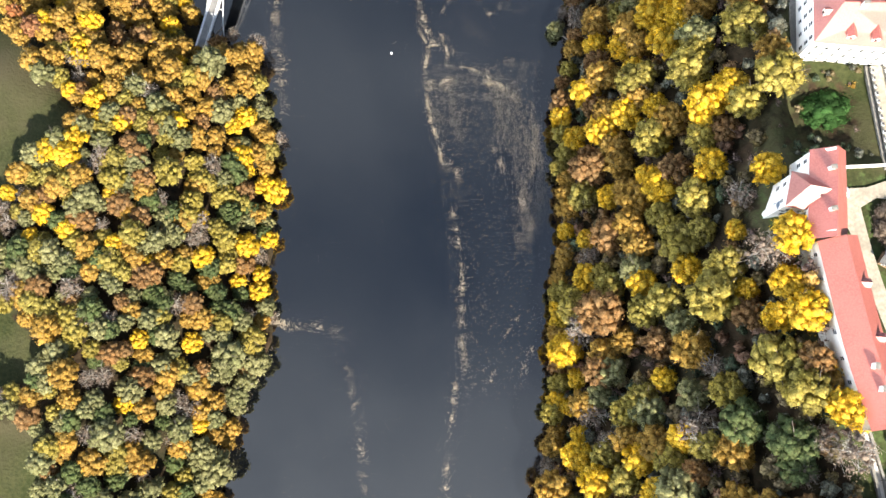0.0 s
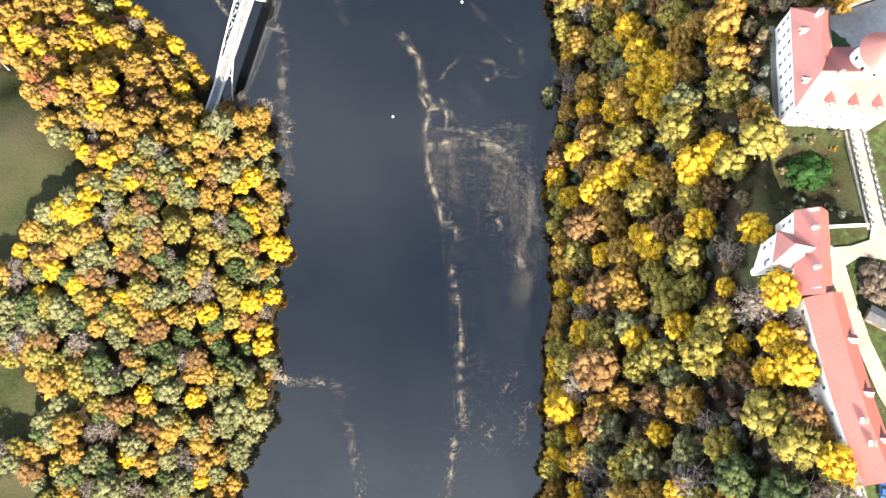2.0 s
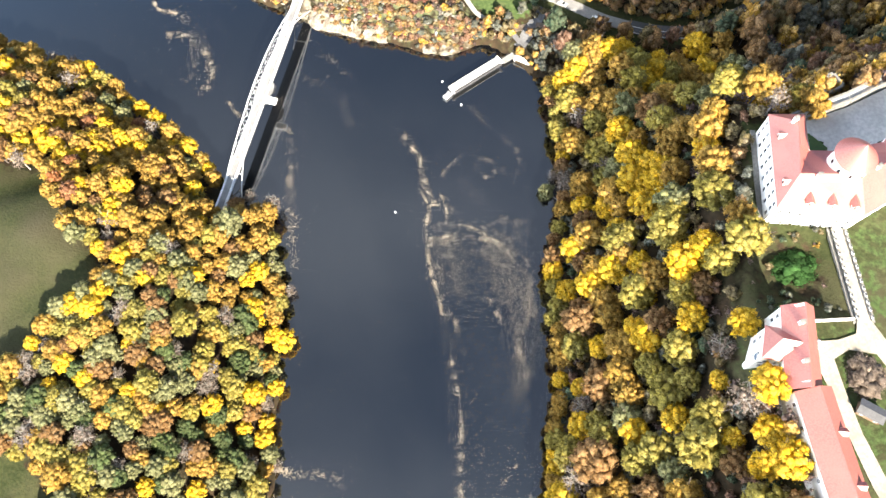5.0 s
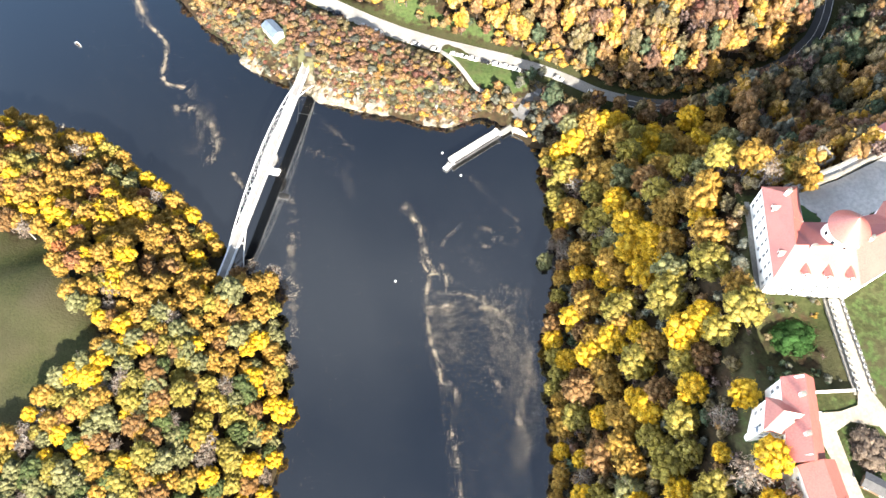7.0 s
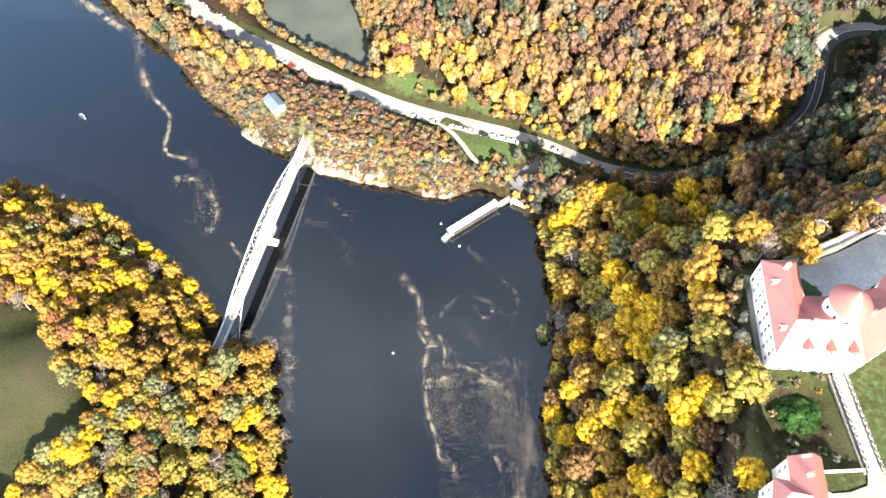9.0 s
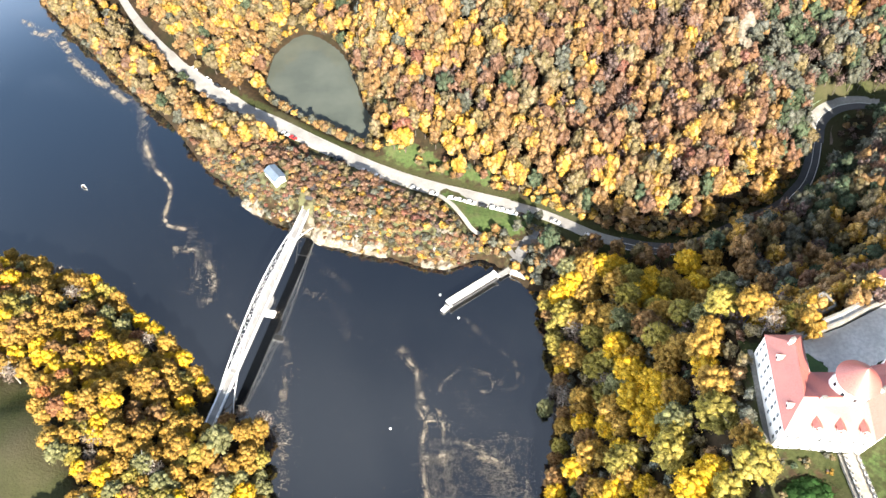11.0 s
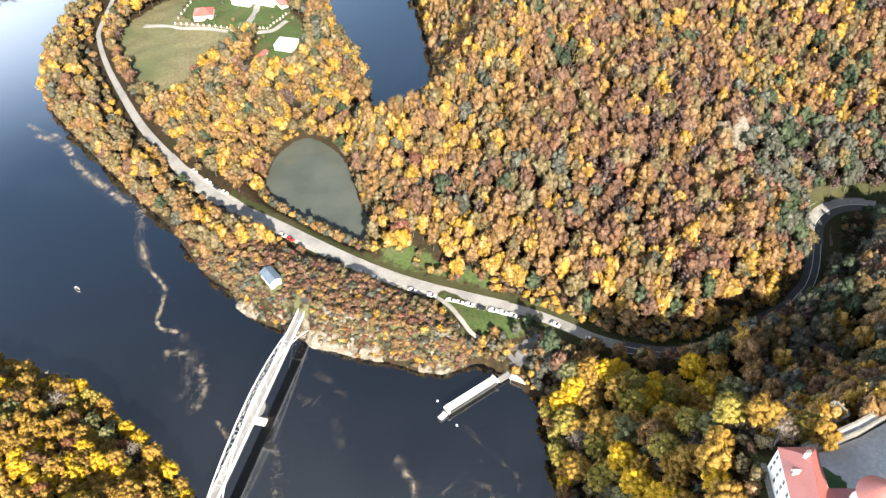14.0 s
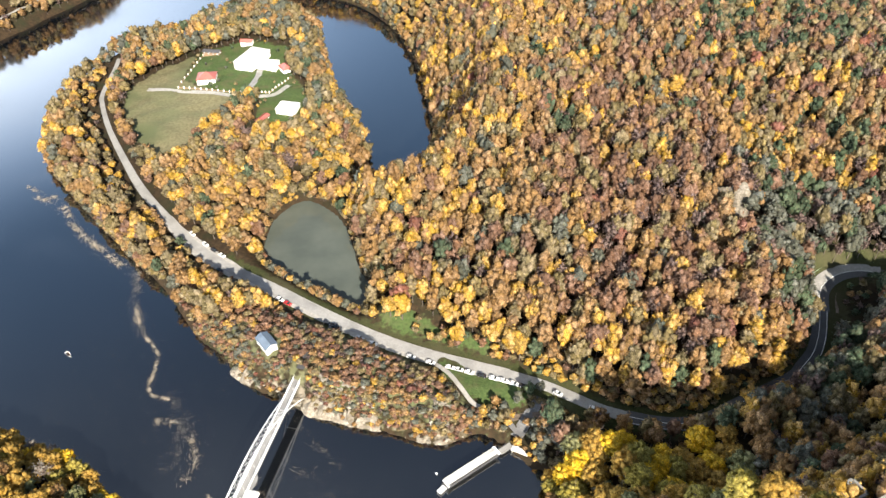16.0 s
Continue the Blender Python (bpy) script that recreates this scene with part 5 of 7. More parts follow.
    beam(bm, at(mid + 0.2, 2.0, 10.9), at(mid + 0.2, 6.5, 10.9), 0.1)
    beam(bm, at(mid - 2.4, 6.5, 10.9), at(mid + 0.2, 6.5, 10.9), 0.1)
    for s in (-2.4, -1.2, 0.2):
        for off in (4.8, 6.5):
            if off > 6 or s != -1.2:
                beam(bm, at(mid + s, off, 9.8), at(mid + s, off, 10.9), 0.1)
    part("viewing_platform", bm, WHITE_PAINT, t)
    # lamp posts along the railing
    for s in np.linspace(8, span - 8, 6):
        bm = bmesh.new()
        rod(bm, at(s, 2.1, 9.8), at(s, 2.1, 13.6), 0.07, 0.05, 6)
        box(bm, (0.5, 0.25, 0.12), at(s, 1.9, 13.65))
        part("lamp_post", bm, WHITE_PAINT, t)
    for s, w in ((-1.0, 1), (span + 1.0, 1)):
        bm = bmesh.new()
        box(bm, (5.4, 4, 8.6), at(s, 0, 4.8) , math.degrees(math.atan2(along.y, along.x)) - 90, 0.2)
        part("abutment", bm, OLD_CONCRETE, t, "weathered concrete abutment")
    return t


build_bridge()


# ---- landing stage ----
def build_dock():
    a, b = Vector((4.2, 174.2, 0)), Vector((24.9, 188.3, 0))
    u = (b - a).normalized()
    turn = math.degrees(math.atan2(u.y, u.x))
    mid = (a + b) / 2
    t = thing("boat_landing", pose(mid.x, mid.y, 0, 0, 0, turn), "white-roofed floating boat landing stage", "pier")
    L = (b - a).length
    # the pontoon's dark colour stands in for the black reflection along the landing
    bm = bmesh.new()
    box(bm, (L + 2.4, 2.9, 1.1), (-0.2, 0.1, 0.35), 0, 0.12)
    part("pontoon", bm, DARK, t, "floating pontoon, coloured dark for the black reflection beside it")
    bm = bmesh.new()
    slab(bm, [(-L / 2, -1.6, 3.2), (L / 2, -1.6, 3.2), (L / 2, 0, 3.45), (-L / 2, 0, 3.45)], 0.16)
    slab(bm, [(-L / 2, 0, 3.45), (L / 2, 0, 3.45), (L / 2, 1.6, 3.2), (-L / 2, 1.6, 3.2)], 0.16)
    part("roof", bm, CONCRETE, t, "pale weathered sheet roof")
    for i in range(7):
        for sy in (-1.05, 1.05):
            bm = bmesh.new()
            rod(bm, (-L / 2 + 0.6 + i * (L - 1.2) / 6, sy, 0.9), (-L / 2 + 0.6 + i * (L - 1.2) / 6, sy, 3.25), 0.08, 0.08, 6)
            part("post", bm, DARK, t)
    bm = bmesh.new()
    for z in (1.5, 1.9):
        beam(bm, (-L / 2, 1.4, z), (L / 2, 1.4, z), 0.07)
    part("rail", bm, DARK, t)
    bm = bmesh.new()
    for y in (-1.6, 0, 1.6):
        beam(bm, (-L / 2, y, 3.24 if y else 3.5), (L / 2, y, 3.24 if y else 3.5), 0.12)
    for i in range(9):
        for sy in (-1, 1):
            beam(bm, (-L / 2 + 0.06 + i * (L - 0.12) / 8, 0, 3.47), (-L / 2 + 0.06 + i * (L - 0.12) / 8, sy * 1.6, 3.22), 0.07)
    part("roof_seam", bm, OFF_WHITE, t, "raised white seams of the roof")
    bm = bmesh.new()
    box(bm, (1.2, 4.4, 0.3), (L / 2 + 0.2, -0.2, 3.1), 0, 0.05)
    part("end_beam", bm, WHITE_PAINT, t)
    bm = bmesh.new()
    box(bm, (0.9, 4.0, 0.3), (-L / 2 - 0.2, -0.3, 2.6), 0, 0.05)
    part("end_beam", bm, WHITE_PAINT, t)
    bm = bmesh.new()
    box(bm, (3.6, 2.2, 0.5), (-L / 2 - 2.6, -0.6, 0.9), 12, 0.08)
    part("end_float", bm, WHITE_PAINT, t)
    # gangway to the shore
    g = thing("gangway", pose(31.0, 191.4, 0, 0, 0, turn), "grey steel gangway to the boat landing", "gangway")
    bm = bmesh.new()
    box(bm, (11, 2.6, 0.25), (0, 0, 1.4))
    part("walkway", bm, ASPHALT, g)
    for sy in (-1.3, 1.3):
        bm = bmesh.new()
        beam(bm, (-5.5, sy, 2.4), (5.5, sy, 2.4), 0.08)
        for i in range(6):
            beam(bm, (-5.4 + i * 2.15, sy, 1.4), (-5.4 + i * 2.15, sy, 2.4), 0.07)
        part("handrail", bm, DARK, g)
    # concrete head on the shore, with two white blocks
    h = thing("quay", pose(33.0, 196.0, 0, 0, 0, turn), "grey concrete quay at the gangway's shore end", "quay")
    bm = bmesh.new()
    box(bm, (5.0, 8.0, 3.0), (0.6, -0.4, 0.2), 0, 0.1)
    part("slab", bm, CONCRETE, h)
    for x, y, w in ((-1.2, 1.0, 2.4), (-1.0, -2.4, 1.8)):
        bm = bmesh.new()
        box(bm, (0.8, w, 0.7), (x, y, 2.05), 8, 0.06)
        part("block", bm, OFF_WHITE, h)
    s = thing("landing_platform", pose(35.6, 189.6, 0, 0, 0, turn - 62), "white flat platform beside the gangway", "platform")
    bm = bmesh.new()
    box(bm, (7.4, 4.4, 0.4), (0, 0, 1.6), 0, 0.06)
    box(bm, (2.2, 4.9, 0.3), (1.0, 0, 1.9), 0, 0.06)
    part("slab", bm, OFF_WHITE, s)
    for px in (-3.2, 3.2):
        for py in (-1.9, 1.9):
            bm = bmesh.new()
            rod(bm, (px, py, -2.2), (px, py, 1.5), 0.2, 0.2, 8)
            part("pile", bm, CONCRETE, s)


build_dock()


# ---- castle ----
def window_mesh():
    bm = bmesh.new()
    for sx in (-0.58, 0.58):
        box(bm, (0.12, 0.16, 1.8), (sx, 0, 0))
    for sz in (-0.9, 0, 0.9):
        box(bm, (1.28, 0.16, 0.12), (0, 0, sz))
    return put_mesh("window_frame", bm, WHITE_PAINT)


def pane_mesh():
    bm = bmesh.new()
    box(bm, (1.12, 0.06, 1.74))
    return put_mesh("pane", bm, GLASS)


W_FRAME, W_PANE = window_mesh(), pane_mesh()


def windows(parent, a, b, levels, count, inset=1.8, size=1.0):
    """Rows of windows on the outer face of a wall from a to b (outside on the right hand)."""
    a, b = Vector((*a, 0)), Vector((*b, 0))
    u = (b - a).normalized()
    turn = math.atan2(u.y, u.x)
    L = (b - a).length
    for z in levels:
        for i in range(count):
            p = a + u * (inset + (L - 2 * inset) * (i / (count - 1) if count > 1 else 0.5)) + Vector((u.y, -u.x, 0)) * 0.03
            w = part("window", W_PANE, None, parent)
            w.matrix_basis = Matrix.LocRotScale((p.x, p.y, z), Euler((0, 0, turn)), (size, 1, size))
            part("window_frame", W_FRAME, None, w)


def roof_plane(parent, pts, material=TILE, thick=0.22, label=""):
    bm = bmesh.new()
    slab(bm, pts, thick)
    return part("roof_slope", bm, material, parent, label)


def wall_run(parent, a, b, z0, z1, thick=0.7, material=PLASTER, top=None):
    """A straight wall whose outer face runs from a to b (outside on the right); top: height of a gable's peak."""
    a, b = Vector((*a, 0)), Vector((*b, 0))
    u = (b - a).normalized()
    inward = Vector((-u.y, u.x, 0)) * thick
    bm = bmesh.new()
    prof = [(a, z0), (b, z0), (b, z1)] + ([((a + b) / 2, top)] if top else []) + [(a, z1)]
    out = [bm.verts.new((p.x, p.y, z)) for p, z in prof]
    inn = [bm.verts.new((p.x + inward.x, p.y + inward.y, z)) for p, z in prof]
    bm.faces.new(out)
    bm.faces.new(inn[::-1])
    for i in range(len(prof)):
        j = (i + 1) % len(prof)
        bm.faces.new((out[j], out[i], inn[i], inn[j]))
    bmesh.ops.recalc_face_normals(bm, faces=bm.faces[:])
    return part("wall", bm, material, parent)


def grown(quad, over):
    """The quad pushed outwards by a roof's overhang."""
    c = sum((Vector(p) for p in quad), Vector((0, 0))) / 4
    return [tuple(Vector(p) + (Vector(p) - c).normalized() * over * 1.4) for p in quad]


def house(name, quad, z0, eave, ridge, ridge_z, label, category="building", material=TILE, wall=PLASTER, walls=True, over=0.35):
    """A building on a quad (counter-clockwise: SW, SE, NE, NW), with a roof ridge between two points."""
    t = thing(name, (0, 0, 0), label, category)
    if walls:
        for i in range(4):
            wall_run(t, quad[i], quad[(i + 1) % 4], z0, eave, material=wall)
    g = [(*p, eave + 0.05) for p in grown(quad, over)]
    r0, r1 = (*ridge[0], ridge_z), (*ridge[1], ridge_z)
    return t, g, r0, r1


def dormer(parent, x, y, z, turn, size=1.0, lit=TILE):
    """A small gabled dormer that looks out along its own -y."""
    bm = bmesh.new()
    w, h, L = 1.5 * size, 1.5 * size, 3.0 * size
    box(bm, (w, L, h), (0, L / 2, h / 2))
    body = part("dormer", bm, PLASTER, parent)
    body.matrix_basis = pose(x, y, z, 0, 0, turn)
    bm = bmesh.new()
    slab(bm, [(-w * 0.68, -0.25, h - 0.12), (0, -0.25, h + w * 0.5), (0, L, h + w * 0.5), (-w * 0.68, L, h - 0.12)], 0.1)
    slab(bm, [(0, -0.25, h + w * 0.5), (w * 0.68, -0.25, h - 0.12), (w * 0.68, L, h - 0.12), (0, L, h + w * 0.5)], 0.1)
    part("dormer_roof", bm, lit, body)
    pane = part("dormer_window", W_PANE, None, body)
    pane.matrix_basis = Matrix.LocRotScale((0, -0.02, h * 0.52), Euler((0, 0, 0)), (0.6 * size, 1, 0.5 * size))


def chimney(parent, x, y, z, h=2.6, turn=0.0, material=PLASTER):
    bm = bmesh.new()
    box(bm, (1.3, 0.9, h), (0, 0, h / 2), 0, 0.04)
    c = part("chimney", bm, material, parent)
    c.matrix_basis = pose(x, y, z, 0, 0, turn)
    bm = bmesh.new()
    box(bm, (1.55, 1.15, 0.2), (0, 0, h + 0.1), 0, 0.04)
    box(bm, (0.9, 0.5, 0.12), (0, 0, h + 0.22))
    part("chimney_cap", bm, STONE, c)


def build_palace():
    z0, eave = 63.0, 76.0
    # west wing
    sw, se, ne, nw = (94.0, 82.0), (105.3, 81.2), (108.0, 111.6), (97.3, 112.0)
    t, g, r0, r1 = house("palace", (sw, se, ne, nw), z0, eave, ((99.6, 89.4), (102.4, 106.2)), 82.0, "white-plastered castle palace with red tiled roofs")
    roof_plane(t, [g[3], g[0], r0, r1])
    roof_plane(t, [(106.7, 99.0, eave + 0.05), g[2], r1, (101.5, 98.6, 81.9)])
    roof_plane(t, [g[2], g[3], r1])
    windows(t, nw, sw, (68.3, 71.4, 74.2), 8)
    windows(t, ne, nw, (71.4, 74.2), 3)
    # south wing
    s0, s1, s2, n2, n1 = (94.0, 82.0), (118.0, 78.9), (135.5, 88.6), (128.5, 101.5), (115.0, 99.0)
    ra, rb, rc = (99.6, 89.4, 82.0), (116.6, 88.6, 82.0), (132.0, 95.0, 82.0)
    wall_run(t, s0, s1, z0 - 3, eave)
    wall_run(t, s1, s2, z0 - 3, eave)
    wall_run(t, s2, n2, z0, eave)
    wall_run(t, n2, n1, z0, eave)
    wall_run(t, n1, (106.7, 99.4), z0, eave)
    lip = 0.5
    e0, e1, e2 = (g[0][0], g[0][1] - 0.1, eave), (118.1, 78.9 - lip, eave), (136.0, 88.2, eave)
    roof_plane(t, [e0, e1, rb, ra])
    roof_plane(t, [e1, e2, rc, rb])
    roof_plane(t, [(115.2, 99.4, eave), (106.5, 99.8, eave), (101.6, 99.0, 81.4), ra, rb])
    roof_plane(t, [(128.9, 101.9, eave), (115.2, 99.4, eave), rb, rc])
    roof_plane(t, [e2, (128.9, 101.9, eave), rc])
    windows(t, s0, s1, (66.2, 69.6, 72.9), 8)
    windows(t, s1, s2, (66.2, 69.6, 72.9), 6)
    for x, y in ((102.6, 81.8), (108.8, 80.9), (115.0, 80.2)):
        dormer(t, x, y, 76.3, -4, 1.25)
    for x, y in ((96.0, 88.6), (97.6, 103.6)):
        dormer(t, x, y, 77.3, -96, 1.15)
    for x, y, tr in ((104.4, 88.2, 0), (111.6, 88.4, 0), (101.6, 106.6, 20), (121.5, 90.4, 30)):
        chimney(t, x, y, 80.4, 3.0, tr)
    # east wing beyond the tower
    q = [(123.0, 94.0), (142.0, 92.0), (152.0, 112.0), (134.0, 106.5)]
    for i in range(4):
        wall_run(t, q[i], q[(i + 1) % 4], z0, 74.5)
    gq = [(*p, 74.6) for p in grown(q, 0.4)]
    k0, k1 = (131.0, 97.0, 80.0), (143.0, 105.5, 80.0)
    roof_plane(t, [gq[0], gq[1], k0])
    roof_plane(t, [gq[1], gq[2], k1, k0])
    roof_plane(t, [gq[2], gq[3], k1])
    roof_plane(t, [gq[3], gq[0], k0, k1])
    # round tower with a conical roof
    c = Vector((114.4, 92.6))
    bm = bmesh.new()
    bmesh.ops.create_cone(bm, cap_ends=True, segments=40, radius1=5.5, radius2=5.4, depth=22, matrix=Matrix.Translation((c.x, c.y, 74.0)))
    tower = part("tower_wall", bm, PLASTER, t)
    bm = bmesh.new()
    bmesh.ops.create_cone(bm, cap_ends=True, segments=40, radius1=6.0, radius2=0.2, depth=6.0, matrix=Matrix.Translation((c.x, c.y, 88.0)))
    part("tower_roof", bm, TILE, tower, "conical red tiled tower roof")
    bm = bmesh.new()
    rod(bm, (c.x, c.y, 90.8), (c.x, c.y, 93.0), 0.1, 0.04, 6)
    part("finial", bm, DARK, tower)
    for q in range(10):
        an = math.radians(q * 36)
        w = part("tower_window", W_PANE, None, tower)
        w.matrix_basis = Matrix.LocRotScale((c.x + 5.44 * math.cos(an), c.y + 5.44 * math.sin(an), 82.4), Euler((0, 0, an + math.pi / 2)), (0.8, 1, 0.8))
    # terrace along the west foot
    bm = bmesh.new()
    slab(bm, [(92.4, 81.0, 65.8), (94.0, 80.8, 65.8), (97.2, 113.0, 65.8), (95.8, 113.2, 65.8)], 6.0)
    part("terrace", bm, STONE, t, "grey stone terrace at the wall's foot")


build_palace()


def build_gatehouse():
    z0, eave = 63.5, 77.0
    sw, se, ne, nw = (85.6, 30.4), (95.0, 30.9), (97.2, 51.4), (88.7, 52.0)
    t, g, r0, r1 = house("gatehouse", (sw, se, ne, nw), z0, eave, ((90.5, 30.0), (93.4, 51.6)), 81.4, "white castle gatehouse with red tiled roof and tower")
    roof_plane(t, [g[3], g[0], (90.3, 29.6, 81.4), (93.4, 51.9, 81.4)])
    roof_plane(t, [g[1], g[2], (93.4, 51.9, 81.4), (90.3, 29.6, 81.4)])
    wall_run(t, ne, nw, 76.9, 77.0, top=81.2)
    wall_run(t, sw, se, 76.9, 77.0, top=81.2)
    windows(t, nw, sw, (71.0, 74.6), 5)
    windows(t, se, ne, (70.0, 74.0), 5)
    # square west tower
    a, b, c, d = (81.8, 38.8), (88.0, 37.6), (90.0, 45.6), (84.2, 46.9)
    for p, q in ((a, b), (b, c), (c, d), (d, a)):
        wall_run(t, p, q, 60, 76)
    gq = [(*p, 76.05) for p in grown((a, b, c, d), 0.4)]
    k0, k1 = (86.0, 42.5, 80.6), (91.6, 41.2, 80.6)
    roof_plane(t, [gq[3], gq[0], k0])
    roof_plane(t, [gq[0], gq[1], k1, k0])
    roof_plane(t, [gq[2], gq[3], k0, k1])
    windows(t, d, a, (68.5, 72.5), 2, 2.0)
    windows(t, a, b, (68.5, 72.5), 2, 1.8)
    # round stair bay at the tower's corner
    bm = bmesh.new()
    bmesh.ops.create_cone(bm, cap_ends=True, segments=24, radius1=1.3, radius2=1.3, depth=10, matrix=Matrix.Translation((83.0, 39.8, 66.0)))
    bay = part("stair_bay", bm, PLASTER, t)
    bm = bmesh.new()
    bmesh.ops.create_cone(bm, cap_ends=True, segments=24, radius1=1.5, radius2=0.1, depth=1.4, matrix=Matrix.Translation((83.0, 39.8, 71.7)))
    part("bay_roof", bm, GREY_ROOF, bay)
    for x, y, tr in ((90.4, 36.4, 7), (91.6, 46.6, 7)):
        chimney(t, x, y, 78.6, 3.0, tr)


build_gatehouse()


def build_stable():
    """The long range south of the gatehouse, slightly curved in plan."""
    t = thing("long_range", (0, 0, 0), "long curved castle range with a red tiled roof", "building")
    line = smooth_line([(92.6, 30.0), (94.0, 18.0), (95.6, 5.0), (97.6, -6.0), (99.4, -14.5)], 5)
    d = np.gradient(line, axis=0)
    d /= np.linalg.norm(d, axis=1, keepdims=True)
    nrm = np.stack([d[:, 1], -d[:, 0]], 1)
    half = 4.6
    west, eastl = line + nrm * half, line - nrm * half
    for i in range(len(line) - 1):
        wa, wb, ea, eb = west[i], west[i + 1], eastl[i], eastl[i + 1]
        wall_run(t, wa, wb, 60, 77)
        wall_run(t, eb, ea, 63, 77)
        wo, wo2, eo, eo2 = wa + nrm[i] * 0.4, wb + nrm[i + 1] * 0.4, ea - nrm[i] * 0.4, eb - nrm[i + 1] * 0.4
        roof_plane(t, [(*wo, 76.9), (*wo2, 76.9), (*line[i + 1], 81.0), (*line[i], 81.0)])
        roof_plane(t, [(*eo, 76.9), (*eo2, 76.9), (*line[i + 1], 81.0), (*line[i], 81.0)])
        windows(t, wa, wb, (74.0,), 1, 2.0, 0.9)
        windows(t, eb, ea, (70.5, 74.0), 1, 2.0, 0.9)
    wall_run(t, west[-1], eastl[-1], 60, 77, top=80.8)
    for k in (len(line) - 3, len(line) - 2):
        chimney(t, line[k][0] - 1.2, line[k][1], 79.0, 2.6, 80)
    for k in (2, 4, 6):
        if k < len(line):
            dormer(t, eastl[k][0] - 1.0, eastl[k][1], 77.6, 84, 1.1)


build_stable()


def crenel(name, a, b, z, label, thick=0.5, high=1.1, gap=1.0, base=0.0):
    """A parapet from a to b: a low wall with merlons on it."""
    a, b = Vector((*a, z)), Vector((*b, z))
    u = (b - a).normalized()
    turn = math.degrees(math.atan2(u.y, u.x))
    L = (b - a).length
    t = thing(name, pose(a.x, a.y, z, 0, 0, turn), label, "parapet")
    bm = bmesh.new()
    box(bm, (L, thick, 0.5 + base), (L / 2, 0, 0.25 - base / 2))
    part("base_wall", bm, STONE, t)
    n = int(L / (gap * 2))
    bm = bmesh.new()
    box(bm, (gap, thick, high - 0.5), (0, 0, 0))
    me = put_mesh("merlon", bm, PLASTER)
    for i in range(n):
        m = part("merlon", me, None, t)
        m.matrix_basis = pose((i + 0.5) * L / n, 0, 0.5 + (high - 0.5) / 2)
    # dark strips on the merlons stand in for the shade in the openings
    bm = bmesh.new()
    box(bm, (gap * 0.85, thick * 1.0, 0.14), (0, 0, 0))
    cap = put_mesh("cap", bm, DARK)
    for i in range(n):
        c = part("cap", cap, None, t, "dark strip on a merlon for the shade of an opening")
        c.matrix_basis = pose((i + 0.5) * L / n, 0, high + 0.07)


# entrance bridge with its stone side walls
bm = bmesh.new()
slab(bm, [(113.1, 78.9, 66.3), (116.7, 78.9, 66.3), (118.3, 50.2, 66.3), (114.3, 50.2, 66.3)], 0.6)
eb = thing("entrance_bridge", (0, 0, 0), "sandy stone causeway to the castle gate", "bridge")
part("roadway", bm, SAND, eb, "sandy worn roadway")
wall_run(eb, (114.0, 50.0), (112.8, 79.2), 54, 66.0, 0.8, STONE)
wall_run(eb, (117.0, 79.2), (118.6, 50.0), 54, 66.0, 0.8, STONE)
for sx, x0, x1 in ((-1, 113.1, 114.2), (1, 116.8, 118.3)):
    crenel("parapet", (x0, 78.2), (x1, 50.4), 66.32, "white parapet with dark openings along the causeway")
bm = bmesh.new()
bmesh.ops.create_cone(bm, cap_ends=True, segments=28, radius1=4.4, radius2=4.2, depth=9, matrix=Matrix.Translation((111.4, 62.5, 57.0)))
part("bastion", bm, STONE, eb, "round stone bastion")

plaza = np.array([(98.6, 45.0), (108.0, 45.4), (113.2, 47.0), (114.2, 50.3), (118.4, 50.4), (121.5, 44), (126, 36), (131, 26), (128, 24), (121, 34), (117.5, 41), (110, 42.5), (105.5, 40.0), (106.6, 31), (108.5, 20), (112, 8),
                  (117, -8), (114, -9), (108, 6), (104.5, 20), (102.5, 31), (99.5, 42)])
sheet("forecourt", plaza, 66.05, SAND, "pale sandy castle forecourt and paths", "paving")
garden_wall = thing("garden_wall", (0, 0, 0), "low white garden wall along the moat's edge", "wall")
wall_run(garden_wall, (98.2, 50.6), (113.4, 50.9), 60.5, 66.9, 0.5, PLASTER)
court = np.array([(108.4, 111.5), (111, 114.8), (127.5, 120.3), (145, 128.5), (150, 113), (134, 107.5), (128.6, 102.2), (117, 99.8), (115.5, 103.5), (117.5, 108.0)])
sheet("courtyard", court, 66.02, PAVING, "grey stone-paved castle courtyard", "paving")


def curtain(points, z0, z1, name, label, thick=3.2):
    t = thing(name, (0, 0, 0), label, "wall")
    for a, b in zip(points, points[1:]):
        wall_run(t, a, b, z0, z1, 0.7, STONE)
        u = (Vector(b) - Vector(a)).normalized()
        inn = Vector((-u.y, u.x)) * thick
        wall_run(t, tuple(Vector(b) + inn), tuple(Vector(a) + inn), z0, z1, 0.6, STONE)
        bm = bmesh.new()
        slab(bm, [(*a, z1 - 0.8), (*b, z1 - 0.8), (*(Vector(b) + inn), z1 - 0.8), (*(Vector(a) + inn), z1 - 0.8)], 0.5)
        part("wall_walk", bm, PAVING, t)


curtain([(145.5, 133.0), (127.0, 124.2), (108.0, 117.0)], 56, 69.0, "curtain_wall", "grey stone castle curtain wall with a wall walk")


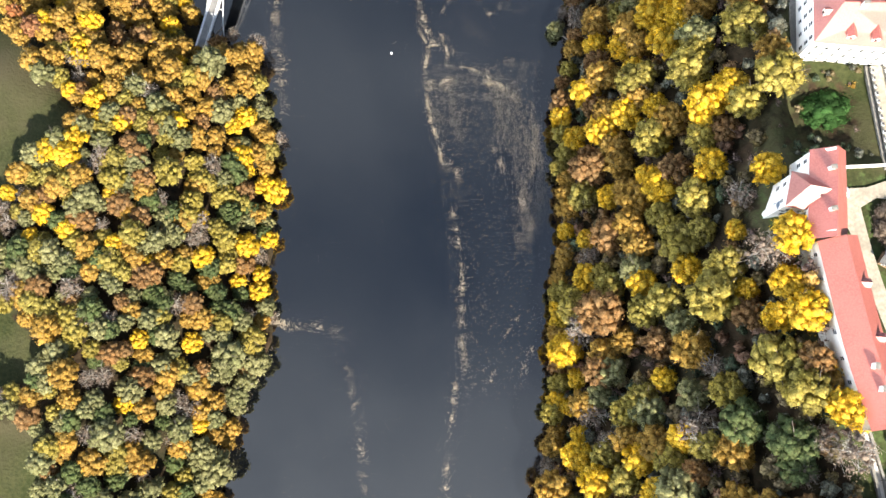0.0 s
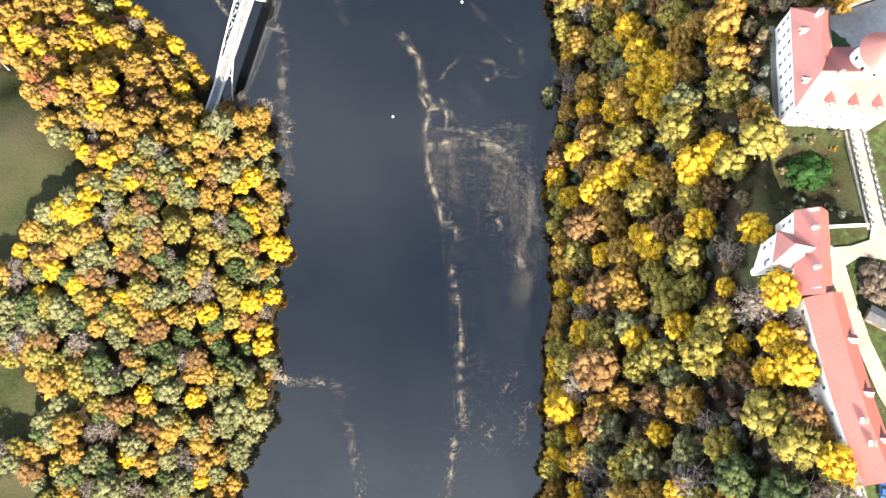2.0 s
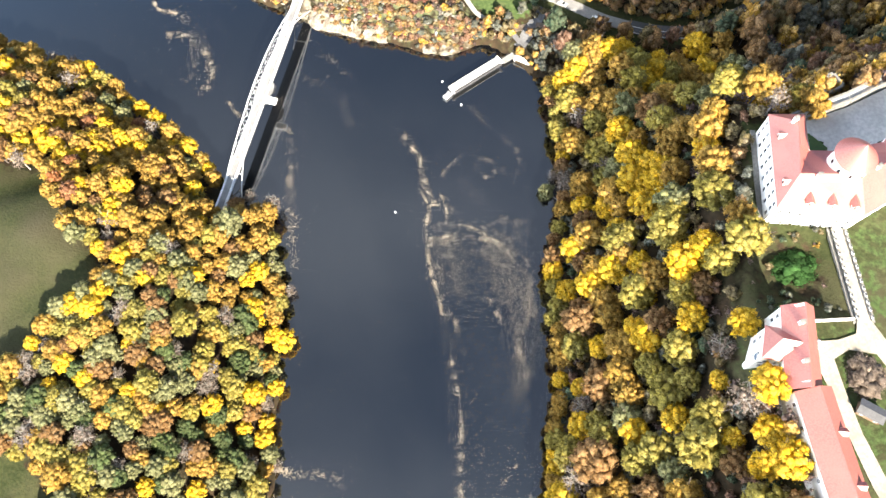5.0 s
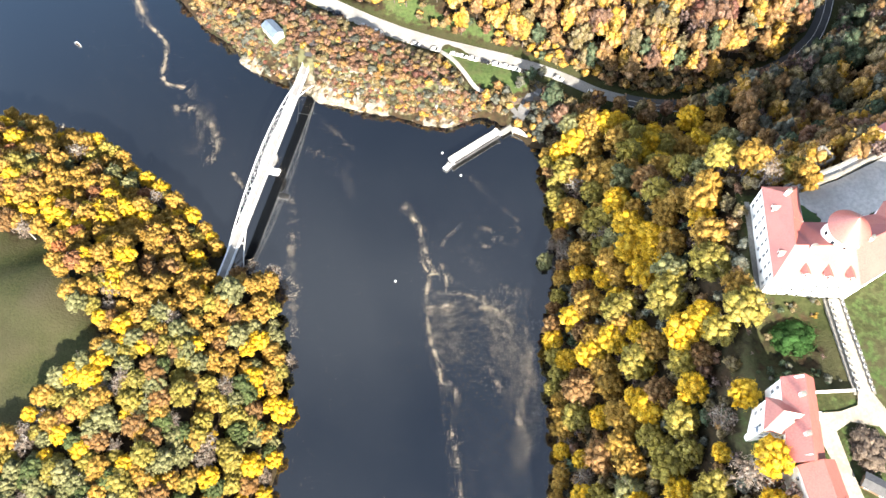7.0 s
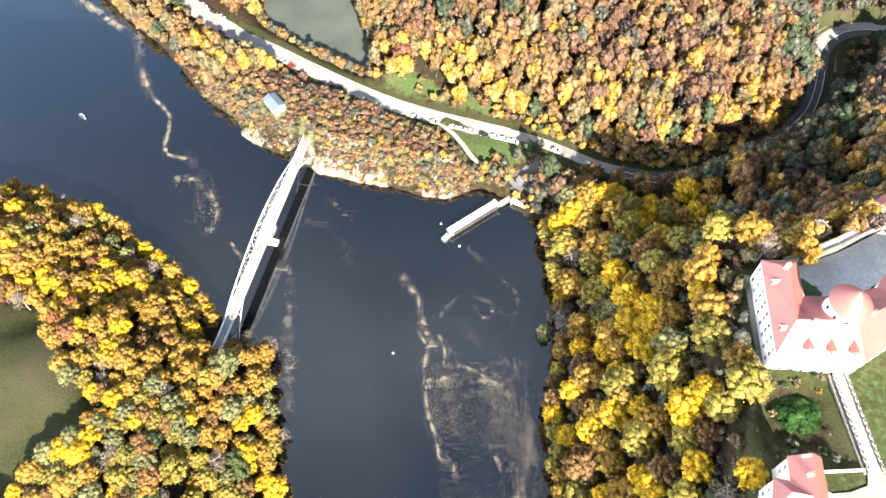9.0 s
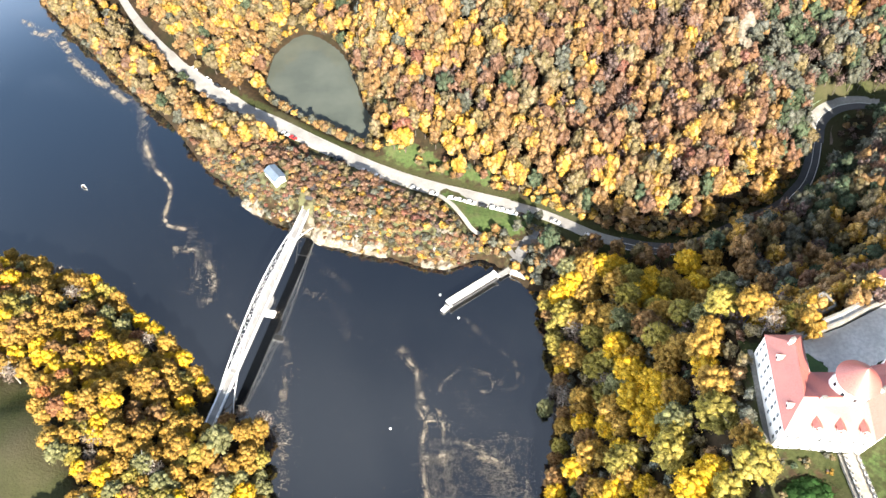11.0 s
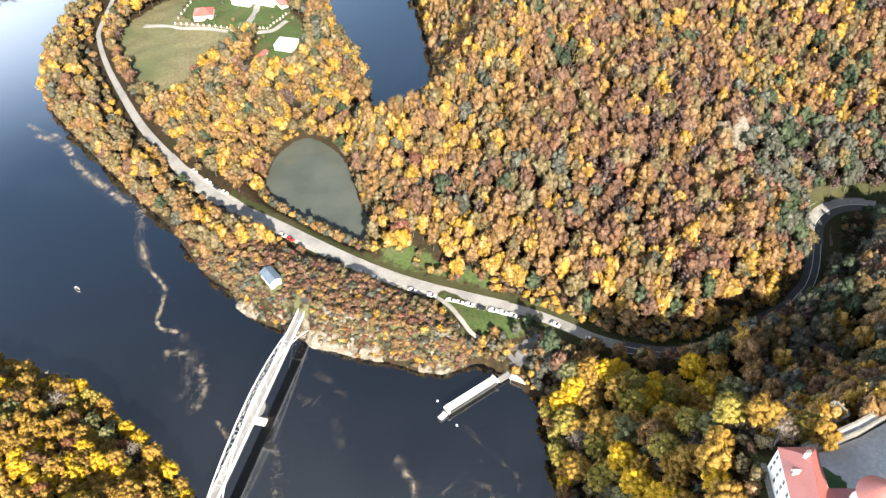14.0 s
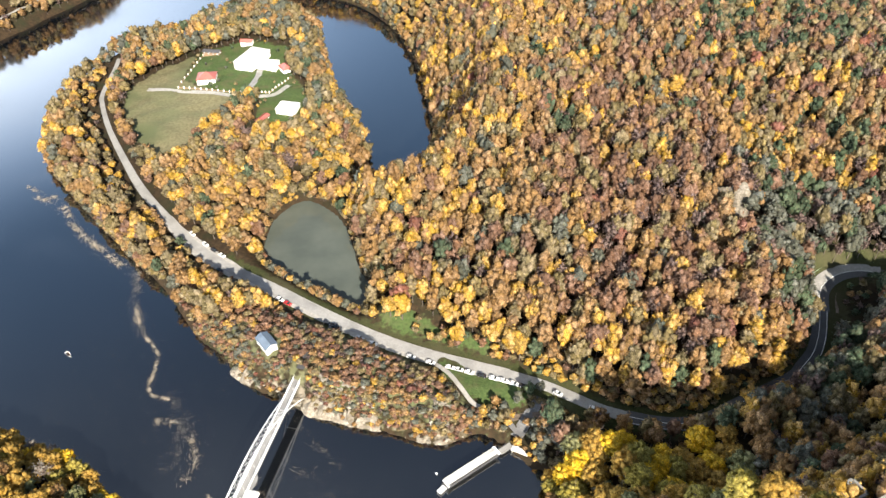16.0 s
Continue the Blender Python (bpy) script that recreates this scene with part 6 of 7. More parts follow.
def plain_house(name, cx, cy, z, L, W, h, rise, turn, label, roof, wall=PLASTER, hip=0.0, category="house"):
    """A small house: walls, four roof slopes or two with gables, windows and a door."""
    t = thing(name, pose(cx, cy, z, 0, 0, turn), label, category)
    q = [(-L / 2, -W / 2), (L / 2, -W / 2), (L / 2, W / 2), (-L / 2, W / 2)]
    for i in range(4):
        gable = h + rise if (i % 2 and not hip and rise > 0.3) else None
        wall_run(t, q[i], q[(i + 1) % 4], -1.5, h, 0.3, wall, gable)
    o = 0.4
    k = L / 2 - hip if hip else L / 2 + o
    g = [(-L / 2 - o, -W / 2 - o, h - 0.1), (L / 2 + o, -W / 2 - o, h - 0.1), (L / 2 + o, W / 2 + o, h - 0.1), (-L / 2 - o, W / 2 + o, h - 0.1)]
    k0, k1 = (-k, 0, h + rise + 0.15), (k, 0, h + rise + 0.15)
    roof_plane(t, [g[0], g[1], k1, k0], roof, 0.15)
    roof_plane(t, [g[2], g[3], k0, k1], roof, 0.15)
    if hip:
        roof_plane(t, [g[1], g[2], k1], roof, 0.15)
        roof_plane(t, [g[3], g[0], k0], roof, 0.15)
    if h > 2.2:
        windows(t, q[0], q[1], (h * 0.58,), max(1, int(L / 3)), 1.2, 0.7)
        windows(t, q[1], q[2], (h * 0.58,), max(1, int(W / 3.5)), 1.2, 0.7)
    return t


# ---- cabin above the bridge ----
plain_house("cabin", -74.6, 237.6, ground_at(-74.6, 237.6) + 0.2, 9.0, 5.6, 2.9, 1.3, -52, "small cabin with a pale blue-grey sheet roof among scrub", GREY_ROOF, OFF_WHITE, category="cabin")


# ---- rocks ----
def rock_mesh(seed, detail=3, sharp=0.35, flat=0.8):
    bm = bmesh.new()
    bmesh.ops.create_icosphere(bm, subdivisions=detail, radius=1.0)
    off = Vector((seed * 7.3, seed * 3.1, seed * 5.7))
    for v in bm.verts:
        n = v.co.normalized()
        cell = noise.cell_vector(n * 1.7 + off)
        v.co = n * (1 + sharp * noise.noise(n * 1.3 + off) + 0.16 * noise.noise(n * 4 + off)) + cell * 0.10
        v.co.z *= flat
    return put_mesh("rock", bm, ROCK)


ROCKS = [rock_mesh(k, 3, 0.9, 0.9) for k in range(6)]
gen = np.random.default_rng(55)
bank = smooth_line(NORTH_BANK[:16], 2.4)
for k, p in enumerate(bank):
    if p[0] < -104:
        continue
    near_bridge = math.exp(-((p[0] + 54) / 20) ** 2)
    if gen.random() > 0.16 + near_bridge * 0.8:
        continue
    x, y = p[0] + gen.normal(0, 1.0), p[1] + gen.uniform(0.4, 2.6)
    r = gen.uniform(0.7, 1.4) + near_bridge * gen.uniform(0.2, 1.0)
    t = new("rock", ROCKS[int(gen.integers(6))])
    t.matrix_basis = Matrix.LocRotScale((x, y, max(-0.3, ground_at(x, y) * 0.7)), Euler((gen.uniform(-0.4, 0.4), gen.uniform(-0.4, 0.4), gen.uniform(0, 6.3))), (r * 1.2, r * gen.uniform(0.6, 1.0), r * gen.uniform(0.7, 1.2)))
    tagged(t, "pale weathered boulder on the rocky river bank", "rock", "boulders on the river bank")
# broken rock of the bank, too small to count
chips = []
for k in range(8):
    g2 = np.random.default_rng(700 + k)
    base = np.array([(sx, sy, sz) for sz in (-1, 1) for sx, sy in ((-1, -1), (1, -1), (1, 1), (-1, 1))], float)
    chips.append(base * g2.uniform(0.55, 1.0, (8, 3)) * np.array([1, 0.8, 0.7]))
CHIP_FACES = [(4, 5, 6, 7), (0, 1, 5, 4), (1, 2, 6, 5), (2, 3, 7, 6), (3, 0, 4, 7)]
line = smooth_line(NORTH_BANK[:17], 0.9)
grad = np.gradient(line, axis=0)
grad /= np.linalg.norm(grad, axis=1, keepdims=True)
spots = []
for (x, y), (dx, dy) in zip(line, grad):
    if x < -104:
        continue
    rich = 0.25 + 0.75 * math.exp(-((x + 52) / 20) ** 2) + 0.3 * math.exp(-((x - 4) / 9) ** 2)
    rich *= 0.3 + 1.0 * patchy(x, y, 3.1, 6)
    for _ in range(gen.poisson(4.2 * rich**2.2)):
        far = abs(gen.normal(0.6, 2.4 + 1.6 * rich))
        spots.append((x + dy * far, y - dx * far, gen.uniform(0.3, 0.95)))
for cx, cy, n, w in ((-28, 211, 34, 2.6), (4, 204, 44, 3.0), (-47, 216, 34, 2.6), (9, 213, 20, 1.6), (-36, 214, 22, 2.2)):
    spots += [(cx + gen.normal(0, w), cy + gen.normal(0, w), gen.uniform(0.35, 1.1)) for _ in range(n)]


def rubble(spots):
    """Loose angular blocks, as quads, half sunk in the ground."""
    quads = []
    spots = np.array(spots)
    spots = spots[shore(spots[:, 0], spots[:, 1], RIVER) > -0.6]
    for (x, y, r), z in zip(spots, ground(spots[:, 0], spots[:, 1])):
        turn = np.array(Euler((gen.uniform(-0.5, 0.5), gen.uniform(-0.5, 0.5), gen.uniform(0, 6.28))).to_matrix())
        c = (chips[int(gen.integers(8))] * r) @ turn.T + np.array([x, y, max(z, 0) + r * 0.25])
        quads += [c[list(f)] for f in CHIP_FACES]
    return np.array(quads)


quads = rubble(spots)
tagged(new("broken_rock", quads_mesh("broken rock", np.array(quads), ROCK)), "pale broken limestone along the river bank", "rock", kind="stuff")
LIMESTONE = surface("cream limestone", (0.115, 0.097, 0.074), (0.25, 0.222, 0.182), 0.3, 0.9, 0.9, bump=1.0, c=(0.070, 0.056, 0.038))


def cliff(foot, high, lean, label):
    """A craggy rock face that rises from a foot line and leans inland, broken into ledges and ribs."""
    line = smooth_line(foot, 0.8)
    grad = np.gradient(line, axis=0)
    grad /= np.linalg.norm(grad, axis=1, keepdims=True)
    inland = np.stack([grad[:, 1], -grad[:, 0]], 1)
    if inland[:, 1].mean() < 0:
        inland = -inland
    levels = 11
    verts, faces = [], []
    n = len(line)
    for i, (p, q) in enumerate(zip(line, inland)):
        ends = min(1.0, min(i, n - 1 - i) / 5 + 0.25)
        top = high * ends * (0.62 + 0.7 * noise.noise(Vector((p[0] * 0.22, p[1] * 0.22, 3.0))) + 0.3 * noise.noise(Vector((p[0] * 0.9, p[1] * 0.9, 5.0))))
        for k in range(levels):
            u = k / (levels - 1)
            z = -0.6 + (top + 0.6) * u
            rib = noise.noise(Vector((p[0] * 0.45, p[1] * 0.45, z * 0.25))) * 1.1 + noise.noise(Vector((p[0] * 1.3, p[1] * 1.3, z * 1.1))) * 0.9
            ledge = 0.5 * (math.floor(u * 4 + 0.6 * noise.noise(Vector((p[0] * 0.3, p[1] * 0.3, 9.0)))) / 4 - u)
            back = lean * (u + ledge) + rib * (0.4 + 0.6 * u) - 1.5 + (1.6 if k == levels - 1 else 0.0)
            verts.append((p[0] + q[0] * back, p[1] + q[1] * back, z + 0.25 * rib))
    for i in range(n - 1):
        for k in range(levels - 1):
            a = i * levels + k
            faces.append((a, a + levels, a + levels + 1, a + 1))
    t = new("cliff", raw_mesh("cliff", verts, faces, LIMESTONE))
    tagged(t, label, "cliff")


for foot, high, lean, _ in CLIFFS:
    cliff(foot, high, lean, "cream limestone cliff rising from the river, partly overgrown")
cliff([(-42.5, 220.5), (-40.5, 217.5), (-38.5, 215), (-36.5, 213.4)], 2.6, 1.4, "bare limestone rib on the scrub slope")
cliff([(2, 203.5), (5, 204.5), (7, 206.5), (8.2, 209)], 2.6, 1.5, "bare limestone rib on the scrub slope")
# outcrop on the hillside
def rock_face(foot, label):
    """A bare rock face on the hillside: foot points with the height of the face at each."""
    line = smooth_line(foot, 0.7)
    verts, faces, levels = [], [], 10
    for x, y, high in line:
        z0 = ground_at(x, y) - 1.0
        for k in range(levels):
            u = k / (levels - 1)
            rough = noise.noise(Vector((x * 0.5, y * 0.5, u * 2.5))) * 1.2 + noise.noise(Vector((x * 1.6, y * 1.6, u * high * 0.9))) * 0.6
            back = 2.2 * u + rough + (2.5 if k == levels - 1 else 0)
            verts.append((x - 0.25 * back, y + back, z0 + (high + 1.0) * u + 0.4 * rough))
    for i in range(len(line) - 1):
        for k in range(levels - 1):
            a = i * levels + k
            faces.append((a, a + levels, a + levels + 1, a + 1))
    tagged(new("crag", raw_mesh("crag", verts, faces, LIMESTONE)), label, "cliff", "bare rock faces on the hillside")


rock_face([(135, 304, 4), (139, 300, 7), (143, 296, 10), (147, 293, 14), (151, 291.5, 18), (154.5, 293, 13)], "pale bare rock face high in the hillside wood")
rock_face([(126.5, 274, 5), (128.5, 271, 8), (130.5, 268, 8), (132, 265, 5)], "small pale rock rib among hillside trees")
CRAGS = [rock_mesh(k + 20, 3, 0.75, 1.3) for k in range(4)]
for x, y, r, up in ((158, 313, 2.6, 4), (166, 336, 2.6, 5), (163, 328, 2.2, 4), (169, 331, 2.0, 4), (174, 340, 2.0, 4)):
    t = new("crag", CRAGS[int(gen.integers(4))])
    t.matrix_basis = Matrix.LocRotScale((x, y, ground_at(x, y) + up), Euler((0.3, -0.2, gen.uniform(0, 6.3))), (r * 0.8, r * 0.6, r * 1.25))
    tagged(t, "pale bare crag rising out of the hillside wood", "rock", "crags on the hillside")
spots = []
for line, n, w in (([(136, 303), (144, 297), (150, 292)], 60, 1.8), ([(161, 322), (165, 332), (168, 342)], 70, 2.4), ([(126, 276), (130, 270), (133, 263)], 50, 1.6)):
    path = smooth_line(line, 1.0)
    for _ in range(n):
        p = path[int(gen.integers(len(path)))] + gen.normal(0, w, 2)
        spots.append((p[0], p[1], gen.uniform(0.6, 1.9)))
tagged(new("scree", quads_mesh("scree", rubble(spots), ROCK)), "pale broken rock between the trees of the hillside", "rock", kind="stuff")


# ---- scum and fallen leaves drifting on the water ----
gen = np.random.default_rng(66)
flecks = []


def streak(points, wide, per_m, lo=0.12, hi=0.42, clump=0.5):
    """Flecks along a drift line, gathered in knots."""
    line = smooth_line(points, 0.5)
    for i, p in enumerate(line):
        knot = 0.5 + 0.5 * math.sin(i * 0.37 + math.sin(i * 0.11) * 3)
        n = gen.poisson(per_m * 0.3 * (1 - clump + 2 * clump * knot))
        for _ in range(n):
            q = p + gen.normal(0, wide * (0.4 + 0.8 * (1 - knot)), 2)
            flecks.append((q[0], q[1], gen.uniform(lo, hi) * (0.55 + 0.45 * knot)))


MAIN = [(-5.6, 122.3), (-7.4, 114.2), (-7.9, 107.8), (-7.2, 99.5), (-5.9, 91.4), (-4.1, 86.5), (-2.5, 77.0), (2.6, 72.2), (3.8, 63.7), (0.7, 58.5), (1.4, 53.4), (3.1, 43.3), (3.2, 29.4),
        (2.3, 17.8), (3.2, 4.5), (-0.3, -2.9), (-1.5, -12.1), (-3.8, -28.3), (-5, -45)]
# the head of the drift, and the eddy that turns off it
streak([(-16.3, 154.1), (-12.8, 147.6), (-9.6, 143.0), (-8.2, 135.0), (-6.5, 127.1), (-4, 122.3)], 1.3, 24, 0.08, 0.3)
streak([(-12.8, 147.6), (-9.6, 143.0), (-9.1, 127.1), (-5.6, 122.3), (-1.4, 121.7)], 0.45, 14, 0.1, 0.36)
streak([(-1.3, 126.0), (0.5, 119.1), (0.7, 112.7), (6.2, 113.0), (13.8, 109.8), (16.7, 107.1), (22.7, 103.6)], 0.3, 16, 0.1, 0.3)
streak([(-1.3, 126.0), (4, 117), (13.8, 111.5), (24, 106), (36, 99)], 1.8, 9, 0.07, 0.22)
streak(MAIN[:7], 0.4, 16, 0.12, 0.42)
streak(MAIN[:7], 1.5, 10, 0.07, 0.25)
streak(MAIN[6:], 0.7, 7, 0.08, 0.34, 0.9)
streak(MAIN[6:], 2.0, 8, 0.07, 0.24)
streak([(-7.1, 106.9), (-0.2, 107.6), (7.6, 108.6), (19.6, 105)], 0.9, 24, 0.08, 0.26)
streak([(-7.1, 104.5), (10.6, 107.2), (19.6, 103.7), (32.2, 95.9)], 1.2, 12, 0.07, 0.26)
streak([(-5.1, 92.9), (2.0, 102.5), (13.4, 101.4), (24.4, 92.1), (31.1, 77.6), (32.2, 72.1), (30, 60)], 1.3, 9, 0.07, 0.2)
streak([(0, 90), (6, 96), (15, 94), (21, 86), (25, 72), (27, 55)], 1.6, 6, 0.06, 0.18)
streak([(15.6, 82.0), (19.0, 74.8), (22.3, 67.0), (27.7, 57.8)], 1.0, 8, 0.08, 0.3, 0.9)
streak([(-1.0, 134.8), (2.2, 139.1), (10.4, 144.6), (15.1, 142.3), (19.8, 140.3), (20.3, 135.0), (16.3, 133.8), (13.4, 138.7)], 0.7, 8, 0.07, 0.26)
streak([(11.2, 168.1), (15.9, 161.4), (19.8, 157.6), (25.1, 151.9), (29.7, 146.3), (31.0, 141.8), (29.0, 134.7), (24.3, 134.9), (24.5, 139.3)], 0.6, 5, 0.07, 0.24)
streak([(8, 132), (13, 124), (18, 118), (28, 112), (36, 108)], 2.2, 7, 0.06, 0.2)
# down the west side, and farther off
streak([(-62.4, 141.8), (-62.2, 128.1), (-59.9, 114.6), (-59.6, 97.0)], 1.6, 12, 0.08, 0.32)
streak([(-66, 25), (-60, 21.5), (-54.6, 19.4), (-46.8, 19.6)], 0.9, 34, 0.1, 0.45)
streak([(-46.8, 19.6), (-39.1, 17.0), (-36.3, 7.4), (-34.4, -3.8), (-31.6, -22.2), (-30.8, -40.0)], 1.5, 10, 0.07, 0.28)
streak([(22.6, 21.1), (14.5, 9.9), (12.1, -1.4)], 1.0, 7, 0.07, 0.26)
streak([(26.9, 10.5), (23.7, 3.9), (20.9, -7.2)], 1.0, 9, 0.07, 0.28)
streak([(-148.4, 276.5), (-141.2, 261.3), (-130.0, 246.5), (-128.4, 225.9), (-118.4, 220.5)], 0.5, 24, 0.15, 0.45)
streak([(-120.8, 209.2), (-107.7, 207.2), (-102.9, 199.1), (-99.1, 188.3), (-101.8, 179.4)], 1.6, 24, 0.1, 0.4)
streak([(-118, 224), (-112, 214), (-108, 204), (-107, 192), (-109, 184)], 2.5, 10, 0.1, 0.34)
streak([(-91.3, 173.2), (-85.1, 165.2)], 0.6, 14, 0.1, 0.35)
streak([(-71.0, 234.0), (-61.6, 210.4), (-45.4, 191.0), (-37.6, 181.7)], 1.6, 5, 0.08, 0.26)
streak([(-60, 184), (-50, 180), (-42, 170), (-38, 160)], 2.2, 8, 0.07, 0.24)
streak([(-72.2, 179.9), (-67.4, 165.2), (-62.8, 151.1), (-62.8, 132.5), (-60.9, 105.2)], 2.0, 10, 0.07, 0.28)
streak([(-236.3, 373.5), (-217.9, 364.6), (-202.1, 343.0), (-183.5, 325.3), (-166.7, 310.9), (-155.6, 303.9)], 2.0, 26, 0.15, 0.55, 0.8)
streak([(-246, 385), (-236, 378), (-222, 372)], 1.2, 20, 0.15, 0.5, 0.8)
streak([(-155, 300), (-149.8, 278.6), (-141.9, 262)], 2.0, 14, 0.15, 0.45)
streak([(-75, -30), (-69, -5), (-61, 16)], 1.0, 4, 0.07, 0.25)
# thin scatter that turns inside the eddy, and over the open water
for k in range(9):
    # arcs of fine dust that wheel round inside the eddy
    a = k / 8
    arc = [(-6 + 3 * a, 106 - 22 * a), (6 + 2 * a, 109 - 24 * a), (18, 106 - 22 * a), (29 - 5 * a, 96 - 24 * a), (34 - 9 * a, 78 - 22 * a), (33 - 10 * a, 56 - 14 * a), (30 - 9 * a, 34 - 8 * a)]
    streak(arc[:6], 2.4 + 0.8 * a, 34 - 12 * a, 0.05, 0.13, 0.35)
for _ in range(5200):
    a, b = gen.random() ** 1.2, gen.random() ** 1.4
    y = 114 - 120 * b
    bend = 6 * math.sin((y - 40) * 0.06)
    if gen.random() > 0.25 + 0.75 * patchy(a * 40 - bend, y, 5.0, 3):
        continue
    flecks.append((-5 + (112 - y) * 0.05 + a * 40, y, gen.uniform(0.05, 0.14)))
for _ in range(2200):
    flecks.append((gen.uniform(-58, 34), gen.uniform(-45, 175), gen.uniform(0.05, 0.12)))
for _ in range(700):
    flecks.append((gen.uniform(-170, -90), gen.uniform(180, 260), gen.uniform(0.07, 0.16)))
f = np.array(flecks)
more = f[gen.random(len(f)) < 0.8]
f = np.vstack([f, more + np.column_stack([gen.normal(0, 0.6, (len(more), 2)), np.zeros(len(more))])])
f[:, 2] *= 0.72
f = f[shore(f[:, 0], f[:, 1], RIVER) < -0.5]
ang = gen.uniform(0, 6.28, len(f))
ca, sa = np.cos(ang) * f[:, 2], np.sin(ang) * f[:, 2]
thin = gen.uniform(0.35, 0.9, len(f))
zz = 0.03 + gen.uniform(0, 0.03, len(f))
quad = np.stack([np.stack([f[:, 0] + ca, f[:, 1] + sa, zz], 1), np.stack([f[:, 0] - sa * thin, f[:, 1] + ca * thin, zz + 0.01], 1),
                 np.stack([f[:, 0] - ca, f[:, 1] - sa, zz], 1), np.stack([f[:, 0] + sa * thin, f[:, 1] - ca * thin, zz + 0.01], 1)], 1)
tagged(new("drifting_scum", quads_mesh("drifting scum", quad, FOAM)), "pale scum and fallen leaves drifting in curling lines", "scum", kind="stuff")


# ---- boats, buoys, fallen tree ----
def buoy(x, y, r=0.45):
    t = thing("buoy", (x, y, 0), "small white mooring buoy on the water", "buoy", "buoys on the river")
    bm = bmesh.new()
    bmesh.ops.create_uvsphere(bm, u_segments=14, v_segments=9, radius=r, matrix=Matrix.Translation((0, 0, r * 0.5)))
    part("float", bm, WHITE_PAINT, t)
    bm = bmesh.new()
    rod(bm, (0, 0, r * 1.4), (0, 0, r * 1.9), 0.06, 0.05, 8)
    part("ring", bm, DARK, t)


for x, y in ((-19.9, 119.0), (0.4, 180.0), (8.1, 168.1), (30.6, 201.5)):
    buoy(x, y)


def boat(x, y, turn, L=4.6):
    t = thing("rowing_boat", pose(x, y, 0.05, 0, 0, turn), "small white rowing boat on the river", "boat")
    bm = bmesh.new()
    rows = []
    for k in range(9):
        u = k / 8
        w = 0.85 * math.sin(math.pi * min(1, 0.22 + u * 0.78)) ** 0.6 * (1 - max(0, u - 0.55) ** 2 * 4.4)
        xx = (u - 0.5) * L
        rows.append([bm.verts.new((xx, -w, 0.5)), bm.verts.new((xx, -w * 0.6, 0)), bm.verts.new((xx, w * 0.6, 0)), bm.verts.new((xx, w, 0.5))])
    for a, b in zip(rows, rows[1:]):
        for i in range(3):
            bm.faces.new((a[i], a[i + 1], b[i + 1], b[i]))
    bm.faces.new(rows[0][::-1])
    bm.faces.new(rows[-1])
    bmesh.ops.solidify(bm, geom=bm.faces[:], thickness=0.06)
    part("hull", bm, WHITE_PAINT, t)
    for xx in (-1.1, 0.5):
        bm = bmesh.new()
        box(bm, (0.3, 1.5, 0.06), (xx, 0, 0.34))
        part("thwart", bm, BROWN_WOOD, t)


boat(-172.2, 248.1, -40)


def fallen_tree(x, y, turn, r, kind="bare", looks="leafless"):
    m = Matrix.LocRotScale((x, y, 0.5), Euler((0, radians(80), radians(turn))), (r, r, r))
    t = thing("fallen_tree", m, f"{looks} fallen tree lying in the water by the bank", "tree")
    crown, trunk = MODELS[kind][1]
    part("trunk", trunk, None, t)
    part("crown", crown, None, t)


fallen_tree(49.5, 131.8, 172, 3.0)
fallen_tree(46.8, 120.6, 144, 4.2, "sage", "grey-green")
fallen_tree(-67, 24.5, -18, 3.0)

# ---- cars ----
CAR_PAINT = {"white": paint_mat("white car paint", (0.78, 0.78, 0.78)), "black": paint_mat("black car paint", (0.02, 0.02, 0.024)), "silver": paint_mat("silver car paint", (0.5, 0.51, 0.53)),
             "blue": paint_mat("blue car paint", (0.03, 0.10, 0.28)), "red": paint_mat("red car paint", (0.4, 0.03, 0.03))}
CAR_MODELS = {}


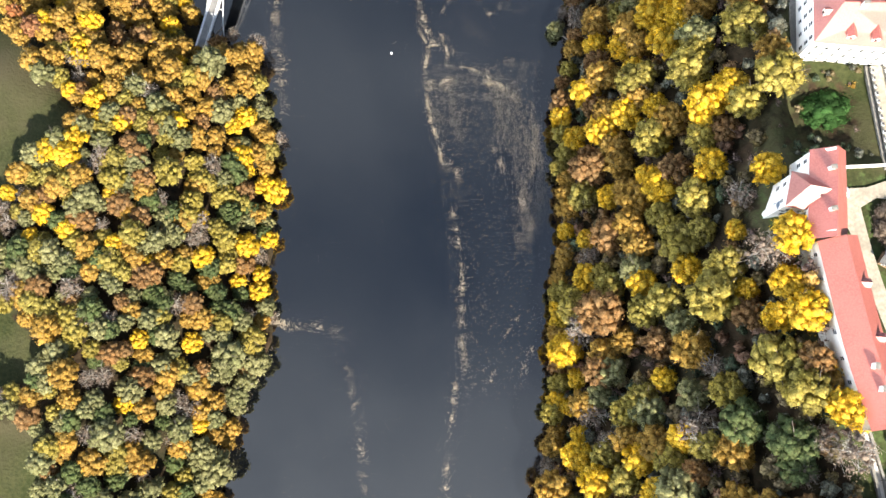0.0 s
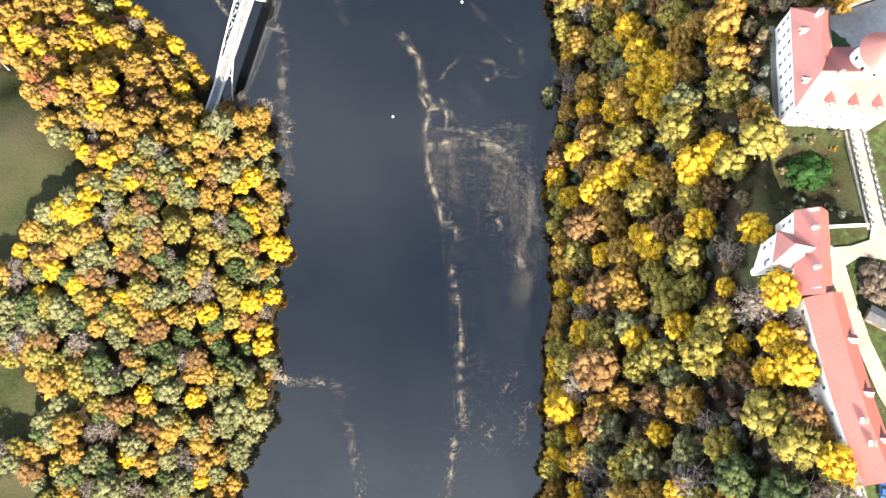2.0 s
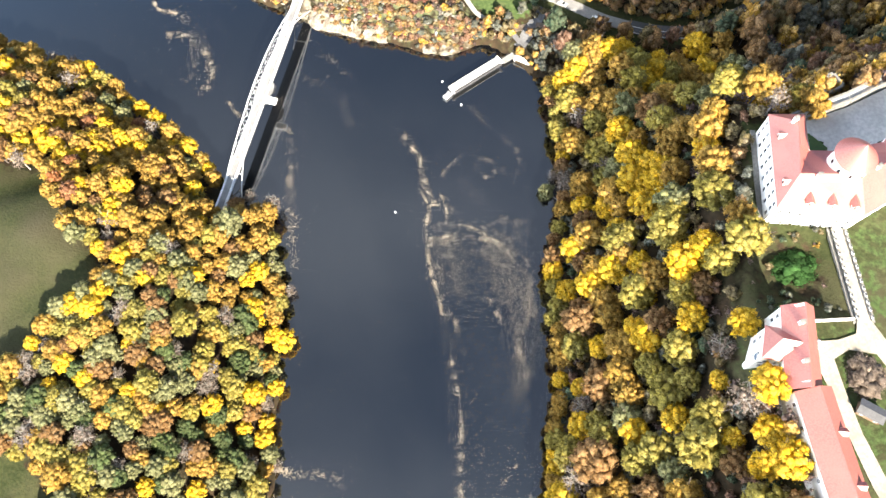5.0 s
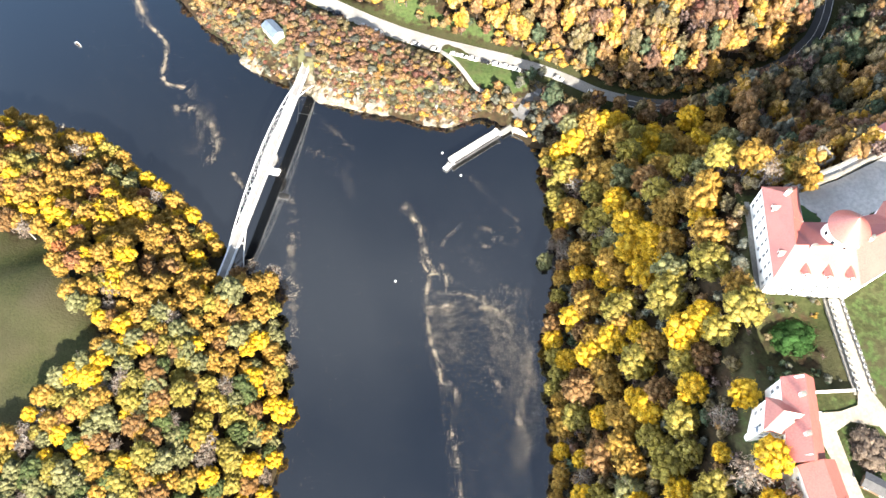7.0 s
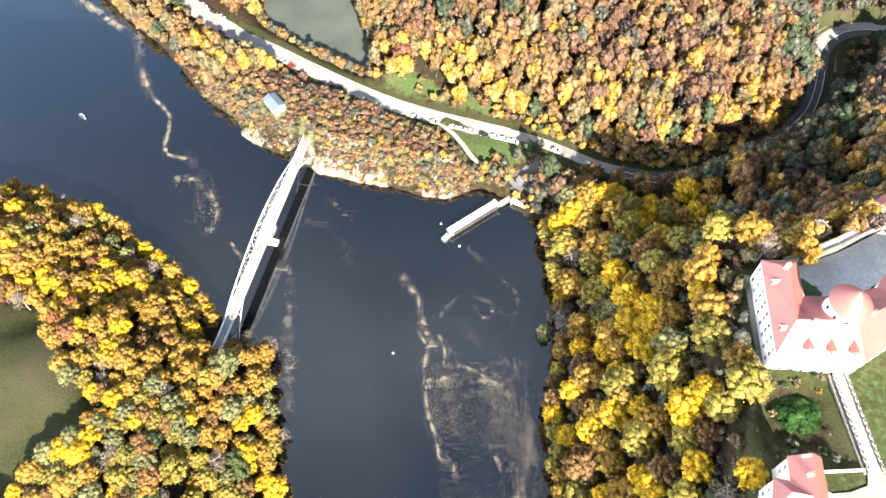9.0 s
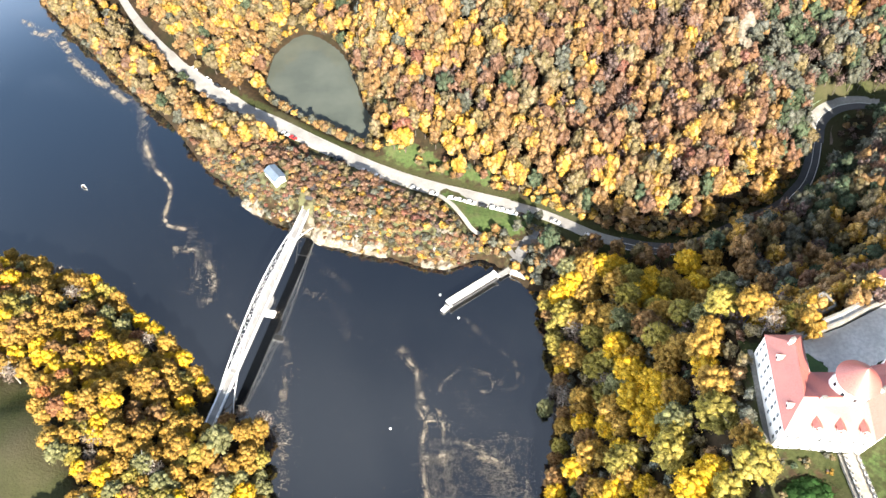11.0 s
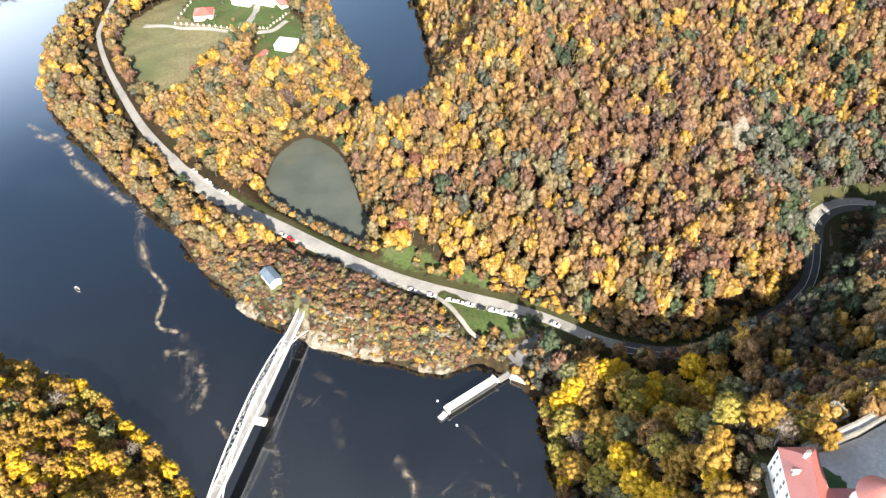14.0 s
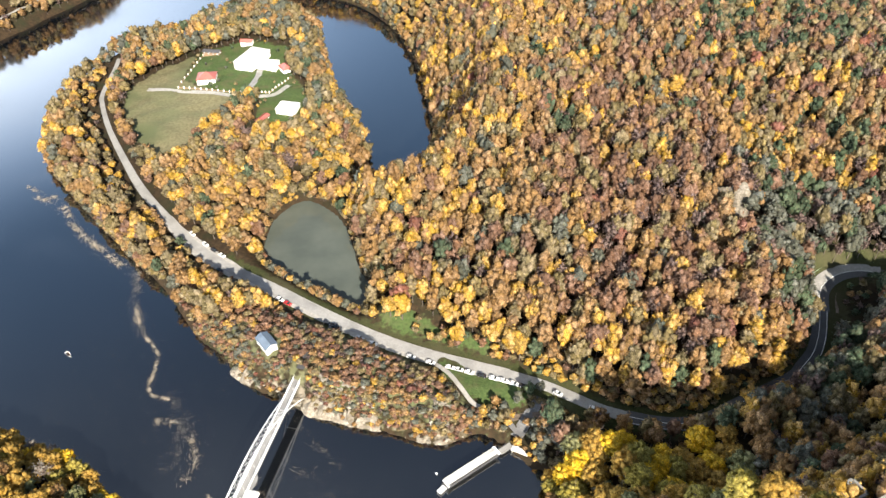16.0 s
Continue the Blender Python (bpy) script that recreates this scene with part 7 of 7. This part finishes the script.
def car(x, y, z, turn, colour, where="parked on the gravel shoulder"):
    m = pose(x, y, z, 0, 0, turn)
    label = f"{colour} car {where}"
    if label in CAR_MODELS:
        copy_thing(CAR_MODELS[label], m)
        return
    t = thing("car", m, label, "car", "cars along the road")
    CAR_MODELS[label] = t
    side = [(-2.15, 0.28), (-2.18, 0.78), (-2.05, 0.98), (-1.2, 1.02), (1.05, 0.95), (1.95, 0.80), (2.15, 0.62), (2.12, 0.28)]
    bm = bmesh.new()

    def extrude(profile, w0, w1):
        a = [bm.verts.new((px, -(w0 if pz < 0.9 else w1), pz)) for px, pz in profile]
        b = [bm.verts.new((px, (w0 if pz < 0.9 else w1), pz)) for px, pz in profile]
        bm.faces.new(a)
        bm.faces.new(b[::-1])
        for i in range(len(profile)):
            j = (i + 1) % len(profile)
            bm.faces.new((a[j], a[i], b[i], b[j]))
        bmesh.ops.recalc_face_normals(bm, faces=bm.faces[:])

    extrude(side, 0.89, 0.84)
    bmesh.ops.bevel(bm, geom=bm.edges[:], offset=0.05, segments=2, affect="EDGES")
    body = part("body", bm, CAR_PAINT[colour], t)
    bm = bmesh.new()
    extrude([(-1.75, 0.98), (-1.35, 1.42), (0.15, 1.44), (0.95, 0.97)], 0.78, 0.72)
    part("window_band", bm, GLASS, t, "dark glass window band")
    bm = bmesh.new()
    box(bm, (1.45, 1.36, 0.07), (-0.6, 0, 1.46), 0, 0.03)
    part("roof", bm, CAR_PAINT[colour], t)
    for wx in (-1.35, 1.32):
        for wy in (-0.86, 0.86):
            bm = bmesh.new()
            rod(bm, (wx, wy - 0.1, 0.32), (wx, wy + 0.1, 0.32), 0.32, 0.32, 14)
            wheel = part("tyre", bm, RUBBER, t)
            bm = bmesh.new()
            rod(bm, (wx, wy - 0.11, 0.32), (wx, wy + 0.11, 0.32), 0.18, 0.18, 10)
            part("rim", bm, CAR_PAINT["silver"], wheel)
    for wy in (-0.6, 0.6):
        bm = bmesh.new()
        box(bm, (0.12, 0.34, 0.14), (2.06, wy, 0.66), 0, 0.02)
        part("headlight", bm, WHITE_PAINT, t)
        bm = bmesh.new()
        box(bm, (0.08, 0.3, 0.16), (-2.14, wy, 0.76), 0, 0.02)
        part("tail_light", bm, CAR_PAINT["red"], t)


road_dir = np.gradient(ROAD[:, :2], axis=0)


def car_by_road(x, y, off, colour, where="parked on the gravel shoulder"):
    k = int(np.argmin((ROAD[:, 0] - x) ** 2 + (ROAD[:, 1] - y) ** 2))
    d = road_dir[k] / np.linalg.norm(road_dir[k])
    along = (x - ROAD[k, 0]) * d[0] + (y - ROAD[k, 1]) * d[1]
    p = ROAD[k, :2] + d * along - np.array([-d[1], d[0]]) * off
    car(p[0], p[1], ROAD[k, 2] + 0.02, math.degrees(math.atan2(d[1], d[0])), colour, where)


for x, y, c in ((0.6, 237.2, "white"), (9.6, 235.6, "white"), (13.6, 234.2, "silver"), (18.2, 232.6, "white"), (23.4, 229.9, "black"), (28.4, 227.5, "white"), (33.0, 226.1, "white"),
                (37.4, 224.4, "white"), (41.6, 222.2, "black"), (-49.3, 260.0, "black"), (-44.2, 258.4, "black"), (-74.5, 276.1, "white"), (-69.0, 274.9, "red"), (-8.4, 240.2, "silver"),
                (-109.6, 297.1, "black"), (-26, 248, "white"), (-32, 252, "silver")):
    car_by_road(x, y, 4.7, c)
for x, y, c in ((-130.8, 327.1, "white"), (-122.0, 317.7, "white"), (-115.9, 313.0, "black"), (-110.9, 308.6, "white")):
    car_by_road(x, y, -4.0, c)
for x, y, off, c in ((-155.9, 353.0, 1.5, "black"), (67.8, 203.9, 1.8, "white"), (54, 213, 1.8, "silver")):
    car_by_road(x, y, off, c, "on the asphalt road")


# ---- houses on the spit ----
plain_house("bungalow", -159.5, 499.0, ground_at(-159.5, 499), 13, 12, 3.4, 3.0, 5, "white bungalow with a hipped red roof in a fenced garden", TILE, hip=5.5)
plain_house("villa", -131, 524, ground_at(-131, 524), 26, 15, 5.5, 0.8, 68, "large white villa with pale flat roofs", OFF_WHITE, hip=4)
plain_house("villa_annexe", -118, 516, ground_at(-118, 516), 14, 9, 4.0, 0.5, -12, "white villa annexe with a pale roof", OFF_WHITE, hip=3)
plain_house("garage", -105, 512, ground_at(-105, 512), 10, 7, 3.0, 2.2, -60, "white garage with a red hipped roof", TILE, hip=3)
plain_house("pavilion", -95, 452, ground_at(-95, 452), 13, 11, 3.6, 0.6, -14, "white pavilion with a pale flat roof", WHITE_PAINT, hip=4)
plain_house("shed", -110.5, 441.5, ground_at(-110.5, 441.5), 10, 4.2, 2.4, 0.7, 62, "long shed with a dull red roof", TILE, BROWN_WOOD, category="shed")
plain_house("carport", -165, 541, ground_at(-165, 541), 13, 5, 2.6, 0.8, -8, "low wooden carport with a dark roof", DARK, BROWN_WOOD, category="shed")
plain_house("summer_house", -140, 552, ground_at(-140, 552), 9, 5, 3.0, 1.6, -6, "small house with an orange tiled roof", TILE, category="house")


def ground_strip(name, pts, half, material, label, lift=0.12):
    line = smooth_line(pts, 3)
    z = ground(line[:, 0], line[:, 1])
    ribbon(name, np.column_stack([line, z]), half, half, lift, material, label, "path")


ground_strip("lane", [(-200, 489), (-180, 485.5), (-150, 480), (-128, 475), (-113, 474), (-105, 480), (-100, 490)], 2.0, GRAVEL, "pale gravel lane past the garden fence")
ground_strip("driveway", [(-128, 476), (-127, 486), (-124, 500), (-124, 512)], 2.2, DECKING, "pale paved driveway to the villa")
ground_strip("far_road", [(-372, 575), (-357, 602), (-335, 645), (-314, 684), (-300, 730)], 2.5, GRAVEL, "pale road along the far bank")


def fence(a, b, n):
    t = thing("garden_fence", (0, 0, 0), "white-posted garden fence along the lane", "fence")
    bm = bmesh.new()
    box(bm, (0.65, 0.65, 1.7), (0, 0, 0.65), 0, 0.05)
    me = put_mesh("post", bm, PLASTER)
    a, b = np.array(a), np.array(b)
    pts = [a + (b - a) * k / n for k in range(n + 1)]
    zs = ground(np.array([p[0] for p in pts]), np.array([p[1] for p in pts]))
    for p, z in zip(pts, zs):
        o = part("post", me, None, t)
        o.matrix_basis = pose(p[0], p[1], z)
    for p, q, z, w in zip(pts, pts[1:], zs, zs[1:]):
        bm = bmesh.new()
        beam(bm, (*p, z + 0.35), (*q, w + 0.35), 0.12, 0.7)
        part("panel", bm, BROWN_WOOD, t)


fence((-178, 489), (-132, 480), 11)
fence((-122, 478), (-112, 478.5), 4)
fence((-112, 478.5), (-98, 505), 8)
fence((-178, 489), (-172, 540), 8)


# ---- castle gardens ----
def leafy(name, x, y, z, rx, ry, rz, kind, seed, label, category, leaves=44, clumps=54):
    """A clipped or spreading shrub: leaf tufts over a mound, on short stems."""
    t = thing(name, (x, y, z), label, category)
    g2 = np.random.default_rng(seed)
    q, f = crown_tufts(g2, clumps, leaves, 0.035, 1.0, 0.26, 0.1)
    q[:, 2] = np.maximum(q[:, 2] + 0.1, 0)
    part("foliage", tufts_mesh("foliage", q * np.array([rx, ry, rz]), f, LEAF[kind]), None, t)
    bm = bmesh.new()
    for _ in range(7):
        a = g2.uniform(0, 6.28)
        rod(bm, (0, 0, -0.5), (0.5 * rx * math.cos(a), 0.5 * ry * math.sin(a), 0.7 * rz), 0.12, 0.04, 5)
    part("stems", bm, BARK, t)


leafy("ivy_mound", 103.4, 68.8, 59.8, 8.2, 5.8, 4.2, "ivy", 901, "dense dark green ivy mound in the castle moat", "shrub")
leafy("shrub", 113.0, 35.0, 65.6, 5.4, 6.4, 3.0, "bare", 902, "spreading grey-brown shrub in a garden bed", "shrub")
leafy("shrub", 108.8, 56.0, 61.5, 2.6, 2.0, 1.8, "amber", 903, "low amber shrub at the foot of the causeway", "shrub", 30, 16)
leafy("shrub", 100.4, 46.0, 65.6, 1.6, 2.0, 1.8, "sage", 904, "low grey-green shrub beside the gatehouse", "shrub", 30, 14)
leafy("shrub", 99.6, 34.6, 65.6, 1.2, 2.2, 1.8, "olive", 905, "low olive shrub beside the gatehouse wall", "shrub", 30, 14)
leafy("shrub", 101.5, 55.5, 62.5, 3.4, 2.2, 2.0, "sage", 906, "grey-green shrub below the gatehouse", "shrub", 30, 18)
leafy("shrub", 110.0, 75.0, 62.5, 2.2, 1.6, 1.8, "amber", 907, "amber shrub against the palace wall", "shrub", 30, 16)
leafy("shrub", 94.6, 55.4, 62.5, 3.0, 2.2, 2.2, "green", 908, "dark green shrub below the gatehouse", "shrub", 30, 16)

plain_house("tool_shed", 111.4, 25.2, 65.7, 6.4, 3.6, 2.3, 0.5, -32, "small shed with a dark blue-grey roof", DARK, BROWN_WOOD, category="shed")
plain_house("lean_to", 100.3, 43.8, 65.7, 2.6, 2.0, 2.0, 0.4, 0, "tiny white lean-to by the forecourt", WHITE_PAINT, category="shed")
car(105.0, -17.0, ground_at(105, -17) + 0.02, 78, "blue", "parked beside the castle range")
curtain([(97.5, -16.0), (99.5, -28.0), (101.0, -48.0)], 50, 66.6, "retaining_wall", "grey stone retaining wall with a path on top", 2.6)

# low walls of the ruined annexe beyond the curtain wall
ruin = thing("ruined_annexe", (0, 0, 0), "roofless grey stone annexe outside the curtain wall", "ruin")
for p, q in (((122.5, 125.5), (129.0, 128.5)), ((129.0, 128.5), (126.4, 134.0)), ((126.4, 134.0), (119.8, 131.0)), ((119.8, 131.0), (122.5, 125.5))):
    wall_run(ruin, p, q, 54, 66.0, 0.7, STONE)
bm = bmesh.new()
slab(bm, [(122.8, 126.0, 63.0), (128.6, 128.7, 63.0), (126.2, 133.5, 63.0), (120.2, 130.8, 63.0)], 0.4)
part("floor_slab", bm, PAVING, ruin)
plain_house("corner_house", 149.5, 136.5, 60.0, 10, 8, 9.0, 3.2, 30, "white castle corner house with a red roof", TILE)

# grass strip in the courtyard
lawn = np.array([(108.2, 100.4), (116.2, 100.2), (118.2, 106.0), (113.6, 111.2), (109.2, 111.4)])
sheet("courtyard_lawn", lawn, 66.06, surface("short lawn", (0.035, 0.075, 0.018), (0.055, 0.10, 0.026), 0.3, 2.0), "dark green lawn in the castle courtyard", "lawn")

# guard rail on the outside of the bend
rail = thing("guard_rail", (0, 0, 0), "pale green guard rail round the hairpin bend", "rail")
d = np.gradient(BEND[:, :2], axis=0)
d /= np.linalg.norm(d, axis=1, keepdims=True)
out = BEND[:, :2] + np.stack([-d[:, 1], d[:, 0]], 1) * 6.9
RAIL_GREEN = surface("pale green paint", (0.20, 0.30, 0.20), (0.27, 0.36, 0.26), 0.5, 2.0)
bm = bmesh.new()
for k in range(0, 20):
    beam(bm, (*out[k], BEND[k, 2] + 0.75), (*out[k + 1], BEND[k + 1, 2] + 0.75), 0.16, 0.32)
part("beam", bm, RAIL_GREEN, rail)
bm = bmesh.new()
box(bm, (0.14, 0.14, 1.4), (0, 0, 0.2))
me = put_mesh("post", bm, RAIL_GREEN)
for k in range(0, 21, 2):
    o = part("post", me, None, rail)
    o.matrix_basis = pose(out[k][0], out[k][1], BEND[k, 2])

# the path from the bridge up to the road
approach = smooth_line([(-58.6, 225.0), (-56.4, 233.0), (-53.0, 243.0), (-48.5, 253.0), (-47.0, 258.0)], 2)
az = np.interp(np.arange(len(approach)), [0, 4, len(approach) - 1], [9.9, 10.4, 7.0])
ribbon("bridge_approach", np.column_stack([approach, np.maximum(az, ground(approach[:, 0], approach[:, 1]) + 0.6)]), 1.7, 1.7, 0.0, DARK_ASPHALT, "dark asphalt path from the bridge to the road", "path")
